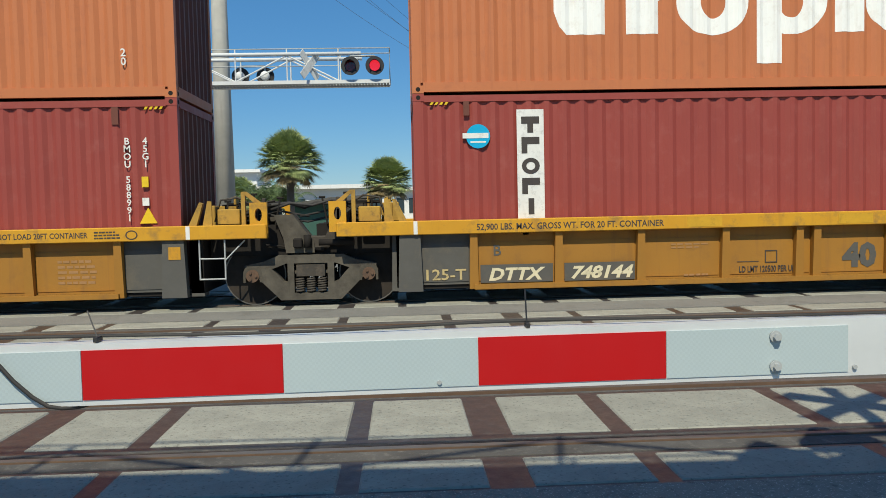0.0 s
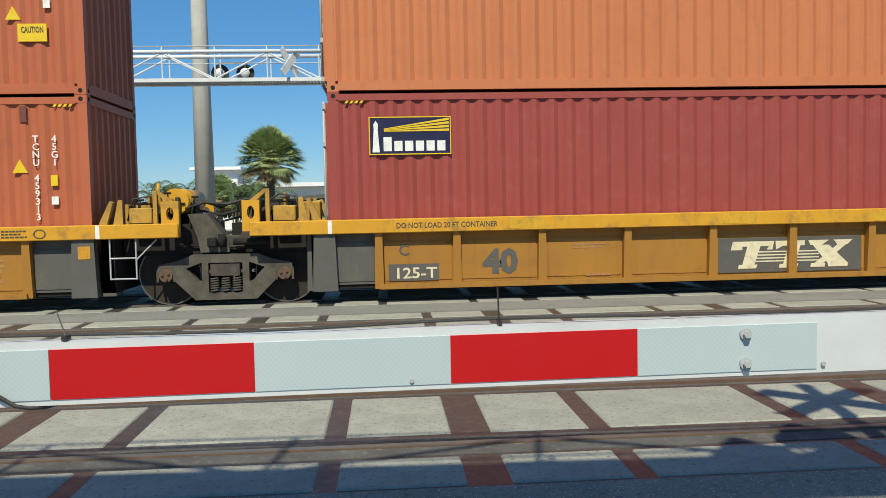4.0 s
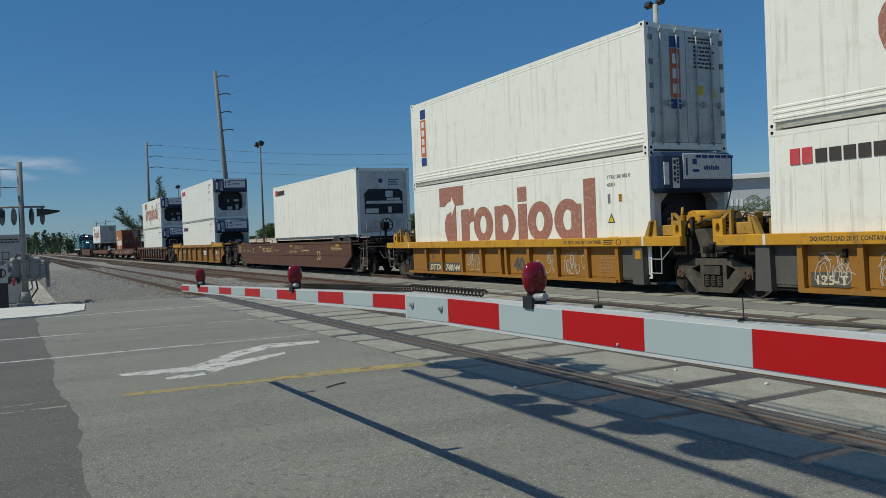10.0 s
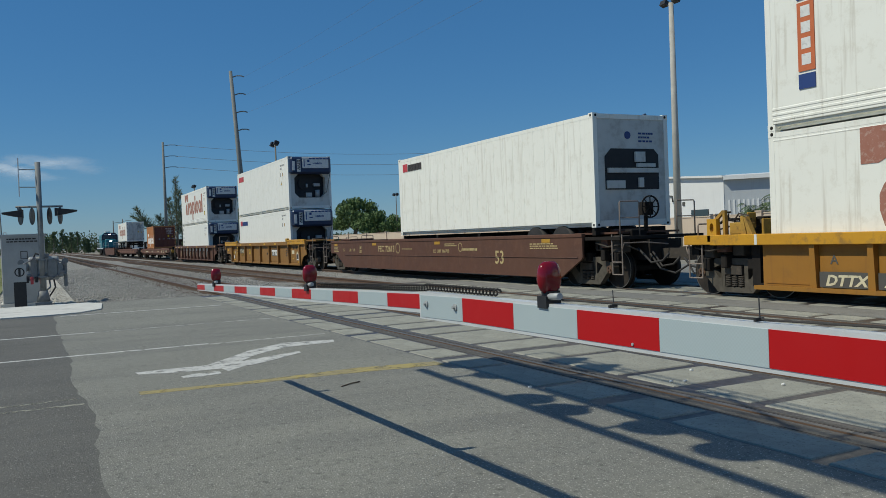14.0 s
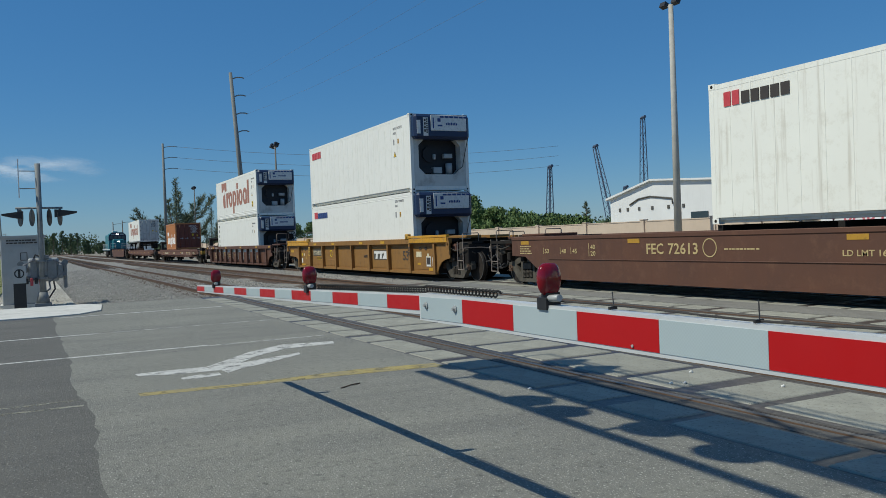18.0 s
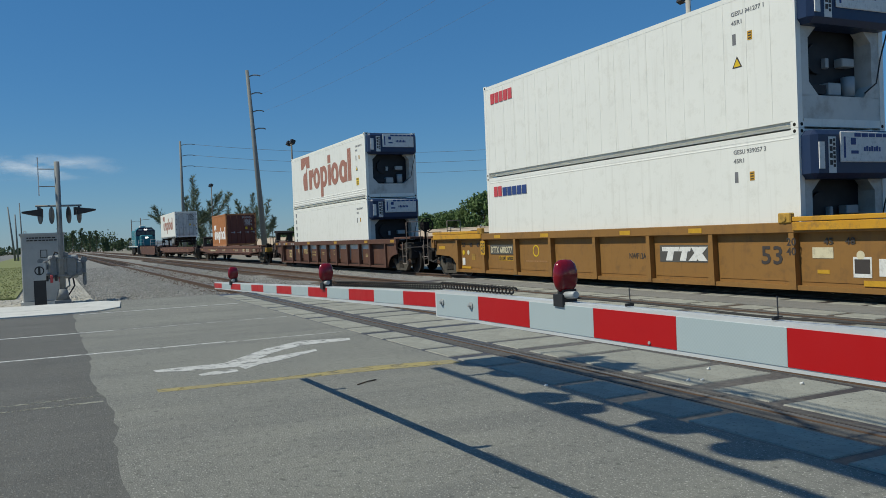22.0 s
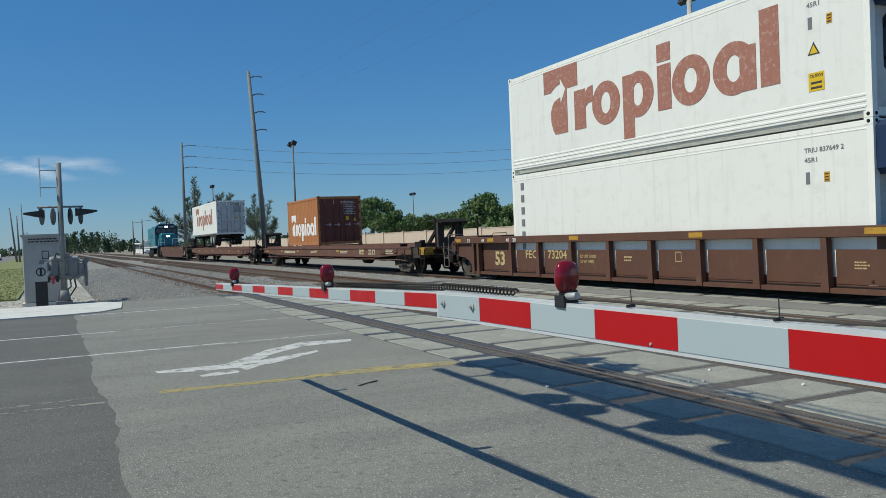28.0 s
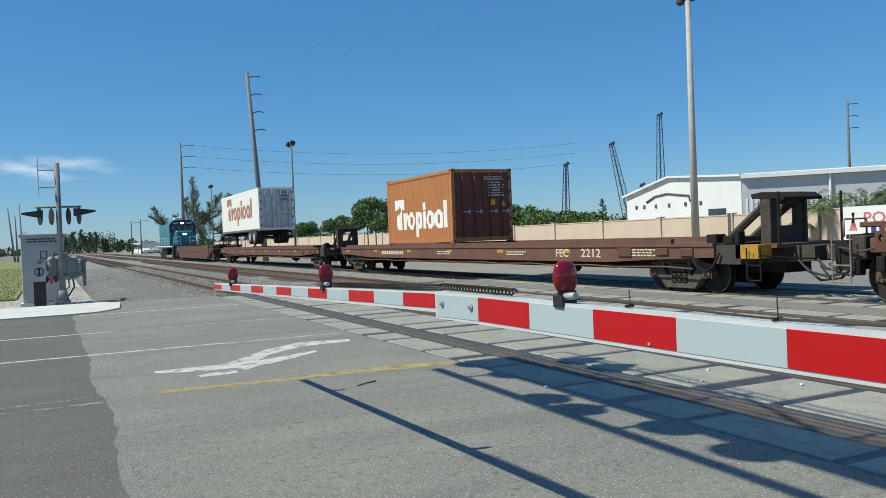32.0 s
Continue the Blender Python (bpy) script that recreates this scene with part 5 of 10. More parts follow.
def crane(x, y, h, lean, label, base=0.0, boom=1.0):
    """Lattice boom: four chords with lacing."""
    c = thing("lattice_crane", label, "crane", "port cranes", at=(x, y, base))
    w = 1.1 * boom
    bm = bmesh.new()
    tip = Vector((lean, 0, h))
    for sx in (-1, 1):
        for sy in (-1, 1):
            tube(bm, (sx * w, sy * w, 0), tip + Vector((sx * w * 0.4, sy * w * 0.4, 0)), 0.16, 5)
    part("boom_chord", bm, M["crane"], c, "boom chords")
    bm = bmesh.new()
    n = 18
    for k in range(n):
        f0, f1 = k / n, (k + 1) / n
        p0, p1 = tip * f0, tip * f1
        w0, w1 = w * (1 - 0.6 * f0), w * (1 - 0.6 * f1)
        for sy in (-1, 1):
            s = 1 if k % 2 else -1
            tube(bm, p0 + Vector((-w0 * s, sy * w0, 0)), p1 + Vector((w1 * s, sy * w1, 0)), 0.09, 4)
    part("lacing", bm, M["crane"], c, "boom lacing")
    bm = bmesh.new()
    tube(bm, tip + Vector((-0.6, 0, 0)), tip + Vector((1.4, 0, 0.3)), 0.5, 6)
    part("boom_head", bm, M["crane"], c)
    return c


crane(polar(55.9, 150), 150, 22.5, 1.2, "distant dark lattice crane boom")
crane(polar(51.5, 170), 170, 29.6, -9, "distant leaning lattice crane boom", 0, 1.2)
crane(polar(49.5, 190), 190, 39.7, 0.6, "distant tall lattice crane boom", 0, 1.2)
crane(polar(51.2, 190), 190, 16.5, 4.0, "distant short crane boom", 0, 0.8)
crane(polar(-18.8, 420), 420, 34, -8, "distant pale crane boom at the harbour", 0, 1.2)


# ---- trees ----
def leaf_cloud(bm, rnd, centre, radius, count, size, flat_z=0.8):
    for _ in range(count):
        while True:
            d = Vector((rnd.uniform(-1, 1), rnd.uniform(-1, 1), rnd.uniform(-1, 1)))
            if 0.25 < d.length < 1:
                break
        p = centre + Vector((d.x * radius, d.y * radius, d.z * radius * flat_z))
        q = Euler((rnd.uniform(0, 6), rnd.uniform(0, 6), rnd.uniform(0, 6))).to_matrix()
        s = size * rnd.uniform(0.6, 1.3)
        bm.faces.new([bm.verts.new(p + q @ Vector(c)) for c in ((-s, -s * 0.5, 0), (s, -s * 0.5, 0.1 * s), (s * 0.8, s * 0.5, 0), (-s * 0.7, s * 0.6, -0.1 * s))])


def broad_tree(x, y, h, w, seed, label, dens=1.0):
    rnd = random.Random(seed)
    t = thing("tree", label, "tree", "trees", at=(x, y, 0))
    bm = bmesh.new()
    tube(bm, (0, 0, -0.42), (0.1, 0, h * 0.45), 0.05 * h, 8, 0.03 * h)
    tips = []
    for k in range(13):
        a, el = k * 2.4, rnd.uniform(-0.6, 1.35)
        tip = Vector((math.cos(a) * math.cos(el) * w * 0.36, math.sin(a) * math.cos(el) * w * 0.36, h * 0.58 + math.sin(el) * h * 0.28))
        tube(bm, (0.1, 0, h * rnd.uniform(0.25, 0.45)), tip, 0.016 * h, 6, 0.006 * h)
        tips.append(tip)
    part("trunk", bm, M["bark"], t, "brown trunk with limbs")
    bm = bmesh.new()
    for tip in tips + [Vector((0, 0, h * 0.62)), Vector((0, 0, h * 0.8))]:
        for _ in range(2):
            c = tip + Vector((rnd.uniform(-1, 1), rnd.uniform(-1, 1), rnd.uniform(-0.7, 0.5))) * w * 0.1
            leaf_cloud(bm, rnd, c, w * rnd.uniform(0.13, 0.19), int(150 * dens), 0.018 * w + 0.035)
    part("crown", bm, M["leaf"], t, "uneven green crown")
    return t


def pine_tree(x, y, h, seed, label, w=0.45, limbs=42, dens=95):
    """Feathery pine: thin drooping sprays on long rising limbs."""
    rnd = random.Random(seed)
    t = thing("pine_tree", label, "tree", "pine trees", at=(x, y, 0))
    bm, fol = bmesh.new(), bmesh.new()
    tube(bm, (0, 0, -0.42), (0.03 * h, 0, h), 0.022 * h, 8, 0.004 * h)
    for k in range(limbs):
        f = rnd.uniform(0.12, 0.97)
        a = rnd.uniform(0, 6.28)
        ln_ = h * w * (1.05 - f) * rnd.uniform(0.6, 1.1) + 0.05 * h
        p0 = Vector((0.03 * h * f, 0, h * f))
        p1 = p0 + Vector((math.cos(a) * ln_, math.sin(a) * ln_, ln_ * rnd.uniform(0.3, 0.8)))
        tube(bm, p0, p1, 0.006 * h * (1.1 - f), 5, 0.001 * h)
        along = (p1 - p0).normalized()
        for j in range(dens):
            g = rnd.uniform(0.12, 1.05)
            p = p0.lerp(p1, g)
            d = (along * rnd.uniform(0.2, 1.0) + Vector((rnd.uniform(-1, 1), rnd.uniform(-1, 1), rnd.uniform(-0.5, 0.9)))).normalized() * h * rnd.uniform(0.02, 0.06)
            wv = d.cross(Vector((rnd.uniform(-1, 1), rnd.uniform(-1, 1), rnd.uniform(-1, 1)))).normalized() * h * 0.0034
            fol.faces.new([fol.verts.new(v) for v in (p - wv, p + wv, p + d + wv * 0.4, p + d - wv * 0.4)])
    part("trunk", bm, M["bark"], t, "straight trunk with thin limbs")
    part("crown", fol, M["pine"], t, "feathery dark green crown")
    return t


def fan_palm(x, y, h, crown, seed, label):
    """Sabal palm: stout trunk and a round head of stiff folded fans, dry ones below."""
    rnd = random.Random(seed)
    t = thing("palm_tree", label, "palm tree", "palm trees", at=(x, y, 0))
    bm = bmesh.new()
    tube(bm, (0, 0, -0.42), (0, 0, h), 0.2, 10, 0.17)
    for k in range(14):
        a = k * 2.1
        z = h - 0.1 - 0.07 * k
        tube(bm, (0.15 * math.cos(a), 0.15 * math.sin(a), z), (0.3 * math.cos(a), 0.3 * math.sin(a), z + 0.22), 0.035, 5, 0.02)
    part("trunk", bm, M["bark"], t, "rough grey-brown trunk")
    green, dry = bmesh.new(), bmesh.new()
    for k in range(210):
        el = radians(-42 + 130 * (k / 210) ** 0.8)
        a = rnd.uniform(0, 6.28)
        d = Vector((math.cos(a) * math.cos(el), math.sin(a) * math.cos(el), math.sin(el)))
        bmx = dry if el < radians(-24) or (el < radians(0) and k % 3 == 0) else green
        base = Vector((0, 0, h + 0.1))
        p = base + d * crown * 0.6 * rnd.uniform(0.8, 1.08)
        side = d.cross(Vector((0, 0, 1)))
        side = side.normalized() if side.length > 0.05 else Vector((1, 0, 0))
        upv = side.cross(d).normalized()
        tube(bmx, base, p, 0.014, 4)
        for j in range(21):
            b = radians(-75 + 150 * j / 20)
            dd = (d * math.cos(b) + side * math.sin(b)).normalized()
            ln_ = crown * (0.46 if bmx is green else 0.36) * (0.6 + 0.4 * math.cos(b)) * rnd.uniform(0.85, 1.1)
            mid = p + dd * ln_ * 0.55 + upv * 0.04
            tip = p + dd * ln_ - Vector((0, 0, 0.05 * ln_ + 0.16 * ln_ * rnd.random()))
            wv = dd.cross(upv).normalized() * 0.034
            v = [bmx.verts.new(q) for q in (p, mid - wv, tip, mid + wv)]
            bmx.faces.new(v)
    part("crown", green, M["palm"], t, "round head of green fan leaves")
    part("dry_fronds", dry, M["palm_dead"], t, "hanging dry brown fans")
    return t


fan_palm(polar(7.6, 40.0), 40.0, 3.55, 1.75, 1, "sabal palm with a round green head")
fan_palm(polar(0.95, 47.0), 47.0, 2.75, 1.6, 2, "smaller sabal palm with a round green head")
fan_palm(polar(-2.9, 60.0), 60.0, 2.5, 1.5, 3, "low sabal palm with green fans")
fan_palm(polar(-5.45, 60.0), 60.0, 2.65, 1.6, 5, "low sabal palm with green fans")
fan_palm(polar(-9.4, 62.0), 62.0, 2.2, 1.6, 6, "low sabal palm with green fans")
fan_palm(polar(11.0, 62.0), 62.0, 2.2, 1.8, 4, "low sabal palm behind the road")
for k, (b, y, h, w) in enumerate(((-10.5, 80, 3.0, 3.0), (10, 66, 3.0, 5.0), (2.6, 52, 1.6, 2.0))):
    broad_tree(polar(b, y), y, h, w, 40 + k, "bushy green tree beyond the tracks")
# trees behind the wall
for k, (b, elev, y, w) in enumerate(((69.4, 0.054, 55, 6.5), (71.5, 0.03, 56, 5.5), (68.0, 0.031, 52, 5.5), (61.5, 0.046, 58, 6.5), (59.6, 0.031, 60, 6.0), (57.0, 0.022, 62, 6.0), (73.9, 0.022, 52, 5.0), (55.0, 0.02, 70, 6.0), (63.6, 0.028, 62, 5.5), (65.8, 0.026, 60, 5.5))):
    broad_tree(polar(b, y), y, 1.5 + elev * y / math.cos(radians(b)), w * 1.4, 60 + k, "dense green tree behind the tan wall", 1.3)


def plume_tree(x, y, h, seed, label, stems=6, spread=0.3):
    """Australian pine: several leaning stems, each a ragged feathery plume of fine drooping sprays."""
    rnd = random.Random(seed)
    t = thing("pine_tree", label, "tree", "pine trees", at=(x, y, 0))
    bm, fol = bmesh.new(), bmesh.new()
    tube(bm, (0, 0, -0.42), (0, 0, h * 0.3), 0.02 * h, 8, 0.014 * h)
    for k in range(stems):
        a = 2 * math.pi * k / stems + rnd.uniform(-0.4, 0.4)
        reach = h * spread * (0.15 if k == 0 else rnd.uniform(0.45, 1.1))
        top = Vector((math.cos(a) * reach * 0.6, math.sin(a) * reach * 1.25, h * (1.0 if k == 0 else rnd.uniform(0.42, 0.9))))
        foot = Vector((0, 0, h * (0.1 + 0.3 * rnd.random())))
        knee = foot.lerp(top, 0.5) + Vector((0, math.sin(a) * reach * 0.18, -0.03 * h))
        pts = [foot.lerp(knee, j / 4) for j in range(4)] + [knee.lerp(top, j / 4) for j in range(5)]
        pipe(bm, pts, 0.006 * h, 5)
        for j in range(120):
            f = rnd.uniform(0.12, 1.0)
            i = min(int(f * 8), 7)
            p0 = pts[i].lerp(pts[i + 1], f * 8 % 1)
            along = (pts[i + 1] - pts[i]).normalized()
            aa = rnd.uniform(0, 6.28)
            out = Vector((math.cos(aa), math.sin(aa), 0.1))
            way = (along * rnd.uniform(0.5, 1.1) + out * rnd.uniform(0.35, 0.9)).normalized()
            ln_ = h * (0.15 * (1.12 - f) + 0.03) * rnd.uniform(0.6, 1.2)
            for q in range(15):
                p = p0 + way * ln_ * rnd.uniform(0.1, 1.0)
                d = (way + Vector((rnd.uniform(-0.6, 0.6), rnd.uniform(-0.6, 0.6), rnd.uniform(-0.7, 0.3)))).normalized() * h * rnd.uniform(0.02, 0.042)
                wv = d.cross(Vector((rnd.uniform(-1, 1), rnd.uniform(-1, 1), 0.3))).normalized() * h * 0.0021
                fol.faces.new([fol.verts.new(v) for v in (p - wv, p + wv, p + d + wv * 0.3, p + d - wv * 0.3)])
    part("trunk", bm, M["bark"], t, "thin leaning stems")
    part("crown", fol, M["pine"], t, "wispy grey-green plumes")
    return t


plume_tree(-140.0, 21.6, 12.3, 11, "tall wispy Australian pine with leaning plumes", 9, 0.46)
plume_tree(-143.0, 24.6, 8.4, 12, "wispy Australian pine beside a taller one", 6, 0.4)
plume_tree(-118, 26.5, 8.2, 13, "young feathery green pine tree", 5, 0.3)
plume_tree(-126, 29.5, 8.8, 14, "young feathery green pine tree", 5, 0.28)
plume_tree(-150, 29.0, 8.0, 15, "young feathery green pine tree", 5, 0.3)
pine_tree(polar(53.4, 130), 130, 9.2, 17, "narrow dark distant pine tree", 0.13)
rnd = random.Random(77)
for k in range(22):
    x, y, h = -330 - rnd.uniform(0, 60), -8 + 1.9 * k + rnd.uniform(-1, 1), rnd.uniform(6.0, 10.0) * (0.33 if k < 6 else 1.0 if k < 14 else 0.55)
    t = thing("pine_tree", "dark pine of the distant tree line", "tree", "pine trees", at=(x, y, 0))
    bm = bmesh.new()
    tube(bm, (0, 0, -0.42), (0, 0, h * 0.8), 0.15, 6)
    part("trunk", bm, M["bark"], t)
    bm = bmesh.new()
    for q in range(22):
        f = q / 21
        wide = h * (0.22 - 0.17 * f)
        leaf_cloud(bm, rnd, Vector((rnd.uniform(-wide, wide), rnd.uniform(-wide, wide), h * (0.08 + 0.92 * f))), h * (0.13 - 0.06 * f) * rnd.uniform(0.7, 1.3), 120, 0.12)
    part("crown", bm, M["far_leaf"], t, "dark dense crown")
rnd = random.Random(9)
bm = bmesh.new()
for k in range(150):
    x = rnd.uniform(-430, -390)
    y = -60 + k * 1.4 + rnd.uniform(-2, 2)
    low = 0.3 if y < 3 else 0.55 if y > 26 else 1.0
    leaf_cloud(bm, rnd, Vector((x, y, rnd.uniform(1, 6) * low)), rnd.uniform(3, 6) * max(low, 0.45), 130, 0.42)
solo("far_woods", bm, M["far_leaf"], "distant dark line of woods", "woods", kind="stuff")
bm = bmesh.new()
for k in range(170):
    b = 34 + 40 * k / 170
    y = rnd.uniform(108, 125)
    leaf_cloud(bm, rnd, Vector((polar(b, y), y, rnd.uniform(0.5, 3.0))), rnd.uniform(1.5, 3.2), 60, 0.32)
solo("far_shrubs", bm, M["far_leaf"], "distant line of green shrubs behind the wall", "shrubs", kind="stuff")
# planting along the sign wall: clumps of arching fronds and one young palm
def frond_clump(x, y, z0, h, seed, label, count=26, trunk=0.0):
    rnd = random.Random(seed)
    t = thing("palm_tree" if trunk else "palm_clump", label, "palm", "palms by the wall", at=(x, y, 0))
    bm = bmesh.new()
    if trunk:
        tube(bm, (0, 0, -0.42), (0.1, 0, z0), 0.13, 8, 0.09)
    else:
        for k in range(5):
            tube(bm, (rnd.uniform(-0.4, 0.4), rnd.uniform(-0.3, 0.3), -0.42), (rnd.uniform(-0.5, 0.5), rnd.uniform(-0.3, 0.3), z0 + 0.2), 0.05, 6, 0.03)
    part("trunk" if trunk else "stem", bm, M["bark"], t, "thin pale trunk")
    bm = bmesh.new()
    for k in range(count):
        a = rnd.uniform(0, 6.28)
        ln_ = h * rnd.uniform(0.8, 1.15)
        rise = rnd.uniform(0.9, 2.0) if not trunk else rnd.uniform(0.1, 0.9)
        base = Vector((rnd.uniform(-0.3, 0.3) * (0 if trunk else 1), 0, z0))
        pts = []
        for j in range(9):
            f = j / 8
            pts.append(base + Vector((math.cos(a) * ln_ * f * 0.8, math.sin(a) * ln_ * f * 0.8, ln_ * (rise * f - (0.45 + 0.5 * rise) * f * f))))
        pipe(bm, pts, 0.012, 4)
        for j in range(1, 9):
            d = (pts[j] - pts[j - 1]).normalized()
            side = d.cross(Vector((0, 0, 1))).normalized()
            for q in range(3):
                p = pts[j - 1].lerp(pts[j], q / 3)
                for sg in (-1, 1):
                    tip = p + (d * 0.6 + side * sg * 0.7 + Vector((0, 0, -0.35))).normalized() * 0.46 * (1.15 - 0.5 * abs(j / 8 - 0.5))
                    w = d * 0.02
                    bm.faces.new([bm.verts.new(v) for v in (p - w, p + w, tip)])
    part("fronds", bm, M["palm_wall"], t, "arching feathery fronds")
    return t


for k in range(17):
    frond_clump(-43.0 + 2.3 * k + (0.4 if k % 2 else -0.3), 47.2 + 0.3 * (k % 3), 1.8, 2.0 + 0.4 * (k % 2), 200 + k, "feathery green palm clump rising behind the wall")
frond_clump(-34.45, 41.3, 2.2, 1.2, 240, "young palm planted before the tan wall", 14, 0.1)
frond_clump(-35.6, 41.2, 1.3, 1.0, 241, "young palm planted before the tan wall", 12, 0.1)

# thin low cloud far off
bm = bmesh.new()
box(bm, -0.2, 0.2, -170, 170, -30, 30)
cloud = solo("cloud", bm, M["mist"], "thin low white streak of cloud on the horizon, sunlight imitated by emission", "cloud", kind="stuff")
cloud.location = (-1500.0, -15.0, 138.0)
cloud.visible_shadow = False

# low buildings seen through the gaps
for name, x0, x1, y0, y1, h, lab in (("shed", polar(11.5, 75), polar(1.0, 75), 75, 90, 3.3, "low white building with a flat roof behind the palms"), ("shed", polar(12.5, 95), polar(9.8, 95), 95, 105, 5.8, "white two-storey block behind the palms"), ("shed", polar(0.5, 85), polar(-4.5, 85), 85, 98, 3.2, "low white shed beyond the road"), ("shed", polar(-10, 120), polar(-30, 120), 120, 140, 4.2, "long pale terminal shed"), ("shed", -300, -286, 26, 36, 2.6, "distant white storage shed"), ("shed", -262, -250, 24, 32, 2.4, "distant white storage shed")):
    g = thing(name, lab, "building", "sheds")
    bm = bmesh.new()
    box(bm, min(x0, x1), max(x0, x1), y0, y1, -0.42, h)
    part("wall", bm, M["build_white"], g)
    bm = bmesh.new()
    box(bm, min(x0, x1) - 0.5, max(x0, x1) + 0.5, y0 - 0.8, y1, h, h + 0.35)
    part("roof", bm, M["build_white"], g, "flat white roof with an overhang")
    n = 6
    for k in range(n):
        w = abs(x1 - x0) / n
        bm = bmesh.new()
        xx = min(x0, x1) + w * (k + 0.2)
        box(bm, xx, xx + w * 0.6, y0 - 0.06, y0, 0.9, min(2.4, h - 0.4))
        part("window", bm, M["glass"], g, "dark window")
tank = thing("green_shed", "dark green metal shed behind the palms", "shed")
bm = bmesh.new()
box(bm, polar(7.5, 60), polar(2.2, 60), 60, 66, -0.42, 1.9)
part("wall", bm, M["shed_green"], tank)
bm = bmesh.new()
slab_xz(bm, ((polar(8.0, 60), 1.85), (polar(5.0, 60), 2.3), (polar(1.0, 60), 2.5), (polar(1.0, 60), 2.35), (polar(8.0, 60), 1.7)), 59, 67)
part("roof", bm, M["grey_patch"], tank, "grey sloping roof")

# cruise ship at the far quay
ship = thing("cruise_ship", "distant white cruise ship with an orange funnel", "ship", at=(polar(-15.2, 400), 400, 0))
bm = bmesh.new()
slab_xz(bm, ((-34, 0), (36, 0), (40, 6), (-34, 6)), -8, 8)
part("hull", bm, M["cloud"], ship, "white hull")
for k, (a, b, z) in enumerate(((-32, 30, 6), (-30, 26, 8.4), (-28, 22, 10.8), (-24, 16, 13.2))):
    bm = bmesh.new()
    box(bm, a, b, -7 + 0.4 * k, 7 - 0.4 * k, z, z + 2.0)
    deck = part("deck", bm, M["cloud"], ship, "white deck house")
    bm = bmesh.new()
    for j in range(18):
        xx = a + 1 + (b - a - 2) * j / 18
        box(bm, xx, xx + (b - a) / 30, -7.1 + 0.4 * k, -7 + 0.4 * k, z + 0.6, z + 1.5)
    part("window_row", bm, M["glass"], deck, "row of dark cabin windows")
bm = bmesh.new()
tube(bm, (0, 0, 15), (-1, 0, 20), 2.0, 12, 1.7)
part("funnel", bm, M["orange_text"], ship, "orange funnel")
bm = bmesh.new()
b2 = bmesh.new()
bmesh.ops.create_uvsphere(b2, u_segments=12, v_segments=8, radius=2)
absorb(bm, b2, Matrix.Translation((-22, 0, 17)))
part("radar_dome", bm, M["cloud"], ship, "white dome")
# parked cars and trailers along the side road, far left
for k, (x, y, mat) in enumerate(((-150, -12.5, "black"), (-170, -10.5, "galv"), (-120, -13.0, "grey_patch"), (-205, -11, "white"), (-240, 24, "white"), (-228, 25, "galv"))):
    c = thing("parked_car", "distant parked car on the side road", "car", "parked cars", at=(x, y, -0.2))
    bm = bmesh.new()
    slab_xz(bm, ((-2.2, 0.3), (2.2, 0.3), (2.2, 0.8), (1.3, 0.9), (0.7, 1.4), (-1.3, 1.4), (-2.0, 0.9), (-2.2, 0.85)), -0.85, 0.85)
    part("body", bm, M[mat], c)
    for wx in (-1.4, 1.4):
        for wy in (-0.8, 0.8):
            bm = bmesh.new()
            disc(bm, (wx, wy, 0.31), (0, 1, 0), 0.31, 0.2, 14)
            part("wheel", bm, M["rubber"], c, "black wheel")
# low clouds as thin far sheets are left to the sky


# ---- the train ----
TY = 13.93  # centre of the far track
MOVING = []  # things that ride with the train: (object, x at the start, z)
WHEELS = []  # wheelsets: (object, local x, radius)


def rolling(ob, x, z=0.0):
    ob.location = (x, TY, z)
    MOVING.append((ob, x, z))
    return ob


mesh_cache = {}


def cached(key, build, material):
    """The mesh of that key; build(bm) makes it the first time."""
    if key not in mesh_cache:
        bm = bmesh.new()
        build(bm)
        mesh_cache[key] = mesh_of(key[0] if isinstance(key, tuple) else key, bm, material)
    return mesh_cache[key]


# -- wheels and trucks --
def b_wheel(r):
    def build(bm):
        tube(bm, (0, -0.8, 0), (0, 0.8, 0), 0.085, 10)
        for sy in (-1, 1):
            tube(bm, (0, sy * 0.69, 0), (0, sy * 0.80, 0), r, 36)
            tube(bm, (0, sy * 0.66, 0), (0, sy * 0.69, 0), r + 0.028, 36)
            tube(bm, (0, sy * 0.8, 0), (0, sy * 1.05, 0), 0.075, 12)
    return build


def b_tread(r):
    def build(bm):
        ring_xz(bm, 0, 0, r + 0.002, r + 0.002, 0.965, -0.807, -0.799, 36)
    return build


def b_cap(bm):
    tube(bm, (0, -1.05, 0), (0, -1.1, 0), 0.1, 14)
    for k in range(3):
        a = k * 2 * math.pi / 3
        tube(bm, (0.055 * math.cos(a), -1.09, 0.055 * math.sin(a)), (0.055 * math.cos(a), -1.125, 0.055 * math.sin(a)), 0.022, 6)


def wheelset(parent, x, r):
    w = again("wheelset", cached(("wheelset", r), b_wheel(r), M["wheel"]), parent, pose(x, 0, r))
    for turn in (0, 180):
        again("wheel_rim", cached(("wheel_rim", r), b_tread(r), M["tread"]), w, pose(0, 0, 0, 0, 0, turn), "worn wheel rim")
        again("bearing_cap", cached(("bearing_cap",), b_cap, M["bearing"]), w, pose(0, 0, 0, 0, 0, turn), "rusty bearing cap with three bolts")
    WHEELS.append((w, x, r))
    return w


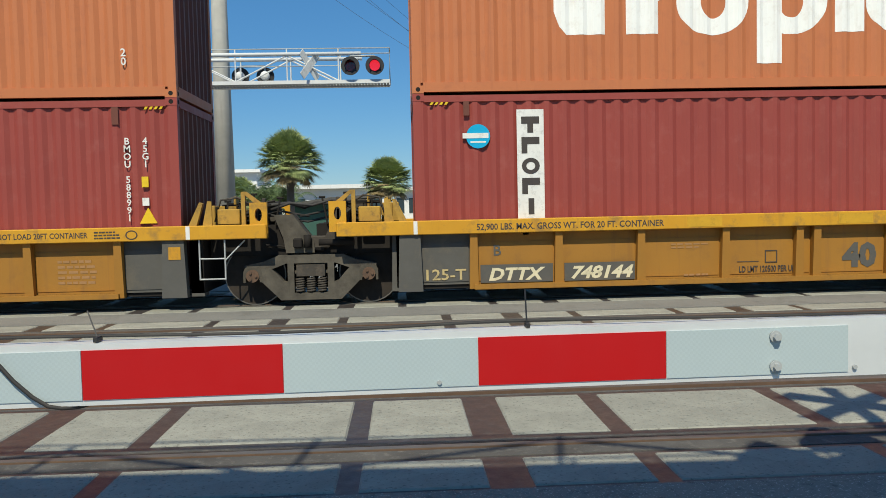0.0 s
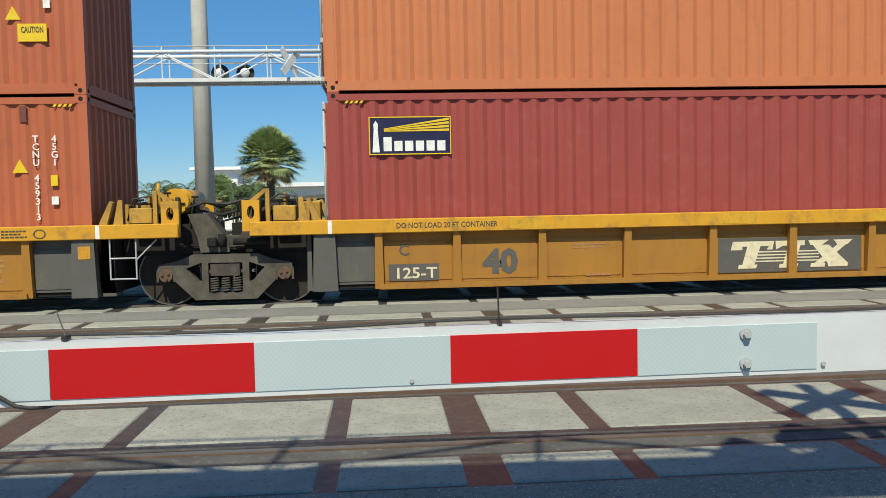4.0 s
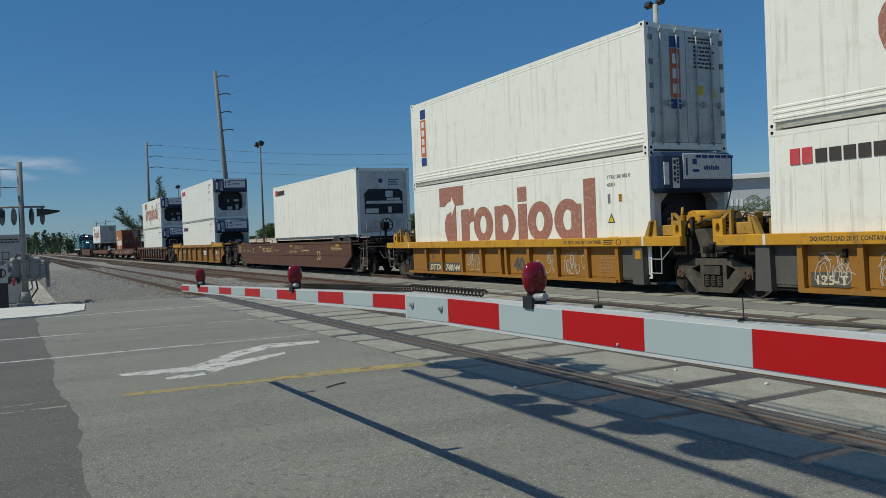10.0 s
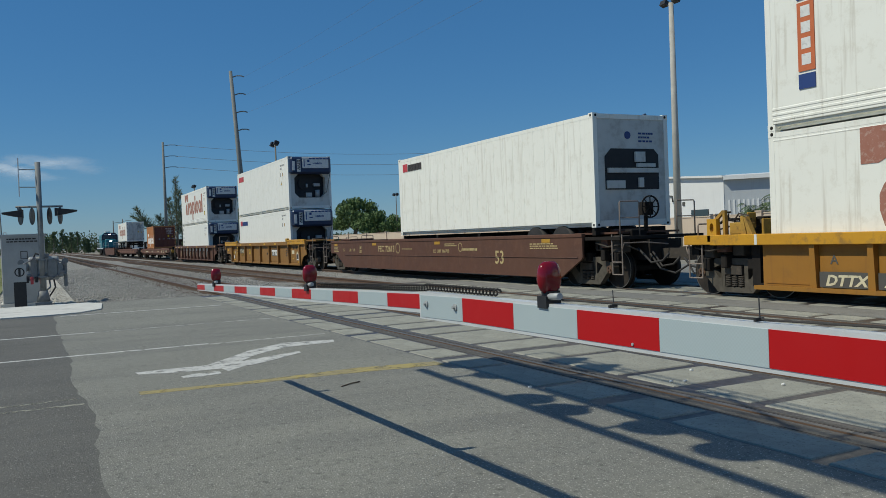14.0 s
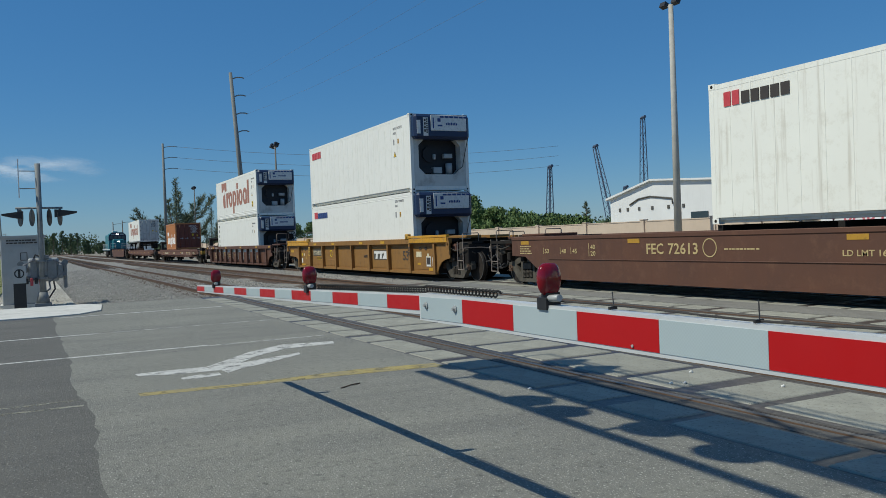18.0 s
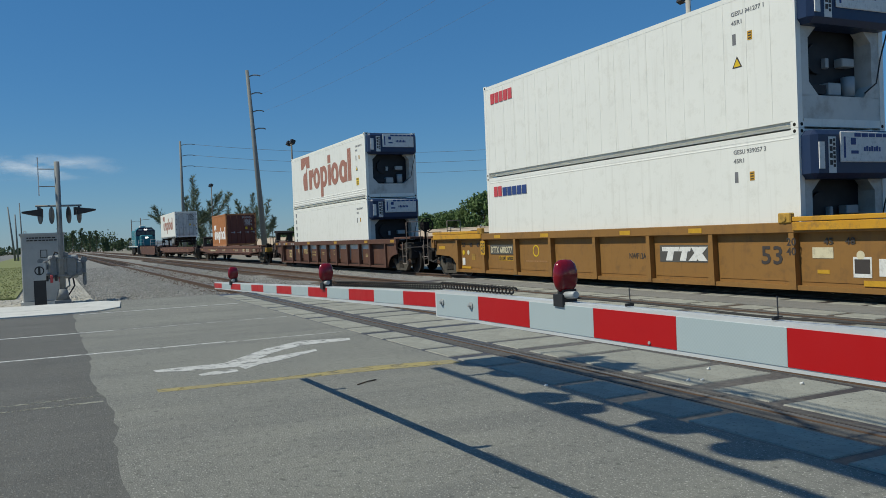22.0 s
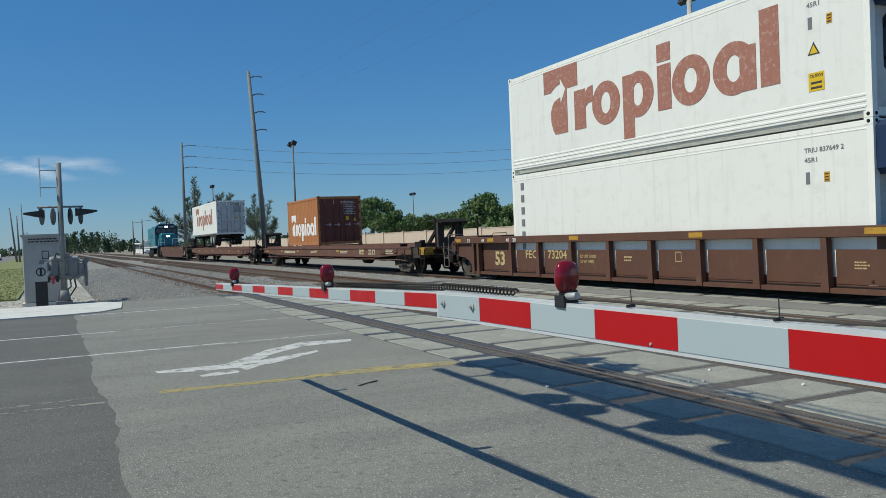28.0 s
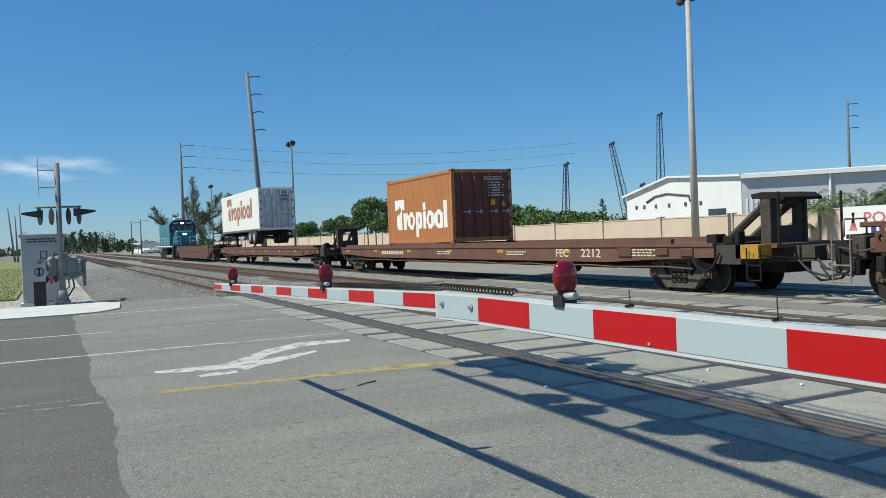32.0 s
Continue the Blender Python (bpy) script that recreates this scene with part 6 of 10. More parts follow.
def b_frame(hb):
    """Cast side frame: bowed top, two holes beside the spring window, sloping arms to the pedestals."""
    def build(bm):
        y0, y1 = -1.06, -0.92
        slab_xz(bm, ((-0.5, 0.79), (0.5, 0.79), (0.72, 0.7), (hb + 0.12, 0.64), (hb + 0.12, 0.56), (0.6, 0.58), (0.38, 0.66), (-0.38, 0.66), (-0.6, 0.58), (-hb - 0.12, 0.56), (-hb - 0.12, 0.64), (-0.72, 0.7)), y0, y1)
        for s in (-1, 1):
            box(bm, s * 0.31 - 0.05, s * 0.31 + 0.05, y0 - 0.004, y1, 0.12, 0.7)
            for pts in (((0.34, 0.09), (0.47, 0.09), (0.88, 0.5), (0.88, 0.585), (0.62, 0.6)), ((0.34, 0.09), (0.62, 0.6), (0.52, 0.5), (0.42, 0.38), (0.34, 0.36))):
                slab_xz(bm, [(s * q * (hb / 0.9 if q > 0.6 else 1), z) for q, z in pts], y0 - 0.008, y1 + 0.008)
        slab_xz(bm, ((-0.47, 0.09), (0.47, 0.09), (0.36, 0.2), (-0.36, 0.2)), y0 - 0.012, y1)
        box(bm, -0.27, 0.27, y0 + 0.03, y1, 0.5, 0.545)
    return build


def b_springs(bm):
    pipe(bm, [(0.065 * math.cos(k * 0.785), 0.065 * math.sin(k * 0.785), 0.205 + 0.0046 * k) for k in range(49)], 0.016, 5)


def b_bolster(bm):
    box(bm, -0.22, 0.22, -1.1, 1.1, 0.46, 0.64)
    box(bm, -0.28, 0.28, -1.0, 1.0, 0.64, 0.7)
    tube(bm, (0, 0, 0.6), (0, 0, 0.95), 0.3, 16)


def truck(car, x, r=0.48, hb=0.9):
    """Four-wheel freight truck: two side frames, springs, bolster, bearing adapters, brake beams, two wheelsets."""
    g = new("truck")
    g.parent = car
    g.location = (x, 0, 0)
    for turn in (0, 180):
        again("side_frame", cached(("side_frame", hb), b_frame(hb), M["cast_frame"]), g, pose(0, 0, 0, 0, 0, turn), "grimy cast side frame in the lighter sunlit tone")
    for y in (-1.03, 1.03):
        for sx in (-0.17, 0.0, 0.17):
            again("coil_spring", cached(("coil_spring",), b_springs, M["truck"]), g, pose(sx, y, 0), "coil spring")
    again("bolster", cached(("bolster",), b_bolster, M["truck"]), g)

    def adapter(bm):
        slab_xz(bm, [(x_, z_ + r) for x_, z_ in ((-0.145, -0.1), (-0.11, -0.1), (-0.11, -0.02), (0.11, -0.02), (0.11, -0.1), (0.145, -0.1), (0.145, 0.06), (0.11, 0.13), (-0.11, 0.13), (-0.145, 0.06))], -0.085, 0.085)
    for sx in (-1, 1):
        for y in (-0.985, 0.985):
            again("bearing_adapter", cached(("bearing_adapter", r), adapter, M["cast_frame"]), g, pose(sx * hb, y, 0), "bearing adapter")

    def brakes(bm):
        for sx in (-1, 1):
            box(bm, sx * (hb - 0.5) - 0.05, sx * (hb - 0.5) + 0.05, -0.8, 0.8, 0.35, 0.45)
        tube(bm, (-0.5, -0.3, 0.42), (0.5, -0.3, 0.42), 0.03, 6)
        tube(bm, (-0.7, -0.95, 0.95), (0.2, -0.95, 0.86), 0.018, 6)
    again("brake_beam", cached(("brake_beam", hb), brakes, M["under"]), g)
    for sx in (-1, 1):
        wheelset(car, x + sx * hb, r)
    return g


# -- containers --
CW = 2.438


def b_corr(length, height, y_in):
    """Corrugated wall along x, from z 0.16 to height - 0.13; the outer face at y = 0, ribs go back."""
    def build(bm):
        x, z0, z1 = 0.16, 0.16, height - 0.12
        line = [(0.1, 0.012)]
        while x < length - 0.2:
            line += [(x, 0.012), (x + 0.07, 0.048), (x + 0.14, 0.048), (x + 0.21, 0.012)]
            x += 0.278
        line.append((length - 0.1, 0.012))
        lo = [bm.verts.new((px, py, z0)) for px, py in line]
        hi = [bm.verts.new((px, py, z1)) for px, py in line]
        for i in range(len(line) - 1):
            bm.faces.new((lo[i], lo[i + 1], hi[i + 1], hi[i]))
    return build


def b_frame_box(length, height, back=0.0):
    def build(bm):
        for y0 in (back + 0.004, CW - back - 0.096):
            box(bm, 0.17, length - 0.17, y0, y0 + 0.092, 0.02, 0.165)
        for y0, y1 in ((0.0, 0.1), (CW - 0.1, CW)):
            box(bm, 0.17, length - 0.17, y0 + 0.004, y1 - 0.004, height - 0.13, height - 0.03)
        for x0, x1 in ((0.002, 0.12), (length - 0.12, length - 0.002)):
            box(bm, x0, x1, 0.16, CW - 0.16, 0.02, 0.17)
            box(bm, x0, x1, 0.16, CW - 0.16, height - 0.14, height - 0.02)
    return build


def b_posts(length, height):
    def build(bm):
        box(bm, 0.004, 0.13, 0.004, 0.13, 0.118, height - 0.118)
    return build


def b_castings(length, height):
    def build(bm):
        box(bm, 0.0, 0.178, 0.0, 0.16, 0.0, 0.118)
    return build


# solid disc; the hole's shade is in its near-black colour
def b_hole(bm):
    tube(bm, (0, -0.003, 0), (0, 0.01, 0), 0.035, 10)


def b_shell(length, height):
    def build(bm):
        box(bm, 0.1, length - 0.1, 0.06, CW - 0.06, height - 0.06, height - 0.022)
        box(bm, 0.1, length - 0.1, 0.06, CW - 0.06, 0.08, 0.16)
    return build


def b_flat_side(length, height, ribs, seams):
    """Smooth insulated wall in one sheet: raised upright seams, or low ribs along the foot."""
    def build(bm):
        z0, z1 = 0.13, height - 0.1
        if seams:
            n = int(length / seams)
            line = [(0.12, 0.008)]
            for k in range(1, n):
                x = length * k / n
                line += [(x - 0.014, 0.008), (x - 0.009, 0.002), (x + 0.009, 0.002), (x + 0.014, 0.008)]
            line.append((length - 0.12, 0.008))
            lo = [bm.verts.new((px, py, z0)) for px, py in line]
            hi = [bm.verts.new((px, py, z1)) for px, py in line]
            for i in range(len(line) - 1):
                bm.faces.new((lo[i], lo[i + 1], hi[i + 1], hi[i]))
        else:
            line = [(0.008, z0)]
            for k in range(ribs):
                z = z0 + 0.04 + 0.1 * k
                line += [(0.008, z), (-0.003, z + 0.012), (-0.003, z + 0.045), (0.008, z + 0.057)]
            line += [(0.008, z1 - 0.1), (0.002, z1 - 0.09), (0.002, z1 - 0.075), (0.008, z1 - 0.065), (0.008, z1)]
            lo = [bm.verts.new((0.12, py, pz)) for py, pz in line]
            hi = [bm.verts.new((length - 0.12, py, pz)) for py, pz in line]
            for i in range(len(line) - 1):
                bm.faces.new((lo[i], lo[i + 1], hi[i + 1], hi[i]))
    return build


def b_doors(height):
    """Two door leaves at x = 0 facing +x."""
    def build(bm):
        y0, y1 = 0.14, CW / 2 - 0.01
        box(bm, -0.06, 0.0, y0, y1, 0.18, height - 0.15)
        for k in range(3):
            z = 0.32 + k * (height - 0.5) / 3
            box(bm, -0.002, 0.012, y0 + 0.08, y1 - 0.08, z, z + (height - 0.5) / 3 - 0.12)
    return build


def b_rods(height):
    def build(bm):
        tube(bm, (0.045, 0, 0.12), (0.045, 0, height - 0.1), 0.018, 8)
        for z in (0.2, 0.8, height - 0.8, height - 0.22):
            box(bm, 0.0, 0.06, -0.04, 0.04, z, z + 0.07)
    return build


def b_handles(height):
    def build(bm):
        box(bm, 0.045, 0.065, -0.02, 0.3, 1.05, 1.085)
        box(bm, 0.02, 0.05, 0.2, 0.27, 1.0, 1.14)
    return build


def b_hinge(bm):
    box(bm, 0.0, 0.025, -0.05, 0.05, -0.06, 0.06)


def container(name, u, z, length, height, paint, frame_mat, label, smooth=False, ribs=0, seams=1.05, end="doors", end_mat=None, logo=None, rnd_seed=1, group="containers on the train"):
    """A shipping container with its near lower left corner at u. The end that shows is the one at u + length."""
    c = thing(name, label, "shipping container", group)
    rolling(c, u, z)
    off = Matrix.Translation((0, -CW / 2, 0))
    P_, F_ = M[paint], M[frame_mat]
    if smooth:
        me = cached(("side_wall", paint, length, height, ribs, seams), b_flat_side(length, height, ribs, seams), P_)
    else:
        me = cached(("side_wall", paint, length, height), b_corr(length, height, 0), P_)
    again("side_wall", me, c, off)
    again("side_wall", me, c, Matrix.Translation((length, CW / 2, 0)) @ Matrix.Rotation(math.pi, 4, "Z"))
    again("roof", cached(("roof", paint, length, height), b_shell(length, height), P_), c, off)
    again("frame_rail", cached(("frame_rail", frame_mat, length, height, smooth), b_frame_box(length, height, 0.13 if smooth else 0.0), F_), c, off)
    for dx in (0.0, length - 0.134):
        for dy in (0.0, CW - 0.134):
            again("corner_post", cached(("corner_post", frame_mat, height), b_posts(length, height), F_), c, off @ Matrix.Translation((dx, dy, 0)))
    for dx in (0.0, length - 0.178):
        for dy in (0.0, CW - 0.16):
            for dz in (0.0, height - 0.118):
                again("corner_casting", cached(("corner_casting", frame_mat), b_castings(length, height), F_), c, off @ Matrix.Translation((dx, dy, dz)))
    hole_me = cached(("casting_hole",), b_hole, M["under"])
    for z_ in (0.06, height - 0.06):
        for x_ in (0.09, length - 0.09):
            again("casting_hole", hole_me, c, off @ Matrix.Translation((x_, 0, z_)), "near-black disc standing in for the shade in a casting hole")
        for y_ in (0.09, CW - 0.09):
            again("casting_hole", hole_me, c, off @ Matrix.Translation((length, y_, z_)) @ Matrix.Rotation(radians(90), 4, "Z"), "near-black disc standing in for the shade in a casting hole")
    # closed end wall at the other end
    def corr_end(bm):
        b2 = bmesh.new()
        b_corr(CW, height, 0)(b2)
        absorb(bm, b2, Matrix.Rotation(radians(90), 4, "Z"))
    if smooth:
        wall_me = cached(("end_wall", paint, height), lambda bm: box(bm, 0.03, 0.08, 0.12, CW - 0.12, 0.14, height - 0.12), P_)
        again("end_wall", wall_me, c, off)
    else:
        again("end_wall", cached(("corr_end", paint, height), corr_end, P_), c, Matrix.Translation((0, CW / 2, 0)) @ Matrix.Rotation(math.pi, 4, "Z"), "corrugated end wall")
    e = Matrix.Translation((length, -CW / 2, 0))
    em = M[end_mat] if end_mat else P_
    if end == "corr":
        again("end_wall", cached(("corr_end", end_mat or paint, height), corr_end, em), c, e)
    elif end == "doors":
        for dy in (0.0, CW / 2 - 0.13):
            leaf = again("door", cached(("door", end_mat or paint, height), b_doors(height), em), c, e @ Matrix.Translation((0, dy, 0)), "ribbed container door leaf")
            for yy in (0.42, 0.9):
                again("locking_rod", cached(("locking_rod", height, smooth), b_rods(height), M["galv"] if smooth else M["c_brown"]), leaf, Matrix.Translation((0, yy, 0)))
                again("handle", cached(("handle", height, smooth), b_handles(height), M["galv"]), leaf, Matrix.Translation((0, yy, 0)))
        for yy in (0.15, CW - 0.11):
            for k in range(5):
                again("hinge", cached(("hinge", smooth, end_mat), b_hinge, M["steel_frame"] if smooth else em), c, e @ Matrix.Translation((0, yy, 0.35 + k * (height - 0.7) / 4)))

        def plates(bm):
            rn = random.Random(3)
            b2 = bmesh.new()
            bars(b2, 1.45, height - 1.0, 0.7, 0.55, 6, 5, 0.0, rn)
            bars(b2, 1.3, height - 0.42, 0.8, 0.16, 2, 7, 0.0, rn)
            absorb(bm, b2, Matrix.Translation((0.016, 0, 0)) @ Matrix.Rotation(radians(90), 4, "Z"))
        again("marking", cached(("door_marking", height, smooth), plates, M["dark_text"] if smooth else M["c_frame"]), c, e, "lines of stencilled marking")

        def warn(bm):
            b2 = bmesh.new()
            slab_xz(b2, ((1.95, 1.25), (2.15, 1.25), (2.05, 1.45)), -0.002, 0.002)
            absorb(bm, b2, Matrix.Translation((0.018, 0, 0)) @ Matrix.Rotation(radians(90), 4, "Z"))

        def plate(bm):
            b2 = bmesh.new()
            box(b2, 1.55, 1.72, -0.002, 0.002, 1.3, 1.5)
            absorb(bm, b2, Matrix.Translation((0.018, 0, 0)) @ Matrix.Rotation(radians(90), 4, "Z"))
        again("warning_label", cached(("door_warning", height), warn, M["yellow_mark"]), c, e, "yellow warning triangle")
        again("warning_label", cached(("door_plate", height), plate, M["yellow_mark"]), c, e, "yellow square label")
    elif end == "unit":
        def frame_b(bm):
            box(bm, -0.5, -0.45, 0.12, CW - 0.12, 0.15, height - 0.12)
            for a, b, z0, z1 in ((0.12, CW - 0.12, 0.15, 0.62), (0.12, 0.34, 0.6, 2.0), (CW - 0.34, CW - 0.12, 0.6, 2.0)):
                box(bm, -0.45, -0.02, a, b, z0, z1)
            for s, yy in ((1, 0.34), (-1, CW - 0.34)):
                for zz, d in ((0.62, 1), (1.95, -1)):
                    p = [(yy, zz), (yy + s * 0.25, zz), (yy, zz + d * 0.25)]
                    f = [bm.verts.new((-0.02, a, b)) for a, b in p]
                    b_ = [bm.verts.new((-0.3, a, b)) for a, b in p]
                    bm.faces.new(f)
                    bm.faces.new(b_[::-1])
                    for i in range(3):
                        bm.faces.new((f[(i + 1) % 3], f[i], b_[i], b_[(i + 1) % 3]))
        again("unit_frame", cached(("unit_frame", height), frame_b, M["c_frame"]), c, e, "white frame round the machinery bay")
        again("machinery_bay", cached(("machinery_bay", height), lambda bm: (box(bm, -0.44, -0.4, 0.34, CW - 0.34, 0.62, 1.98), tube(bm, (-0.4, 0.95, 1.4), (-0.32, 0.95, 1.4), 0.3, 20), box(bm, -0.4, -0.15, 0.45, 0.95, 0.68, 0.85)), M["unit_dark"]), c, e, "open machinery bay with a fan, its shade put into the colour")
        again("compressor", cached(("compressor", height), lambda bm: tube(bm, (-0.25, 1.7, 0.66), (-0.25, 1.7, 1.05), 0.13, 12), M["galv"]), c, e, "grey round compressor")
        for x0, x1, y0, y1, z0, z1 in ((-0.4, -0.12, 1.0, 1.35, 0.66, 0.9), (-0.4, -0.2, 1.5, 1.85, 1.25, 1.42), (-0.4, -0.22, 1.05, 1.15, 1.2, 1.4)):
            again("control_box", cached(("control_box", y0), lambda bm: soft_box(bm, x0, x1, y0, y1, z0, z1, 0.015), M["galv"]), c, e, "grey control box")

        def cowl(bm):
            soft_box(bm, -0.35, 0.3, 0.06, CW - 0.06, height - 0.98, height - 0.06, 0.1)
        again("generator_cowl", cached(("generator_cowl", height), cowl, M["unit_blue"]), c, e, "dark blue clip-on generator cowl")
        again("access_panel", cached(("access_panel", height), lambda bm: (soft_box(bm, 0.3, 0.33, 0.72, CW - 0.22, height - 0.68, height - 0.1, 0.012), box(bm, 0.3, 0.32, 0.16, 0.3, height - 0.8, height - 0.3)), M["white"]), c, e, "white access panel")

        def dark_bits(bm):
            for k in range(6):
                box(bm, 0.33, 0.335, 1.1 + 0.2 * k, 1.27 + 0.2 * k, height - 0.2, height - 0.13)
            box(bm, 0.33, 0.335, 0.8, 0.85, height - 0.6, height - 0.2)
            box(bm, 0.33, 0.335, 1.0, 1.13, height - 0.35, height - 0.22)
            box(bm, 0.33, 0.335, 1.0, 1.2, height - 0.52, height - 0.46)
            for k in range(7):
                box(bm, 0.33, 0.335, 1.35 + 0.07 * k, 1.4 + 0.07 * k, height - 0.47, height - 0.39 + 0.02 * (k % 2))
        again("panel_marking", cached(("panel_marking", height), dark_bits, M["blue_text"]), c, e, "dark slots and plain marks")

        def id_plate(bm):
            box(bm, 0.29, 0.305, 0.42, 0.62, height - 0.88, height - 0.2)
        again("number_plate_board", cached(("id_board", height), id_plate, M["white"]), c, e, "white vertical board")

        def id_bars(bm):
            for k in range(4):
                box(bm, 0.305, 0.31, 0.45, 0.52, height - 0.34 - 0.13 * k, height - 0.25 - 0.13 * k)
            for k in range(7):
                box(bm, 0.305, 0.31, 0.54, 0.6, height - 0.29 - 0.08 * k, height - 0.235 - 0.08 * k)
        again("board_bars", cached(("id_bars", height), id_bars, M["dark_text"]), c, e, "plain dark bars")
        again("cable", cached(("unit_cable", height), lambda bm: pipe(bm, [(0.2, CW - 0.1, height - 0.9), (0.08, CW - 0.2, 1.4), (0.05, CW - 0.3, 0.9), (0.02, CW - 0.6, 0.7)], 0.015, 5), M["rubber"]), c, e, "black power cable")
    elif end == "old_unit":
        again("end_panel", cached(("old_unit", height), lambda bm: box(bm, -0.12, -0.02, 0.12, CW - 0.12, 0.15, height - 0.12), M["c_frame"]), c, e, "grey insulated end panel")

        # bay outline as a flat sheet; its depth is only painted shade
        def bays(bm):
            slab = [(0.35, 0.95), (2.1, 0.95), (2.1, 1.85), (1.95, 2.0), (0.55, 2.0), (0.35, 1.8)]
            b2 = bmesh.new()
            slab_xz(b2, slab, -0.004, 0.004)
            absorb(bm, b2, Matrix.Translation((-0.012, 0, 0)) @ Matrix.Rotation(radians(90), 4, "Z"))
        again("machinery_bay", cached(("old_bay", height), bays, M["unit_dark"]), c, e, "near-black flat sheet standing in for the shaded machinery bay")
        again("bay_panel", cached(("old_panel", height), lambda bm: (box(bm, -0.01, 0.05, 0.42, 2.05, 1.38, 1.5), box(bm, -0.01, 0.04, 0.38, 0.95, 0.98, 1.18), box(bm, -0.01, 0.05, 1.3, 1.62, 1.66, 1.92), box(bm, -0.01, 0.05, 1.35, 1.95, 1.53, 1.62), box(bm, -0.01, 0.05, 1.4, 1.55, 1.0, 1.25)), M["c_frame"]), c, e, "pale panels across the bay")
        rn = random.Random(8)

        def mk(bm):
            b2 = bmesh.new()
            bars(b2, 1.45, height - 0.75, 0.5, 0.3, 3, 5, 0.0, rn)
            absorb(bm, b2, Matrix.Translation((-0.014, 0, 0)) @ Matrix.Rotation(radians(90), 4, "Z"))
            disc(bm, (-0.012, 1.1, height - 0.55), (1, 0, 0), 0.1, 0.01, 14)
        again("marking", cached(("old_mark", height), mk, M["blue_text"]), c, e, "dark marks")
    return c


def rib_depth(x):
    """How far the corrugated wall lies back at x."""
    f = (x - 0.16) % 0.278
    return 0.012 + 0.036 * max(0.0, min(1.0, f / 0.07, (0.21 - f) / 0.07))


def word_shapes(c, x0, x1, material, label, cap=2.6, tall=2.28, xh=1.83, base=0.865, desc=0.39, ribbed=True):
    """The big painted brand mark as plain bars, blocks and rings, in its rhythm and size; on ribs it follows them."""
    w = x1 - x0
    y0 = -CW / 2 - 0.003 if ribbed else -CW / 2 - 0.001
    y1 = y0 + 0.006
    u = (cap - base) / 1.735
    mid, rz = (xh + base) / 2, (xh - base) / 2 + 0.03 * u
    low = cap - 0.6 * u
    pieces = []

    def strip(*cols, lift=0.0):
        """Upright columns (f, top, bottom) joined into one plate."""
        bm = bmesh.new()
        for (f0, t0, b0), (f1, t1, b1) in zip(cols, cols[1:]):
            if f1 > f0:
                slab_xz(bm, ((x0 + f0 * w, b0), (x0 + f1 * w, b1), (x0 + f1 * w, t1), (x0 + f0 * w, t0)), y0 - lift, y1)
        pieces.append(bm)

    def block(f0, f1, za, zb):
        strip((f0, zb, za), (f1, zb, za), lift=0.001)

    # slab with an arrow-shaped notch, and the curved stem below it
    strip((0.0, cap, low), (0.04, cap, low), (0.07, cap, low + 0.12 * u), (0.097, cap, low + 0.17 * u), (0.097, cap, low + 0.33 * u), (0.128, cap, low), (0.197, cap, low))
    strip((0.04, base + 0.62 * u, base + 0.36 * u), (0.05, base + 0.78 * u, base + 0.12 * u), (0.062, base + 0.88 * u, base), (0.097, low - 0.18 * u, base), (0.097, low - 0.36 * u, base), (0.128, low, base), (0.136, low, base))
    # bars and blocks
    block(0.176, 0.237, base, xh)
    strip((0.237, xh - 0.1 * u, xh - 0.46 * u), (0.252, xh, xh - 0.39 * u), (0.277, xh + 0.03 * u, xh - 0.37 * u), lift=0.0005)
    block(0.424, 0.474, desc, xh)
    block(0.577, 0.632, base, xh)
    block(0.577, 0.632, xh + 0.07 * u, tall)
    block(0.878, 0.93, base, xh - 0.12 * u)
    block(0.943, 1.0, base, tall)
    for cx, rx in ((0.341, 0.069), (0.492, 0.068), (0.707, 0.071), (0.859, 0.071)):
        bm = bmesh.new()
        rim = []
        for k in range(36):
            ca, sa = math.cos(math.pi * k / 18), math.sin(math.pi * k / 18)
            rim.append([bm.verts.new((x0 + (cx + ca * f) * w, yy, mid + sa * g)) for f, g, yy in ((rx, rz, y0), (rx, rz, y1), (rx * 0.34, rz * 0.5, y1), (rx * 0.34, rz * 0.5, y0))])
        for k in range(36):
            for j in range(4):
                bm.faces.new((rim[k - 1][j], rim[k - 1][(j + 1) % 4], rim[k][(j + 1) % 4], rim[k][j]))
        pieces.append(bm)
    mark = None
    for bm in pieces:
        if ribbed:
            bmesh.ops.triangulate(bm, faces=bm.faces[:])
            lo, hi = min(v.co.x for v in bm.verts), max(v.co.x for v in bm.verts)
            for k in range(int((hi - lo) / 0.278) + 3):
                for d in (0.0, 0.07, 0.14, 0.21):
                    at = 0.16 + 0.278 * (int((lo - 0.16) / 0.278) + k) + d
                    if lo < at < hi:
                        bmesh.ops.bisect_plane(bm, geom=bm.verts[:] + bm.edges[:] + bm.faces[:], plane_co=(at, 0, 0), plane_no=(1, 0, 0), dist=1e-5)
            for v in bm.verts:
                v.co.y += rib_depth(v.co.x)
        if mark is None:
            mark = part("brand_mark", bm, material, c, label)
        else:
            part("mark_shape", bm, material, mark)
    return mark


def side_board(c, x, z, w, h, material, label, name="board", y=-CW / 2 - 0.006, t=0.008):
    bm = bmesh.new()
    box(bm, x, x + w, y - t / 2, y + t / 2 + 0.006, z, z + h)
    return part(name, bm, M[material], c, label)


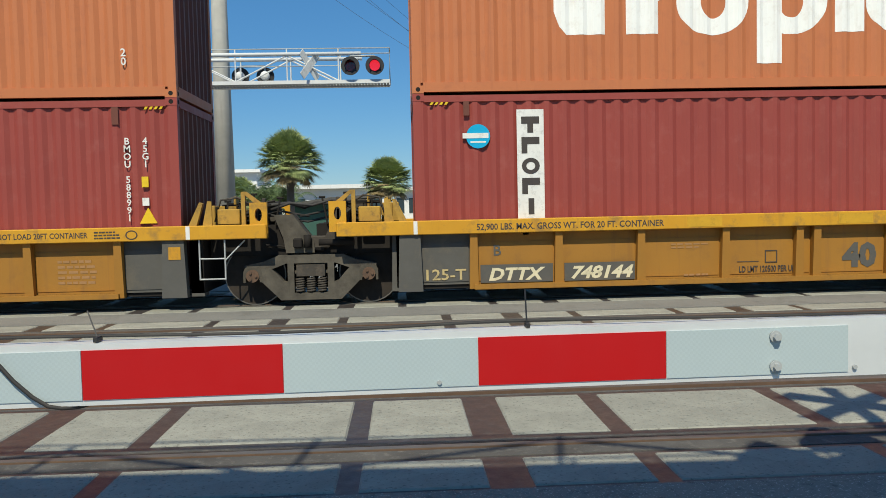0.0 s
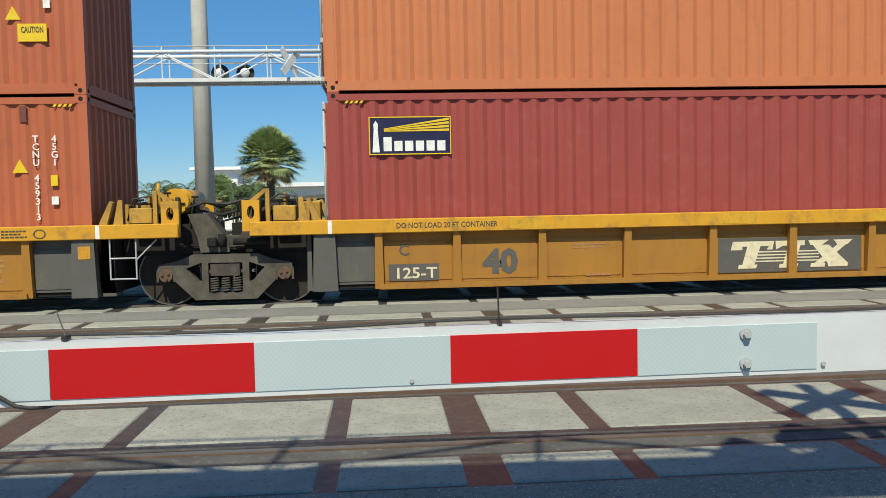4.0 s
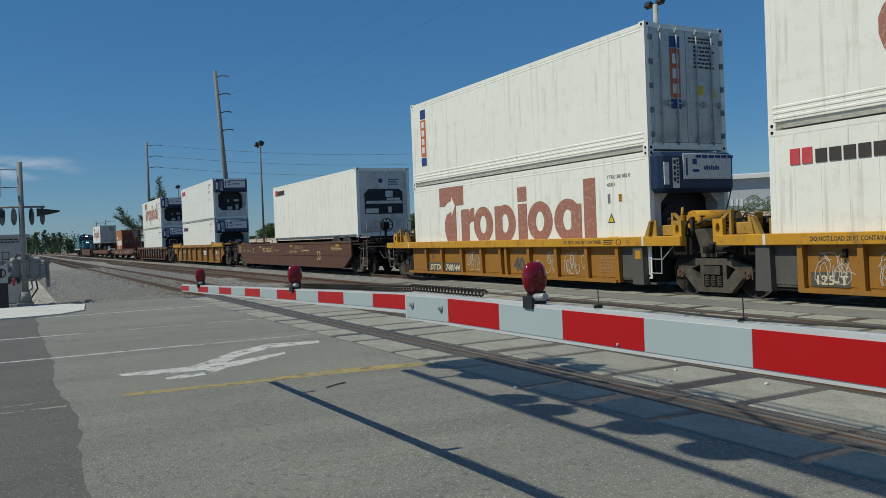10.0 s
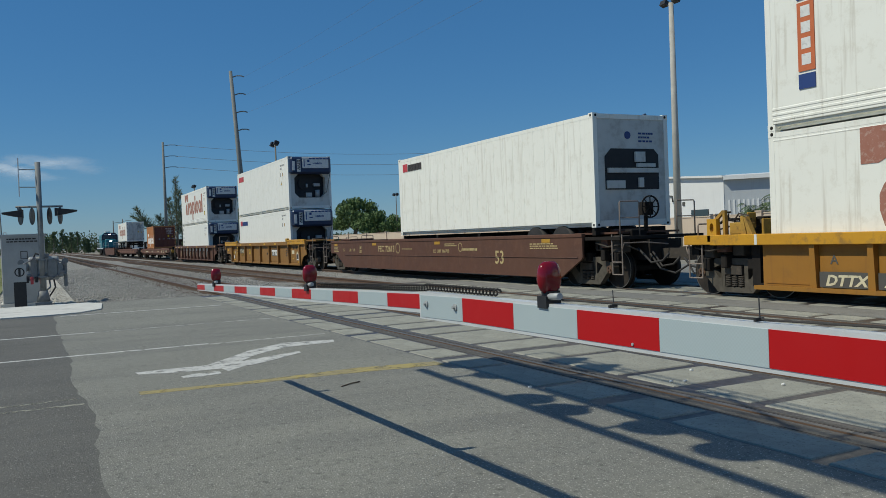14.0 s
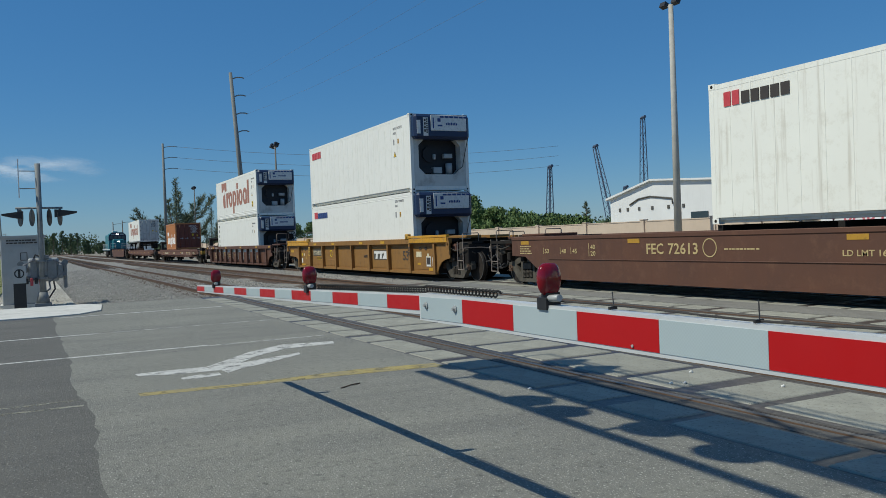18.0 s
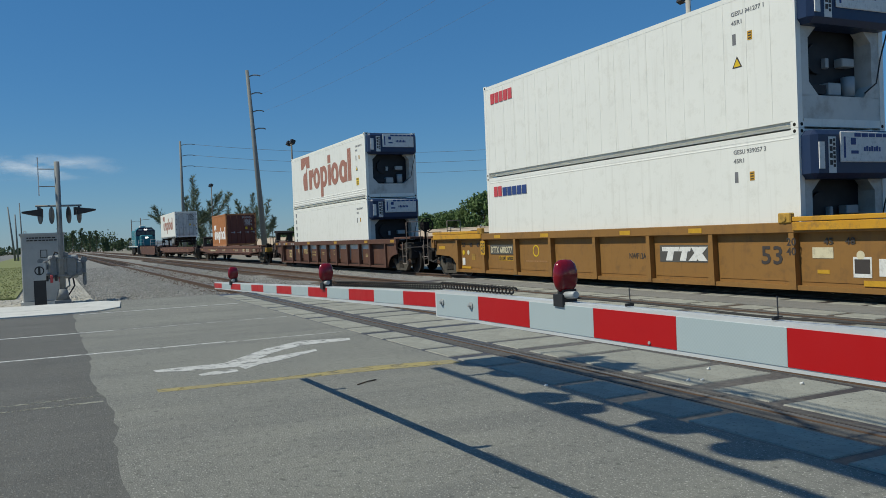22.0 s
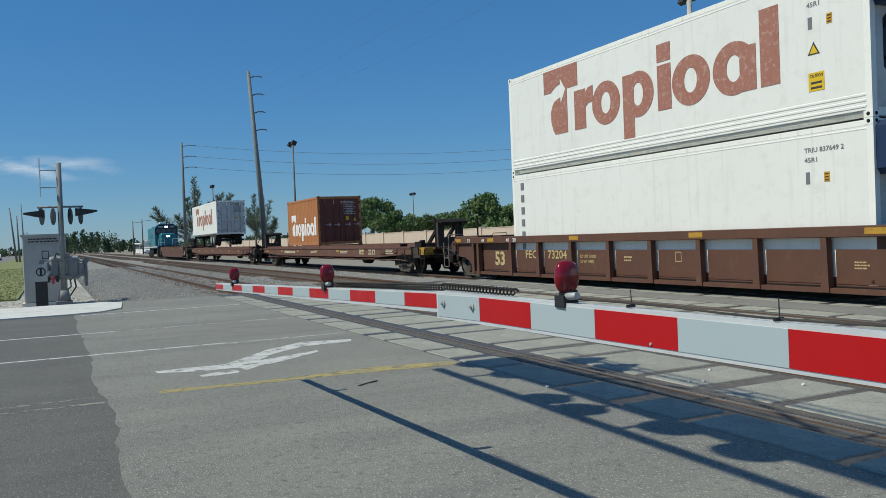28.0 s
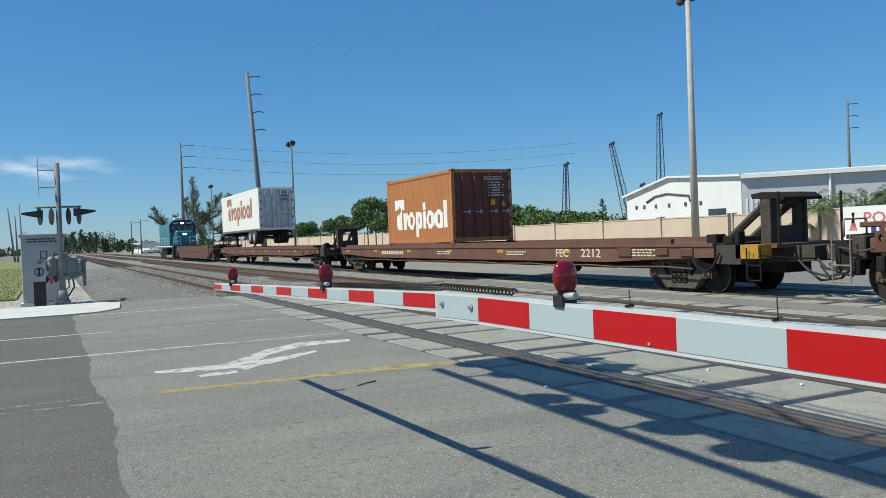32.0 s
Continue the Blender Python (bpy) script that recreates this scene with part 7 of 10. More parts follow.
def end_marks(c, length, code, kind_code, paint="white", dark=False, y=-CW / 2 - 0.004, z_top=2.55, tri=True):
    """Upright number column, size code, small yellow and white labels and the warning triangle near the right end."""
    m = M["dark_text"] if dark else M["white"]
    if code:
        lettering("number_column", code, 0.105, m, c, pose(length - 0.77, y, z_top - 0.35), "upright white number column", down=True)
    if kind_code:
        lettering("size_code", kind_code, 0.105, m, c, pose(length - 0.5, y, z_top - 0.35), "size code", down=True)
    for dz, w, h, mat, lab in ((-1.0, 0.1, 0.16, "yellow_mark", "small yellow height label"), (-1.28, 0.1, 0.12, "white", "small white label")):
        bm = bmesh.new()
        box(bm, length - 0.57, length - 0.57 + w, y - 0.002, y + 0.02, z_top + dz, z_top + dz + h)
        part("label", bm, M[mat], c, lab)
    if tri:
        bm = bmesh.new()
        slab_xz(bm, ((length - 0.62, 1.0), (length - 0.36, 1.0), (length - 0.49, 1.24)), y - 0.003, y + 0.02)
        part("warning_label", bm, M["yellow_mark"], c, "yellow warning triangle")


def reefer_marks(c, x, z, number, code, warn=True, caution=False):
    """Small dark number lines and thin labels near the right end of an insulated box."""
    y = -CW / 2 + 0.004
    lettering("number_line", number, 0.09, M["steel_frame"], c, pose(x, y, z), "small dark number", 0.85)
    lettering("size_code", code, 0.09, M["steel_frame"], c, pose(x, y, z - 0.18), "small size code", 0.28)
    bm = bmesh.new()
    box(bm, x + 0.02, x + 0.11, y - 0.002, y + 0.003, z - 0.58, z - 0.36)
    part("label", bm, M["steel_frame"], c, "small dark label")
    bm = bmesh.new()
    box(bm, x + 0.42, x + 0.54, y - 0.002, y + 0.003, z - 0.56, z - 0.38)
    lb = part("label", bm, M["pale_reflector"], c, "small faded yellow label")
    bm = bmesh.new()
    for k in range(3):
        box(bm, x + 0.44, x + 0.52, y - 0.004, y - 0.002, z - 0.54 + 0.055 * k, z - 0.515 + 0.055 * k)
    part("label_bar", bm, M["dark_text"], lb, "plain dark bars")
    if warn:
        bm = bmesh.new()
        slab_xz(bm, ((x, z - 1.05), (x + 0.26, z - 1.05), (x + 0.13, z - 0.82)), y - 0.003, y + 0.003)
        tr = part("warning_label", bm, M["dark_text"], c, "black-edged warning triangle")
        bm = bmesh.new()
        slab_xz(bm, ((x + 0.04, z - 1.03), (x + 0.22, z - 1.03), (x + 0.13, z - 0.87)), y - 0.005, y - 0.003)
        part("triangle_field", bm, M["yellow_mark"], tr, "yellow field")
    if caution:
        bm = bmesh.new()
        box(bm, x, x + 0.34, y - 0.003, y + 0.003, z - 1.72, z - 1.38)
        cb = part("caution_label", bm, M["yellow_mark"], c, "yellow caution label")
        lettering("caution_text", "CAUTION", 0.06, M["dark_text"], cb, pose(x + 0.03, y - 0.005, z - 1.47), width=0.28)
        bm = bmesh.new()
        for k in range(2):
            box(bm, x + 0.05, x + 0.29, y - 0.005, y - 0.003, z - 1.68 + 0.09 * k, z - 1.64 + 0.09 * k)
        part("label_bar", bm, M["dark_text"], cb, "plain dark bars")


def hazard(c, length, height, side):
    bm = bmesh.new()
    for k in range(4):
        x = (0.26 if side < 0 else length - 0.5) + 0.075 * k
        slab_xz(bm, ((x, height - 0.175), (x + 0.04, height - 0.175), (x + 0.065, height - 0.135), (x + 0.025, height - 0.135)), -CW / 2 - 0.006, -CW / 2 + 0.012)
    part("hazard_stripes", bm, M["yellow_mark"], c, "yellow hazard stripes")


def back_doors(c, height, paint):
    """Door leaves with locking rods on the end at local x = 0."""
    e = Matrix.Translation((0, CW / 2, 0)) @ Matrix.Rotation(math.pi, 4, "Z")
    for dy in (0.0, CW / 2 - 0.13):
        leaf = again("door", cached(("door", paint, height), b_doors(height), M[paint]), c, e @ Matrix.Translation((0.04, dy, 0)), "ribbed container door leaf")
        for yy in (0.3, 0.55, 0.8, 1.02):
            again("locking_rod", cached(("locking_rod", height, True), b_rods(height), M["galv"]), leaf, Matrix.Translation((0, yy, 0)), "grey locking rod")
        again("handle", cached(("handle", height, True), b_handles(height), M["galv"]), leaf, Matrix.Translation((0, 0.55, 0)))


L40, HC, L20, HS = 12.192, 2.896, 6.058, 2.591
WZ, UZ = 0.335, 3.236
UB, UC, UD, UE, UA = 0.2, -15.55, -31.3, -47.05, -62.75
UGE, USE, UTR, U20, UW = -80.2, -107.36, -130.62, -157.0, -193.2

# unit B
c = container("container", UB, UZ, L40, HC, "c_orange", "c_orange", "orange corrugated container with large white letters, stacked on another", end="corr")
word_shapes(c, 1.88, 10.17, M["logo_white"], "white brand mark in plain shapes")
c = container("container", UB, WZ, L40, HC, "c_maroon", "c_maroon", "dull maroon corrugated container in the well of the car", end="corr")
hazard(c, L40, HC, -1)
bm = bmesh.new()
disc(bm, (1.0, -CW / 2 - 0.004, 2.23), (0, 1, 0), 0.185, 0.008, 28)
dsc = part("round_decal", bm, M["sky_blue"], c, "round light blue decal")
bm = bmesh.new()
box(bm, 0.76, 1.16, -CW / 2 - 0.011, -CW / 2 - 0.006, 2.2, 2.28)
box(bm, 0.88, 1.12, -CW / 2 - 0.011, -CW / 2 - 0.006, 2.13, 2.155)
part("decal_bars", bm, M["white"], dsc, "plain pale bars")
sb = side_board(c, 1.6, 0.6, 0.42, 2.03, "white", "tall white board with dark upright letter shapes", "tall_board")
for k in range(6):
    bm = bmesh.new()
    z = 2.27 - 0.315 * k
    if k in (2, ):
        ring_xz(bm, 1.81, z + 0.12, 0.14, 0.125, 0.5, -CW / 2 - 0.014, -CW / 2 - 0.009, 18)
    elif k == 4:
        box(bm, 1.765, 1.855, -CW / 2 - 0.014, -CW / 2 - 0.009, z, z + 0.25)
    else:
        box(bm, 1.67, 1.95, -CW / 2 - 0.014, -CW / 2 - 0.009, z + 0.14, z + 0.25)
        box(bm, 1.67 if k != 0 else 1.765, 1.76 if k != 0 else 1.855, -CW / 2 - 0.014, -CW / 2 - 0.009, z, z + 0.14)
    part("board_shape", bm, M["dark_text"], sb, "dark block shape")
side_board(c, 0.78, 2.55, 0.09, 0.22, "c_brown", "small dark latch plate", "latch_plate")

# unit C
# both right ends here use c_brown: their shade is painted in
c = container("container", UC, UZ, L40, HC, "c_orange", "c_orange", "plain orange corrugated container stacked on another", end="corr", end_mat="c_brown")
back_doors(c, HC, "c_orange")
lettering("size_code", "20", 0.12, M["white"], c, pose(L40 - 0.77, -CW / 2 - 0.004, 0.62), "size code", down=True)
c = container("container", UC, WZ, L40, HC, "c_maroon", "c_maroon", "dull maroon corrugated container with a dark board", end="corr", end_mat="c_brown")
back_doors(c, HC, "c_maroon")
hazard(c, L40, HC, 1)
hazard(c, L40, HC, -1)
end_marks(c, L40, "BMOU 588991 0", "45G1")
side_board(c, L40 - 0.98, 2.5, 0.1, 0.26, "c_brown", "small dark latch plate", "latch_plate")
sb = side_board(c, 0.62, 1.93, 1.26, 0.58, "decal_navy", "dark navy board with a yellow beam", "advert_board")
bm = bmesh.new()
for k in range(4):
    slab_xz(bm, ((0.85, 2.3 - 0.012 * k + 0.02), (1.85, 2.45 - 0.055 * k), (1.85, 2.485 - 0.055 * k), (0.85, 2.31 - 0.012 * k + 0.02)), -CW / 2 - 0.014, -CW / 2 - 0.009)
part("beam", bm, M["yellow_mark"], sb, "yellow rays")
for x0, x1, z0, z1 in ((0.62, 1.88, 1.93, 1.945), (0.62, 1.88, 2.495, 2.51), (0.62, 0.635, 1.945, 2.495), (1.865, 1.88, 1.945, 2.495)):
    bm = bmesh.new()
    box(bm, x0, x1, -CW / 2 - 0.014, -CW / 2 - 0.009, z0, z1)
    part("board_border", bm, M["yellow_mark"], sb, "thin yellow border")
bm = bmesh.new()
slab_xz(bm, ((0.67, 1.97), (0.78, 1.97), (0.755, 2.32), (0.76, 2.4), (0.725, 2.45), (0.69, 2.4), (0.695, 2.32)), -CW / 2 - 0.014, -CW / 2 - 0.009)
for k in range(6):
    box(bm, 0.84 + 0.165 * k, 0.965 + 0.165 * k, -CW / 2 - 0.014, -CW / 2 - 0.009, 1.985, 2.2 if k == 0 else 2.14)
part("lighthouse", bm, M["white"], sb, "white tower and plain bars")

# unit D
for z, lab in ((UZ, "terracotta corrugated container with white letters stacked above another"), (WZ, "terracotta corrugated container with white painted letters in the well")):
    c = container("container", UD, z, L40, HC, "c_rust", "c_rust", lab, end="corr")
    word_shapes(c, 1.88, 10.17, M["logo_white"], "white brand mark in plain shapes")
    hazard(c, L40, HC, 1 if z < 1 else -1)
    end_marks(c, L40, "TCNU 459313 1" if z < 1 else "", "45G1" if z < 1 else "", tri=False)
    if z < 1:
        hazard(c, L40, HC, -1)
        side_board(c, L40 - 0.98, 2.5, 0.1, 0.24, "c_brown", "small dark latch plate", "latch_plate")
    bm = bmesh.new()
    zt = 1.75 if z < 1 else 1.1
    slab_xz(bm, ((L40 - 1.12, zt), (L40 - 0.9, zt), (L40 - 1.01, zt + 0.2)), -CW / 2 - 0.005, -CW / 2 + 0.015)
    part("warning_label", bm, M["yellow_mark"], c, "yellow warning triangle")
    if z > 1:
        cb = side_board(c, L40 - 0.95, 0.78, 0.42, 0.26, "yellow_mark", "yellow caution label", "caution_label")
        lettering("caution_text", "CAUTION", 0.09, M["dark_text"], cb, pose(L40 - 0.9, -CW / 2 - 0.013, 0.91), width=0.32)

# unit E
c = container("reefer_container", UE, UZ, L40, HC, "c_white", "c_white", "scuffed white insulated container with faded brown letters", True, 3, 0, "doors", "c_frame")
word_shapes(c, 1.95, 10.25, M["logo_brown"], "faded brown brand mark in plain shapes", 2.72, 2.43, 1.95, 0.92, 0.42, False)
reefer_marks(c, 10.85, 2.1, "TTRU 581092 5", "45R1", True, True)
c = container("reefer_container", UE, WZ, L40, HC, "c_white", "c_white", "streaked white insulated container with a small red and dark mark", True, 0, 0.55, "unit")
for k in range(2):
    side_board(c, 0.48 + 0.26 * k, 2.2, 0.21, 0.29, "red_text", "red mark as plain block", "brand_mark")
for k in range(5):
    side_board(c, 1.02 + 0.28 * k, 2.2, 0.23, 0.24, "dark_text", "dark mark as plain block", "brand_mark")
side_board(c, 10.6, 2.45, 1.0, 0.16, "dark_text", "stencilled number frame", "marking_frame")
side_board(c, 10.615, 2.465, 0.97, 0.13, "c_white", "pale inside of the frame", "marking_frame", t=0.012)
lettering("number_line", "GESU 952112 8", 0.085, M["dark_text"], c, pose(10.64, -CW / 2 - 0.014, 2.485), "small dark number", 0.9)
side_board(c, 11.2, 1.35, 0.1, 0.15, "pale_reflector", "small yellow label", "label")
hazard(c, L40, HC, 1)

# unit A
c = container("reefer_container", UA + 0.2, UZ, L40, HC, "c_white", "c_white", "white insulated container with an upright coloured band", True, 3, 0, "doors", "c_frame")
for z, h, m_ in ((2.3, 0.3, "blue_text"), (1.0, 1.25, "orange_text"), (0.68, 0.27, "blue_text")):
    side_board(c, 0.75, z, 0.36, h, m_, "upright blue and orange band", "band")
for k in range(4):
    side_board(c, 0.83, 1.98 - 0.29 * k, 0.2, 0.2, "white", "white block shape", "band_shape", t=0.014)
bm = bmesh.new()
e = L40 + 0.02
for z, h in ((2.35, 0.25), (0.95, 0.22)):
    box(bm, e, e + 0.008, -0.5, -0.2, z, z + h)
part("band", bm, M["blue_text"], c, "blue blocks of the upright band")
bm = bmesh.new()
box(bm, e, e + 0.006, -0.5, -0.2, 1.2, 2.32)
bnd = part("band", bm, M["orange_text"], c, "orange upright band on the door")
bm = bmesh.new()
for k in range(3):
    box(bm, e + 0.006, e + 0.012, -0.44, -0.26, 1.3 + 0.34 * k, 1.52 + 0.34 * k)
part("band_shape", bm, M["white"], bnd, "white block shapes")
c = container("reefer_container", UA + 0.2, WZ, L40, HC, "c_white", "c_white", "white insulated container with faded brown letters, in the well", True, 0, 0, "unit")
word_shapes(c, 1.95, 10.25, M["logo_brown"], "faded brown brand mark in plain shapes", 2.72, 2.43, 1.95, 0.92, 0.42, False)
reefer_marks(c, 10.7, 2.35, "TTRU 581082 0", "45R1", True, True)

# single reefer on wheels in a brown well car
ge = container("reefer_container", UGE, 1.54, L40, HC, "c_white", "c_white", "white insulated container on a road chassis in the brown well car", True, 0, 0.55, "old_unit")
for k in range(2):
    side_board(ge, 0.42 + 0.22 * k, 2.38, 0.18, 0.29, "red_text", "red mark as plain block", "brand_mark")
for k in range(5):
    side_board(ge, 0.88 + 0.24 * k, 2.38, 0.2, 0.24, "dark_text", "dark mark as plain block", "brand_mark")

# double stack with clean reefers
c = container("reefer_container", USE, UZ, L40, HC, "c_clean", "c_clean", "clean white insulated container with a small red mark", True, 0, 0.6, "unit")
for k in range(5):
    side_board(c, 0.45 + 0.27 * k, 2.28, 0.22, 0.32, "red_text", "red mark as plain block", "brand_mark")
reefer_marks(c, 10.6, 2.45, "GESU 941277 1", "45R1")
c = container("reefer_container", USE, WZ, L40, HC, "c_clean", "c_clean", "clean white insulated container with a red and navy mark", True, 0, 0, "unit")
for k in range(2):
    side_board(c, 0.46 + 0.26 * k, 2.27, 0.21, 0.31, "red_text", "red mark as plain block", "brand_mark")
for k in range(5):
    side_board(c, 1.0 + 0.29 * k, 2.27, 0.24, 0.26, "blue_text", "navy mark as plain block", "brand_mark")

reefer_marks(c, 10.55, 2.55, "GESU 939057 3", "45R1", False)

# double stack in the ribbed brown well car
c = container("reefer_container", UTR, UZ, L40, HC, "c_clean", "c_white", "white insulated container with large faded brown letter shapes", True, 3, 0, "unit")
word_shapes(c, 1.95, 10.25, M["logo_brown"], "faded brown brand mark in plain shapes", 2.72, 2.43, 1.95, 0.92, 0.42, False)
reefer_marks(c, 10.9, 2.35, "TTRU 581077 4", "45R1", True, True)
c = container("reefer_container", UTR, WZ, L40, HC, "c_clean", "c_white", "white insulated container with upright dark letter shapes", True, 0, 0, "unit")
for k in range(6):
    side_board(c, 0.5, 2.42 - 0.36 * k, 0.16, 0.2, "steel_frame", "dark upright letter shape as plain block", "brand_mark")
reefer_marks(c, 10.75, 2.42, "TRIU 837649 2", "45R1", False)

# short orange box and white box on the flat cars
# door end darker than the sides, its shade put into end_mat
c = container("container", U20, 1.22, L20, HS, "c_tan", "c_tan", "short orange container with white letters on a flat car", end="doors", end_mat="c_brown")
word_shapes(c, 0.75, 5.55, M["logo_white"], "white brand mark in plain shapes", 1.75, 1.53, 1.2, 0.55, 0.25)
c = container("reefer_container", UW, 2.3, 13.0, HC, "c_clean", "c_white", "white container with brown letters on a road chassis", True, 0, 0, "doors", "c_frame")
word_shapes(c, 2.3, 10.9, M["logo_brown"], "brown brand mark in plain shapes", 2.6, 2.3, 1.85, 0.95, 0.5, False)


def chassis(u, z, label):
    """Skeletal road chassis with tandem axles at the right end."""
    g = thing("container_chassis", label, "trailer", "road chassis on the train")
    rolling(g, u, 0)
    bm = bmesh.new()
    for y in (-0.5, 0.5):
        box(bm, 0.1, 12.1, y - 0.06, y + 0.06, z - 0.3, z - 0.02)
    for x in (0.15, 3.0, 6.0, 9.0, 12.0):
        box(bm, x - 0.07, x + 0.07, -1.15, 1.15, z - 0.2, z - 0.02)
    part("chassis_frame", bm, M["under"], g, "dark steel beams")
    for x in (9.3, 10.6):
        for y in (-1.05, -0.72, 0.72, 1.05):
            bm = bmesh.new()
            tube(bm, (x, y - 0.12, z - 0.42), (x, y + 0.12, z - 0.42), 0.49, 24)
            w = part("tyre", bm, M["rubber"], g, "black road tyre")
            bm = bmesh.new()
            tube(bm, (x, y - 0.125, z - 0.42), (x, y + 0.125, z - 0.42), 0.27, 18)
            part("rim", bm, M["galv"], w, "grey wheel rim")
        bm = bmesh.new()
        tube(bm, (x, -1.0, z - 0.42), (x, 1.0, z - 0.42), 0.07, 8)
        part("axle", bm, M["under"], g)
    for y in (-0.7, 0.7):
        bm = bmesh.new()
        box(bm, 2.6, 2.75, y - 0.08, y + 0.08, z - 1.0, z - 0.2)
        part("landing_leg", bm, M["under"], g)
    bm = bmesh.new()
    box(bm, 12.05, 12.15, -1.15, 1.15, z - 0.55, z - 0.4)
    part("bumper", bm, M["under"], g)
    return g


chassis(UGE, 1.54, "dark road chassis under the white container in the well car")
chassis(UW + 0.4, 2.3, "dark road chassis carrying the white container on the flat car")


# -- cars --
def plate_hole(bm, x0, x1, z0, z1, y0, y1):
    """Upright plate with an oval hole."""
    cx, cz = (x0 + x1) / 2, (z0 + z1) / 2 + 0.05
    hw, hh = (x1 - x0) / 2, (z1 - z0) / 2
    n = 16
    rows = []
    for k in range(n):
        a = 2 * math.pi * k / n
        c_, s_ = math.cos(a), math.sin(a)
        m_ = max(abs(c_), abs(s_))
        ox, oz = cx + c_ / m_ * hw, cz - 0.05 + s_ / m_ * hh
        ix, iz = cx + c_ * hw * 0.42, cz + s_ * hh * 0.42
        rows.append([bm.verts.new(p) for p in ((ox, y0, oz), (ox, y1, oz), (ix, y1, iz), (ix, y0, iz))])
    for k in range(n):
        p, q = rows[k], rows[(k + 1) % n]
        for j in range(4):
            bm.faces.new((p[j], p[(j + 1) % 4], q[(j + 1) % 4], q[j]))


def scrawl(c, x, z, w, h, seed, y):
    """Loose pale paint strokes."""
    rn = random.Random(seed)
    bm = bmesh.new()
    for k in range(6):
        p = Vector((x + w * (k + 0.2) / 6, y, z + h * rn.random()))
        a = rn.uniform(0, 6)
        pts = [p]
        for j in range(12):
            a += rn.uniform(0.2, 1.5) * (1 if k % 2 else -1)
            p = p + Vector((math.cos(a) * w * 0.09, 0, math.sin(a) * h * 0.28))
            p.x, p.z = min(max(p.x, x), x + w), min(max(p.z, z), z + h)
            pts.append(p.copy())
        for a_, b_ in zip(pts, pts[1:]):
            tube(bm, a_, b_, 0.0075, 4)
    bmesh.ops.scale(bm, verts=bm.verts, vec=(1, 0.15, 1), space=Matrix.Translation((0, -y, 0)))
    part("graffiti", bm, M["graffiti"], c, "loose pale paint scrawl")


def coupling_gear(c, x, s, z, mat):
    """Guide plates, brackets, box and pipes on the end platform; s: +1 at the right end, -1 at the left."""
    for y in (-1.33, 1.25):
        bm = bmesh.new()
        a, b = sorted((x + s * 1.0, x + s * 1.26))
        plate_hole(bm, a, b, z - 0.14, z + 0.33, y - 0.05, y + 0.05)
        part("end_bracket", bm, mat, c, "end bracket with an oval hole")
        bm = bmesh.new()
        slab_xz(bm, [(x + s * q, w) for q, w in ((0.08, z), (0.2, z), (0.3, z + 0.33), (0.25, z + 0.35))][::s], y - 0.03, y + 0.08)
        slab_xz(bm, [(x + s * q, w) for q, w in ((0.28, z), (0.42, z), (0.42, z + 0.36), (0.36, z + 0.37))][::s], y + 0.02, y + 0.06)
        part("container_guide", bm, M["y_grime"], c, "slanted container guide")
    bm = bmesh.new()
    a, b = sorted((x + s * 0.48, x + s * 0.82))
    soft_box(bm, a, b, -1.2, -0.85, z, z + 0.24, 0.015)
    part("equipment_box", bm, M["y_grime"], c, "yellow equipment box")
    bm = bmesh.new()
    box(bm, min(x + s * 0.86, x + s * 0.92), max(x + s * 0.86, x + s * 0.92), -1.28, -1.2, z, z + 0.5)
    slab_xz(bm, [(x + s * q, w) for q, w in ((0.86, z + 0.5), (0.94, z + 0.5), (1.25, z + 0.26), (1.22, z + 0.18))][::s], -1.27, -1.21)
    part("stay", bm, M["y_grime"], c, "upright stay with a slanted brace")
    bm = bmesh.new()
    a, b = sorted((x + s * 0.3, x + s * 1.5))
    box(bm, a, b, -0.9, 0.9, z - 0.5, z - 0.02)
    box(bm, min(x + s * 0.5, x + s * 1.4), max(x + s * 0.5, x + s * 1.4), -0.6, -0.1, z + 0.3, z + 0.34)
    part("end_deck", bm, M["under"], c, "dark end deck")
    bm = bmesh.new()
    pipe(bm, [(x + s * 0.7, -0.7, z + 0.1), (x + s * 1.1, -0.72, z + 0.28), (x + s * 1.5, -0.6, z + 0.32), (x + s * 1.75, -0.5, z + 0.24)], 0.03, 7)
    pipe(bm, [(x + s * 0.8, -0.4, z + 0.05), (x + s * 1.3, -0.5, z + 0.2), (x + s * 1.8, -0.5, z + 0.1)], 0.02, 6)
    part("brake_hose", bm, M["rubber"], c, "black brake hose")
    bm = bmesh.new()
    for k in range(4):
        tube(bm, (x + s * (0.55 + 0.2 * k), -0.95, z), (x + s * (0.55 + 0.2 * k), -0.9, z + 0.3), 0.014, 5)
    tube(bm, (x + s * 0.5, -0.92, z + 0.3), (x + s * 1.25, -0.92, z + 0.3), 0.014, 5)
    part("grab_rail", bm, M["under"], c, "thin pipe rail")
    bm = bmesh.new()
    tube(bm, (x + s * 0.62, -0.55, z + 0.02), (x + s * 1.15, -0.55, z + 0.02), 0.13, 12)
    part("air_reservoir", bm, M["under"], c, "dark air reservoir")
    bm = bmesh.new()
    soft_box(bm, min(x + s * 1.0, x + s * 1.3), max(x + s * 1.0, x + s * 1.3), -0.45, -0.1, z, z + 0.34, 0.03)
    part("brake_valve", bm, M["truck"], c, "grimy brake valve")
    bm = bmesh.new()
    pipe(bm, [(x + s * 0.4, -1.0, z + 0.05), (x + s * 0.5, -1.02, z + 0.38), (x + s * 0.75, -1.0, z + 0.42), (x + s * 0.95, -0.9, z + 0.3), (x + s * 1.3, -0.8, z + 0.36)], 0.018, 5)
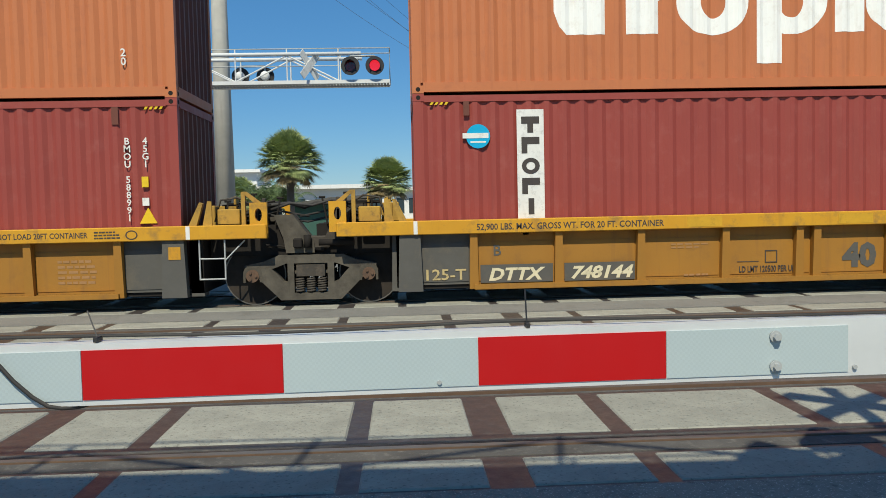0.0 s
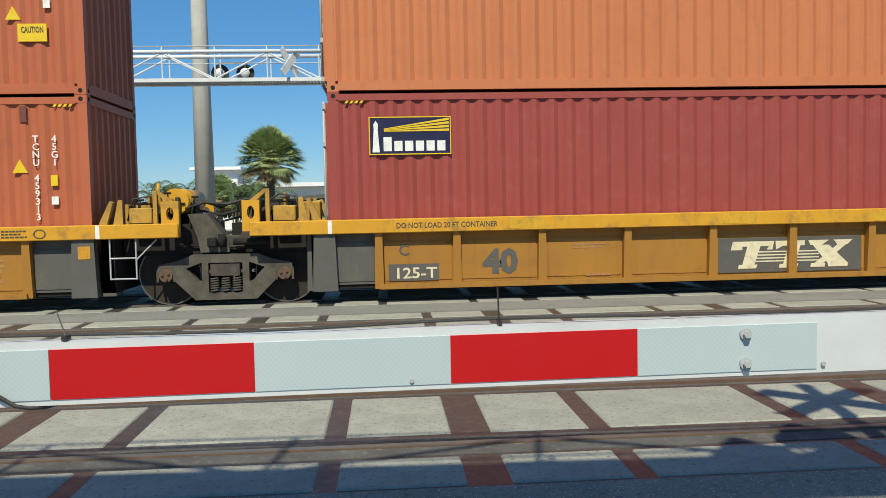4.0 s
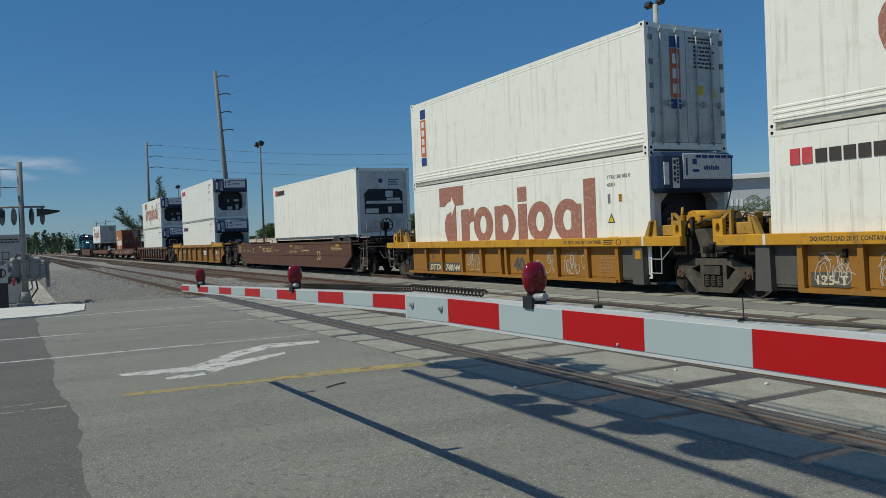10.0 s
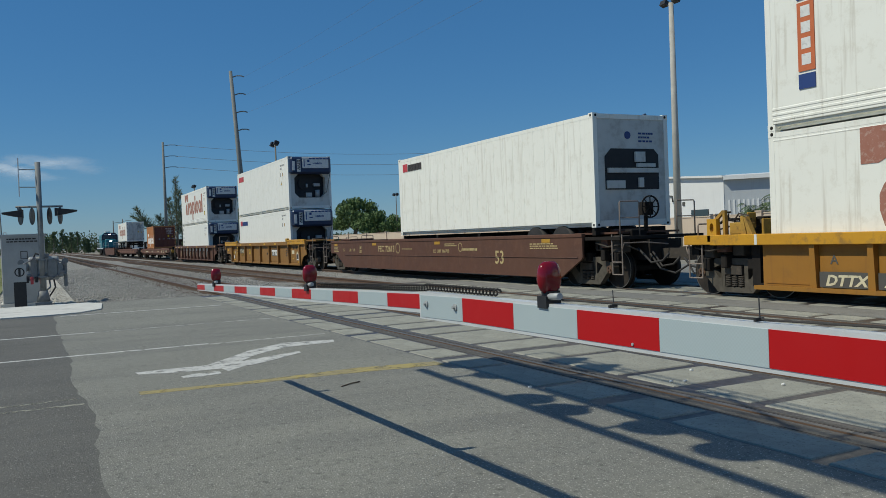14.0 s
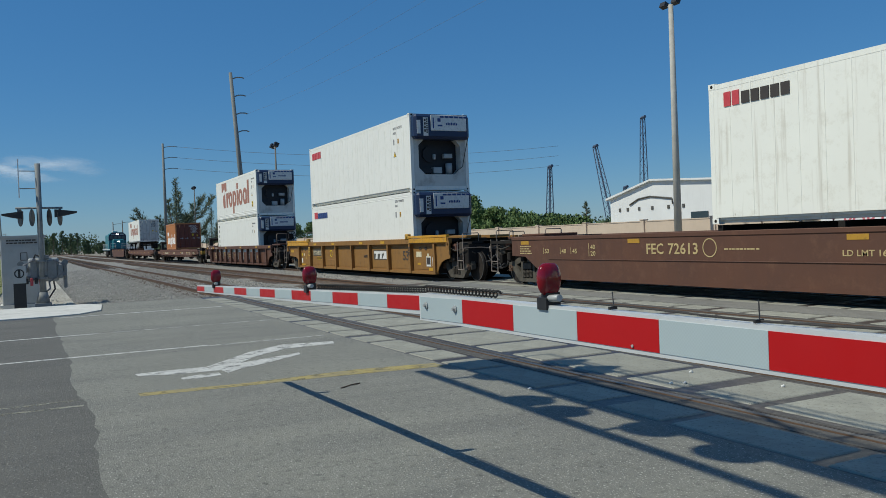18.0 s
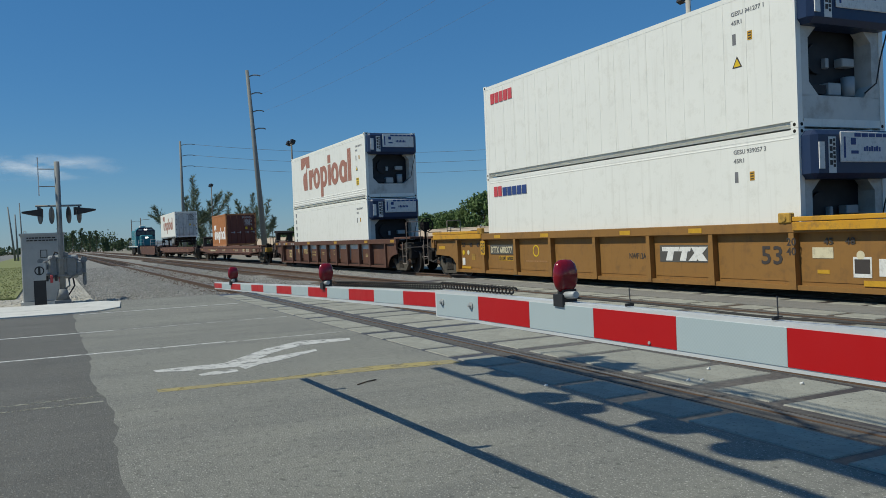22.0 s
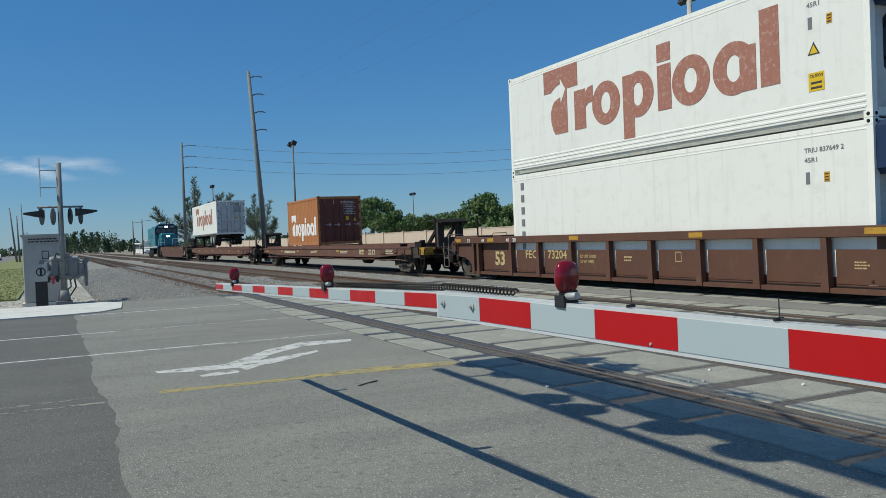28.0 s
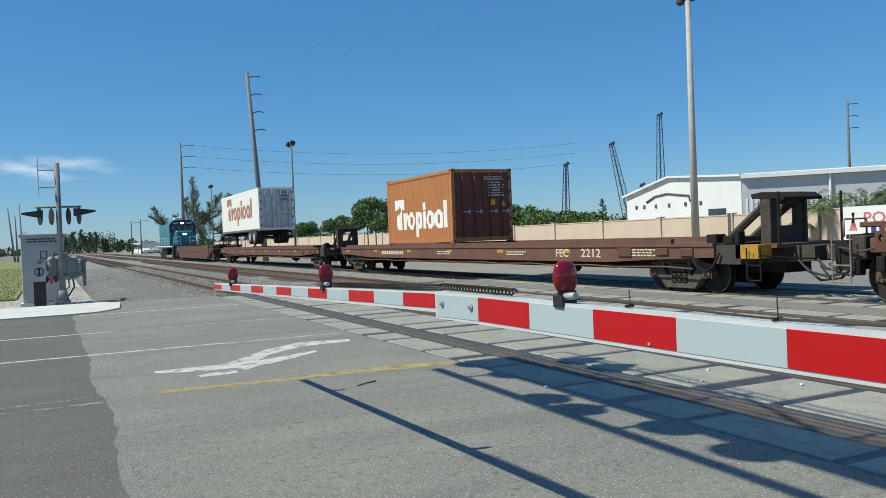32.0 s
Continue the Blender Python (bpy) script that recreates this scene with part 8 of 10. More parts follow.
    part("air_pipe", bm, M["truck"], c, "bent air pipe")
    # small fittings: angle plates, valve bodies, lever rods
    for q0, q1, y0, y1, z1, m_, nm in ((0.3, 0.36, -0.8, -0.5, 0.3, "y_grime", "angle_plate"), (0.66, 0.7, -0.84, -0.6, 0.44, "y_grime", "angle_plate"), (0.9, 1.02, -0.78, -0.66, 0.24, "truck", "valve_body"), (1.12, 1.18, -1.0, -0.9, 0.4, "truck", "valve_body"), (0.2, 0.5, 0.1, 0.5, 0.3, "y_grime", "equipment_box"), (0.75, 1.2, 0.0, 0.6, 0.36, "truck", "equipment_box")):
        bm = bmesh.new()
        soft_box(bm, min(x + s * q0, x + s * q1), max(x + s * q0, x + s * q1), y0, y1, z - 0.02, z + z1, 0.012)
        part(nm, bm, M[m_], c, "grimy end fitting")
    for q, y0, z1, lean in ((0.6, -1.12, 0.36, 0.02), (1.06, -1.05, 0.46, -0.05), (1.32, -0.95, 0.4, 0.08)):
        bm = bmesh.new()
        tube(bm, (x + s * q, y0, z - 0.02), (x + s * (q + lean), y0 + 0.05, z + z1), 0.015, 6)
        tube(bm, (x + s * (q + lean) - 0.05, y0 + 0.05, z + z1), (x + s * (q + lean) + 0.05, y0 + 0.05, z + z1), 0.02, 6)
        part("lever_rod", bm, M["under"], c, "thin dark lever rod")


def coupler(c, x, s, z=0.85):
    bm = bmesh.new()
    box(bm, min(x, x + s * 0.7), max(x, x + s * 0.7), -0.12, 0.12, z - 0.12, z + 0.12)
    slab_xy(bm, [(x + s * q, w) for q, w in ((0.65, -0.16), (0.95, -0.2), (1.02, 0.0), (0.9, 0.18), (0.65, 0.16))][::s], z - 0.16, z + 0.16)
    part("coupler", bm, M["truck"], c, "rusty knuckle coupler")
    bm = bmesh.new()
    pipe(bm, [(x, -0.5, z), (x + s * 0.35, -0.5, z - 0.35), (x + s * 0.8, -0.45, z - 0.45), (x + s * 1.1, -0.3, z - 0.25)], 0.025, 6)
    part("brake_hose", bm, M["rubber"], c, "hanging brake hose")


def end_rails(c, x, s, z, mat, brake=True):
    """Grab irons and steps at a car's end, with a hand brake stand or low brake gear."""
    rail = 0.75 if brake else 0.22
    for y0, y1 in ((-1.2, -0.6), (0.6, 1.2)):
        bm = bmesh.new()
        pipe(bm, [(x, y0, z - 0.1), (x, y0, z + rail - 0.03), (x, y0 + 0.03, z + rail), (x, y1 - 0.03, z + rail), (x, y1, z + rail - 0.03), (x, y1, z - 0.1)], 0.018, 6)
        if brake:
            tube(bm, (x, y0, z + 0.35), (x, y1, z + 0.35), 0.016, 6)
        part("grab_iron", bm, M["pipe_paint"], c, "worn pipe grab iron")
    for q, y0, y1, z0, z1, m_ in ((0.1, -1.15, -0.8, -0.5, -0.08, "truck"), (0.5, -1.2, -1.0, -0.38, -0.12, "b_flat"), (0.85, -1.1, -0.75, -0.45, -0.1, "truck"), (0.3, -0.6, -0.1, -0.3, 0.06, "under")):
        bm = bmesh.new()
        soft_box(bm, min(x - s * q, x - s * (q + 0.28)), max(x - s * q, x - s * (q + 0.28)), y0, y1, z + z0, z + z1, 0.02)
        part("end_fitting", bm, M[m_], c, "grimy end fitting")
    bm = bmesh.new()
    pipe(bm, [(x - s * 0.9, -1.25, z - 0.25), (x - s * 0.4, -1.28, z - 0.35), (x + s * 0.1, -1.2, z - 0.28), (x + s * 0.3, -0.9, z - 0.45)], 0.022, 6)
    part("air_pipe", bm, M["truck"], c, "bent air pipe")
    bm = bmesh.new()
    for xx in (x - 0.2 * s, x + 0.18 * s):
        tube(bm, (xx, -1.3, 0.38), (xx, -1.3, z - 0.05), 0.016, 6)
    for zz in (0.38, 0.68):
        tube(bm, (x - 0.2 * s, -1.3, zz), (x + 0.18 * s, -1.3, zz), 0.016, 6)
    part("end_step", bm, M["pipe_paint"], c, "pipe end step")
    # uncoupling lever, hanging hoses and a chain of small gear below the end sill
    bm = bmesh.new()
    pipe(bm, [(x + s * 0.2, -1.32, z - 0.42), (x + s * 0.26, -1.3, z - 0.26), (x + s * 0.3, -0.7, z - 0.26), (x + s * 0.5, -0.15, z - 0.32)], 0.017, 6)
    part("uncoupling_lever", bm, M["pipe_paint"], c, "bent uncoupling lever")
    for y0, dz in ((-0.75, -0.75), (-0.42, -0.85)):
        bm = bmesh.new()
        pipe(bm, [(x + s * 0.1, y0, z - 0.4), (x + s * 0.3, y0, z - 0.55), (x + s * 0.5, y0 + 0.06, z + dz), (x + s * 0.85, y0 + 0.1, z + dz + 0.05), (x + s * 1.05, y0 + 0.12, z + dz + 0.22)], 0.028, 6)
        part("brake_hose", bm, M["rubber"], c, "hanging black brake hose")
    for q, y0, z0, z1 in ((0.12, -1.2, -0.78, -0.5), (0.62, -1.22, -0.7, -0.44), (1.3, -1.18, -0.72, -0.5)):
        bm = bmesh.new()
        soft_box(bm, min(x - s * q, x - s * (q + 0.16)), max(x - s * q, x - s * (q + 0.16)), y0, y0 + 0.2, z + z0, z + z1, 0.02)
        part("brake_lever", bm, M["under"], c, "dark brake gear")
    if not brake:
        return
    bm = bmesh.new()
    tube(bm, (x - s * 0.05, -0.35, z), (x - s * 0.05, -0.35, z + 0.65), 0.05, 8)
    box(bm, x - 0.12, x + 0.12, -0.5, -0.25, z + 0.4, z + 0.72)
    part("brake_stand", bm, M["under"], c, "dark hand brake stand")
    bm = bmesh.new()
    b2 = bmesh.new()
    ring_xz(b2, 0, 0, 0.28, 0.28, 0.88, -0.015, 0.015, 22)
    for k in range(4):
        a = k * math.pi / 4
        tube(b2, (-0.26 * math.cos(a), 0, -0.26 * math.sin(a)), (0.26 * math.cos(a), 0, 0.26 * math.sin(a)), 0.014, 5)
    absorb(bm, b2, Matrix.Translation((x + s * 0.16, -0.38, z + 0.6)) @ Matrix.Rotation(radians(90), 4, "Z"))
    part("brake_wheel", bm, M["under"], c, "spoked brake wheel")


INSET = ("side_panel", "unit_letter", "unit_code", "code_panel", "size_number", "logo_panel", "panel_marking", "number_panel", "car_number", "car_code", "load_symbol", "load_limit")


def well_unit(u, posts, letter, number, left_grey, seed, tags, truck_x=-1.64):
    """Yellow forty-foot articulated well unit; local x = 0 at the container's left end; shared truck at its left end."""
    c = thing("well_car", "weathered yellow articulated well car carrying two stacked containers", "well car", "well cars of the train")
    rolling(c, u, 0)
    for y0, y1, nm in ((-1.39, -1.23, "near"), (1.23, 1.39, "far")):
        bm = bmesh.new()
        soft_box(bm, -1.2, 13.5, y0 - (0.03 if y0 < 0 else 0), y1, 1.07, 1.285, 0.012)
        part("side_sill", bm, M["y_sill"], c, "yellow top sill")
        bm = bmesh.new()
        box(bm, posts[0] if left_grey else -0.1, posts[-1] if y0 < 0 else 12.3, (y0 if y0 < 0 else y0 + 0.02), (y1 - 0.02 if y0 < 0 else y1), 0.21, 0.285)
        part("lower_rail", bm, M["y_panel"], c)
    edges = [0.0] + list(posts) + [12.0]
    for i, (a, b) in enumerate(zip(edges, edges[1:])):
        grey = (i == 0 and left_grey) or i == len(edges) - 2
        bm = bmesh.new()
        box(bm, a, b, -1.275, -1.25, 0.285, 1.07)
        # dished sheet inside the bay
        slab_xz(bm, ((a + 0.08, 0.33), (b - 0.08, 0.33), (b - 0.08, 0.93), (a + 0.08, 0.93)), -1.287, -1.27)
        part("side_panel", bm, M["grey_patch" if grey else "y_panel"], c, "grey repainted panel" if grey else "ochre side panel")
    bm = bmesh.new()
    box(bm, 0.0, 12.2, 1.25, 1.275, 0.285, 1.07)
    part("side_panel", bm, M["y_panel"], c, "ochre far side sheet")

    def b_post(bm):
        f = [(-0.07, 0.215), (0.07, 0.215), (0.055, 1.07), (-0.055, 1.07)]
        v = [bm.verts.new((x, -1.232, z)) for x, z in f] + [bm.verts.new((x, -1.335 - 0.03 * (z > 1), z)) for x, z in f]
        for q in ((7, 6, 5, 4), (0, 1, 5, 4), (1, 2, 6, 5), (2, 3, 7, 6), (3, 0, 4, 7)):
            bm.faces.new([v[i] for i in q])
    for p in posts:
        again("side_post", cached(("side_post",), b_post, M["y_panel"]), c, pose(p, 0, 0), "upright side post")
    for a, b in ((11.9, 12.28), (-0.28, 0.1))[:2 if truck_x < -1.2 else 1]:
        bm = bmesh.new()
        slab_xz(bm, ((a, 0.2), (b, 0.2), (b - 0.03, 1.07), (a + 0.03, 1.07)), -1.37, -1.2)
        slab_xz(bm, ((a + (0.4 if a > 5 else -0.1), 0.2), (b + (0.22 if a > 5 else -0.3), 0.2), (b + (0.18 if a > 5 else -0.3), 1.07), (a + (0.4 if a > 5 else -0.08), 1.07)), -1.2, -0.9)
        part("end_post", bm, M["grey_patch"], c, "grey end post")
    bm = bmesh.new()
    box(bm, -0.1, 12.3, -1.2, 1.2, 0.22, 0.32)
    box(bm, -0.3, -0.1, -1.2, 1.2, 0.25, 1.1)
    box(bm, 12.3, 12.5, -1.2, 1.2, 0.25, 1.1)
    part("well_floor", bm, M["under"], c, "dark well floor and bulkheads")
    coupling_gear(c, 12.25, 1, 1.285, M["y_sill"])
    coupling_gear(c, -0.05, -1, 1.285, M["y_sill"])
    # articulation casting over the truck
    if truck_x < -1.2:
        bm = bmesh.new()
        soft_box(bm, -2.1, -1.15, -0.8, 0.7, 0.72, 1.0, 0.03)
        soft_box(bm, -1.95, -1.35, -0.98, -0.7, 0.88, 1.08, 0.02)
        part("articulation", bm, M["truck"], c, "grimy articulation casting")
        bm = bmesh.new()
        slab_xz(bm, ((-2.2, 1.42), (-1.9, 1.42), (-1.75, 1.2), (-1.58, 0.98), (-1.58, 0.82), (-2.02, 0.82), (-2.06, 1.05)), -1.0, -0.55)
        part("yoke_arm", bm, M["cast_frame"], c, "slanted yoke arm")
        bm = bmesh.new()
        slab_xz(bm, ((-1.45, 0.98), (-1.12, 0.98), (-1.05, 1.22), (-1.0, 1.5), (-1.22, 1.5), (-1.3, 1.3)), -1.0, -0.75)
        part("yoke_arm", bm, M["truck"], c, "grimy yoke arm")
        bm = bmesh.new()
        tube(bm, (-1.16, -1.12, 1.2), (-1.16, -0.98, 1.2), 0.085, 12)
        tube(bm, (-1.16, -1.15, 1.2), (-1.16, -1.1, 1.2), 0.04, 8)
        part("pivot_pin", bm, M["truck"], c, "round pivot pin")
        bm = bmesh.new()
        tube(bm, (-1.5, -1.1, 0.98), (-0.95, -1.1, 0.98), 0.05, 8)
        soft_box(bm, -1.9, -1.76, -1.1, -0.95, 0.9, 1.05, 0.02)
        tube(bm, (-1.68, -1.05, 0.9), (-1.68, -1.05, 1.1), 0.06, 8)
        part("slack_adjuster", bm, M["under"], c, "dark rod and levers")
        bm = bmesh.new()
        pipe(bm, [(-2.25, -0.9, 1.5), (-1.95, -0.92, 1.6), (-1.6, -0.9, 1.56), (-1.3, -0.92, 1.64), (-1.0, -0.9, 1.52)], 0.024, 6)
        pipe(bm, [(-2.3, -0.7, 1.42), (-1.7, -0.72, 1.3), (-1.1, -0.7, 1.44)], 0.02, 6)
        part("brake_hose", bm, M["rubber"], c, "black brake hose between the units")
    else:
        bm = bmesh.new()
        soft_box(bm, -2.0, -1.1, -1.38, -1.22, 1.08, 1.28, 0.012)
        part("side_sill", bm, M["y_sill"], c, "yellow end of the sill")
        bm = bmesh.new()
        box(bm, -2.0, -0.3, -0.45, 0.45, 0.75, 1.1)
        box(bm, -1.95, -1.75, -1.2, 1.2, 0.85, 1.2)
        part("end_sill", bm, M["under"], c, "dark end sill")
        coupler(c, -1.9, -1)
        end_rails(c, -1.75, -1, 1.3, M["y_grime"], False)
    # ladder and step
    bm = bmesh.new()
    for x in (12.48, 12.86):
        tube(bm, (x, -1.36, 0.46), (x, -1.36, 1.08), 0.013, 6)
    for z in (0.47, 0.78):
        tube(bm, (12.48, -1.36, z), (12.86, -1.36, z), 0.013, 6)
    tube(bm, (12.86, -1.36, 0.75), (13.15, -1.3, 1.05), 0.012, 6)
    part("ladder", bm, M["galv"], c, "thin pipe side ladder")
    truck(c, truck_x, 0.48, 0.9)
    # markings
    y = -1.421
    if "left" in tags:
        lettering("sill_text", "DO NOT LOAD 20 FT CONTAINER", 0.085, M["dark_text"], c, pose(1.0, y, 1.14), "dark sill lettering", 1.55)
    if "right" in tags:
        lettering("sill_text", "DO NOT LOAD 20FT CONTAINER", 0.085, M["dark_text"], c, pose(9.35, y, 1.14), "dark sill lettering", 1.5)
        rn = random.Random(seed)
        bm = bmesh.new()
        bars(bm, 10.95, 1.11, 0.38, 0.13, 3, 7, y, rn)
        ring_xz(bm, 11.5, 1.17, 0.09, 0.07, 0.8, y - 0.003, y, 18)
        part("sill_marking", bm, M["dark_text"], c, "small unreadable sill lines")
    for k, x in enumerate((2.75, 6.1, 8.55) if "right" in tags else (4.2, 6.6, 9.4)):
        bm = bmesh.new()
        box(bm, x, x + 0.55, y - 0.002, y + 0.002, 1.1, 1.255)
        part("reflector", bm, M["pale_reflector"], c, "amber reflector strip")
    for x in (-0.03, 12.3):
        bm = bmesh.new()
        box(bm, x, x + 0.06, y - 0.003, y + 0.002, 1.08, 1.28)
        part("limit_mark", bm, M["white"], c, "white limit mark")
    rn = random.Random(seed + 50)
    for bx, bz, bw, bh, nr, nc in ((posts[-2] + 0.4, 0.42, 0.62, 0.4, 5, 5), (posts[2] + 0.5, 0.75, 0.6, 0.1, 2, 6), (posts[2] + 0.7, 0.31, 0.4, 0.06, 1, 5)):
        bm = bmesh.new()
        bars(bm, bx, bz, bw, bh, nr, nc, -1.289, rn)
        tagged(part("panel_marking", bm, M["pale_text"], c, "faint unreadable lines"), kind="stuff")
    bm = bmesh.new()
    box(bm, 12.02, 12.2, -1.378, -1.37, 0.78, 0.97)
    part("patch_label", bm, M["y_sill"], c, "small ochre label")
    code_x = 0.1 if letter == "B" else posts[0] + 0.22
    lettering("unit_letter", letter, 0.17, M["grey_patch"], c, pose(posts[0] + 0.3, -1.292, 0.72), "unit letter")
    lettering("unit_code", "125-T", 0.17, M["tan_text" if letter == "B" else "cream"], c, pose(code_x, -1.296, 0.36), "stencilled code", 0.62)
    if letter != "B":
        bm = bmesh.new()
        box(bm, code_x - 0.08, code_x + 0.7, -1.292, -1.288, 0.32, 0.58)
        part("code_panel", bm, M["grey_patch"], c, "dark panel behind the code")
    if letter in "DE":
        for k in (0, 1, 3, 4, 6, 7):
            bm = bmesh.new()
            hx = posts[k] + 0.82 - 0.03 * k
            box(bm, hx, hx + 0.07, -1.3, -1.235, 0.84, 0.99)
            box(bm, hx - 0.02, hx + 0.05, -1.325, -1.3, 0.84, 0.88)
            part("lashing_hook", bm, M["under"], c, "small dark lashing hook")
    xx = {"B": 6.35, "A": posts[5] - 0.12}.get(letter, posts[1])
    lettering("size_number", "40", 0.36, M["grey_patch"], c, pose(xx + 0.42, -1.292, 0.42), "large dark number", 0.56, bold=0.07)
    if "logo" in tags:
        a, b = posts[4] + 0.02, posts[6] - 0.12
        bm = bmesh.new()
        box(bm, a + 0.1, b, -1.293, -1.28, 0.31, 0.86)
        pn = part("logo_panel", bm, M["grey_patch"], c, "dark panel with pale slanted bars")
        w, x0 = b - a - 0.1, a + 0.1
        for q in (((0.085, 0.665), (0.165, 0.665), (0.165, 0.72), (0.35, 0.72), (0.335, 0.665), (0.375, 0.665), (0.385, 0.8), (0.1, 0.8)), ((0.4, 0.665), (0.45, 0.72), (0.6, 0.72), (0.6, 0.8), (0.395, 0.8)), ((0.64, 0.72), (0.72, 0.72), (0.77, 0.8), (0.625, 0.8)), ((0.83, 0.72), (0.9, 0.72), (0.935, 0.8), (0.8, 0.8)),
                  ((0.135, 0.37), (0.26, 0.37), (0.27, 0.43), (0.25, 0.43), (0.29, 0.72), (0.2, 0.72), (0.165, 0.43), (0.14, 0.43)), ((0.42, 0.37), (0.545, 0.37), (0.555, 0.43), (0.53, 0.43), (0.57, 0.72), (0.485, 0.72), (0.45, 0.43), (0.425, 0.43)),
                  ((0.76, 0.43), (0.9, 0.43), (0.77, 0.72), (0.655, 0.72)), ((0.64, 0.37), (0.74, 0.37), (0.745, 0.43), (0.73, 0.43), (0.89, 0.72), (0.83, 0.72), (0.67, 0.43), (0.645, 0.43)), ((0.765, 0.37), (0.9, 0.37), (0.905, 0.43), (0.76, 0.43))):
            bm = bmesh.new()
            slab_xz(bm, [(x0 + f * w, z) for f, z in q], -1.299 - 0.0003 * len(pn.children), -1.29)
            part("logo_bar", bm, M["cream"], pn)
        for k in range(4):
            bm = bmesh.new()
            box(bm, x0 + 0.26 * w, x0 + 0.7 * w, -1.298, -1.29, 0.47 + 0.05 * k, 0.49 + 0.05 * k)
            part("logo_line", bm, M["cream"], pn)
    for o in c.children:
        if o.name.split(".")[0] in INSET:
            o.location.y += 0.042
    if "scrawl" in tags:
        for k in ((0, 1, 2) if letter == "E" else (2, 6, 7)):
            scrawl(c, posts[k] + 0.22, 0.38, 0.95, 0.55, seed * 7 + k, -1.252)
    if number:
        bm = bmesh.new()
        x1 = posts[2] + 0.0
        box(bm, posts[0] + 0.1, posts[1] - 0.09, -1.293, -1.286, 0.3, 0.58)
        box(bm, posts[1] + 0.09, x1 - 0.09, -1.293, -1.286, 0.3, 0.58)
        part("number_panel", bm, M["grey_patch"], c, "dark number panel")
        lettering("car_number", number, 0.19, M["cream"], c, pose(posts[1] + 0.18, -1.296, 0.34), "white car number", 0.98, bold=0.05, slant=0.25)
        lettering("car_code", "DTTX", 0.19, M["cream"], c, pose(posts[0] + 0.22, -1.296, 0.34), "white slanted car code", 0.88, bold=0.05, slant=0.25)
    return c


STD = (0.73, 1.93, 3.26, 4.61, 5.98, 7.28, 8.58, 9.93, 11.26)
BPOST = (0.89, 2.21, 3.5, 4.84, 6.02, 6.3, 7.5, 8.75, 10.0, 11.26)
b_car = well_unit(UB, BPOST, "B", "748144", True, 1, ())
lettering("sill_text", "52,900 LBS. MAX. GROSS WT. FOR 20 FT. CONTAINER", 0.1, M["dark_text"], b_car, pose(0.93, -1.421, 1.125), "dark sill lettering", 2.9)
bm = bmesh.new()
box(bm, 5.05, 5.4, -1.252, -1.246, 0.52, 0.53)
ring_xz(bm, 5.6, 0.6, 0.14, 0.14, 0.85, -1.254, -1.246, 4, radians(45), radians(405))
part("load_symbol", bm, M["dark_text"], b_car, "small square load symbol")
lettering("load_limit", "LD LMT 120500 PER UNIT", 0.1, M["dark_text"], b_car, pose(5.08, -1.254, 0.36), "load limit lettering", 1.0)
well_unit(UC, STD, "C", "", True, 2, ("left", "right", "logo"))
d_car = well_unit(UD, STD, "D", "", True, 3, ("left", "right", "logo"))
e_car = well_unit(UE, STD, "E", "", True, 4, ("left", "right", "logo", "scrawl"))
APOST = (1.22, 2.38, 3.74, 4.98, 6.08, 6.4, 7.58, 8.87, 10.16, 11.34)
a_car = well_unit(UA, APOST, "A", "748144", False, 5, ("right", "scrawl"), -0.9)
truck(b_car, 14.1)
# yellow air tanks on the platforms
for car_ in (d_car, a_car):
    bm = bmesh.new()
    tube(bm, (13.35, -0.9, 1.62), (13.35, 0.4, 1.62), 0.2, 16)
    part("air_tank", bm, M["y_sill"], car_, "yellow air tank")
    bm = bmesh.new()
    pipe(bm, [(13.2, -0.9, 1.3), (13.1, -0.95, 1.75), (13.12, -0.95, 1.9)], 0.03, 6)
    part("valve_stem", bm, M["y_sill"], car_)


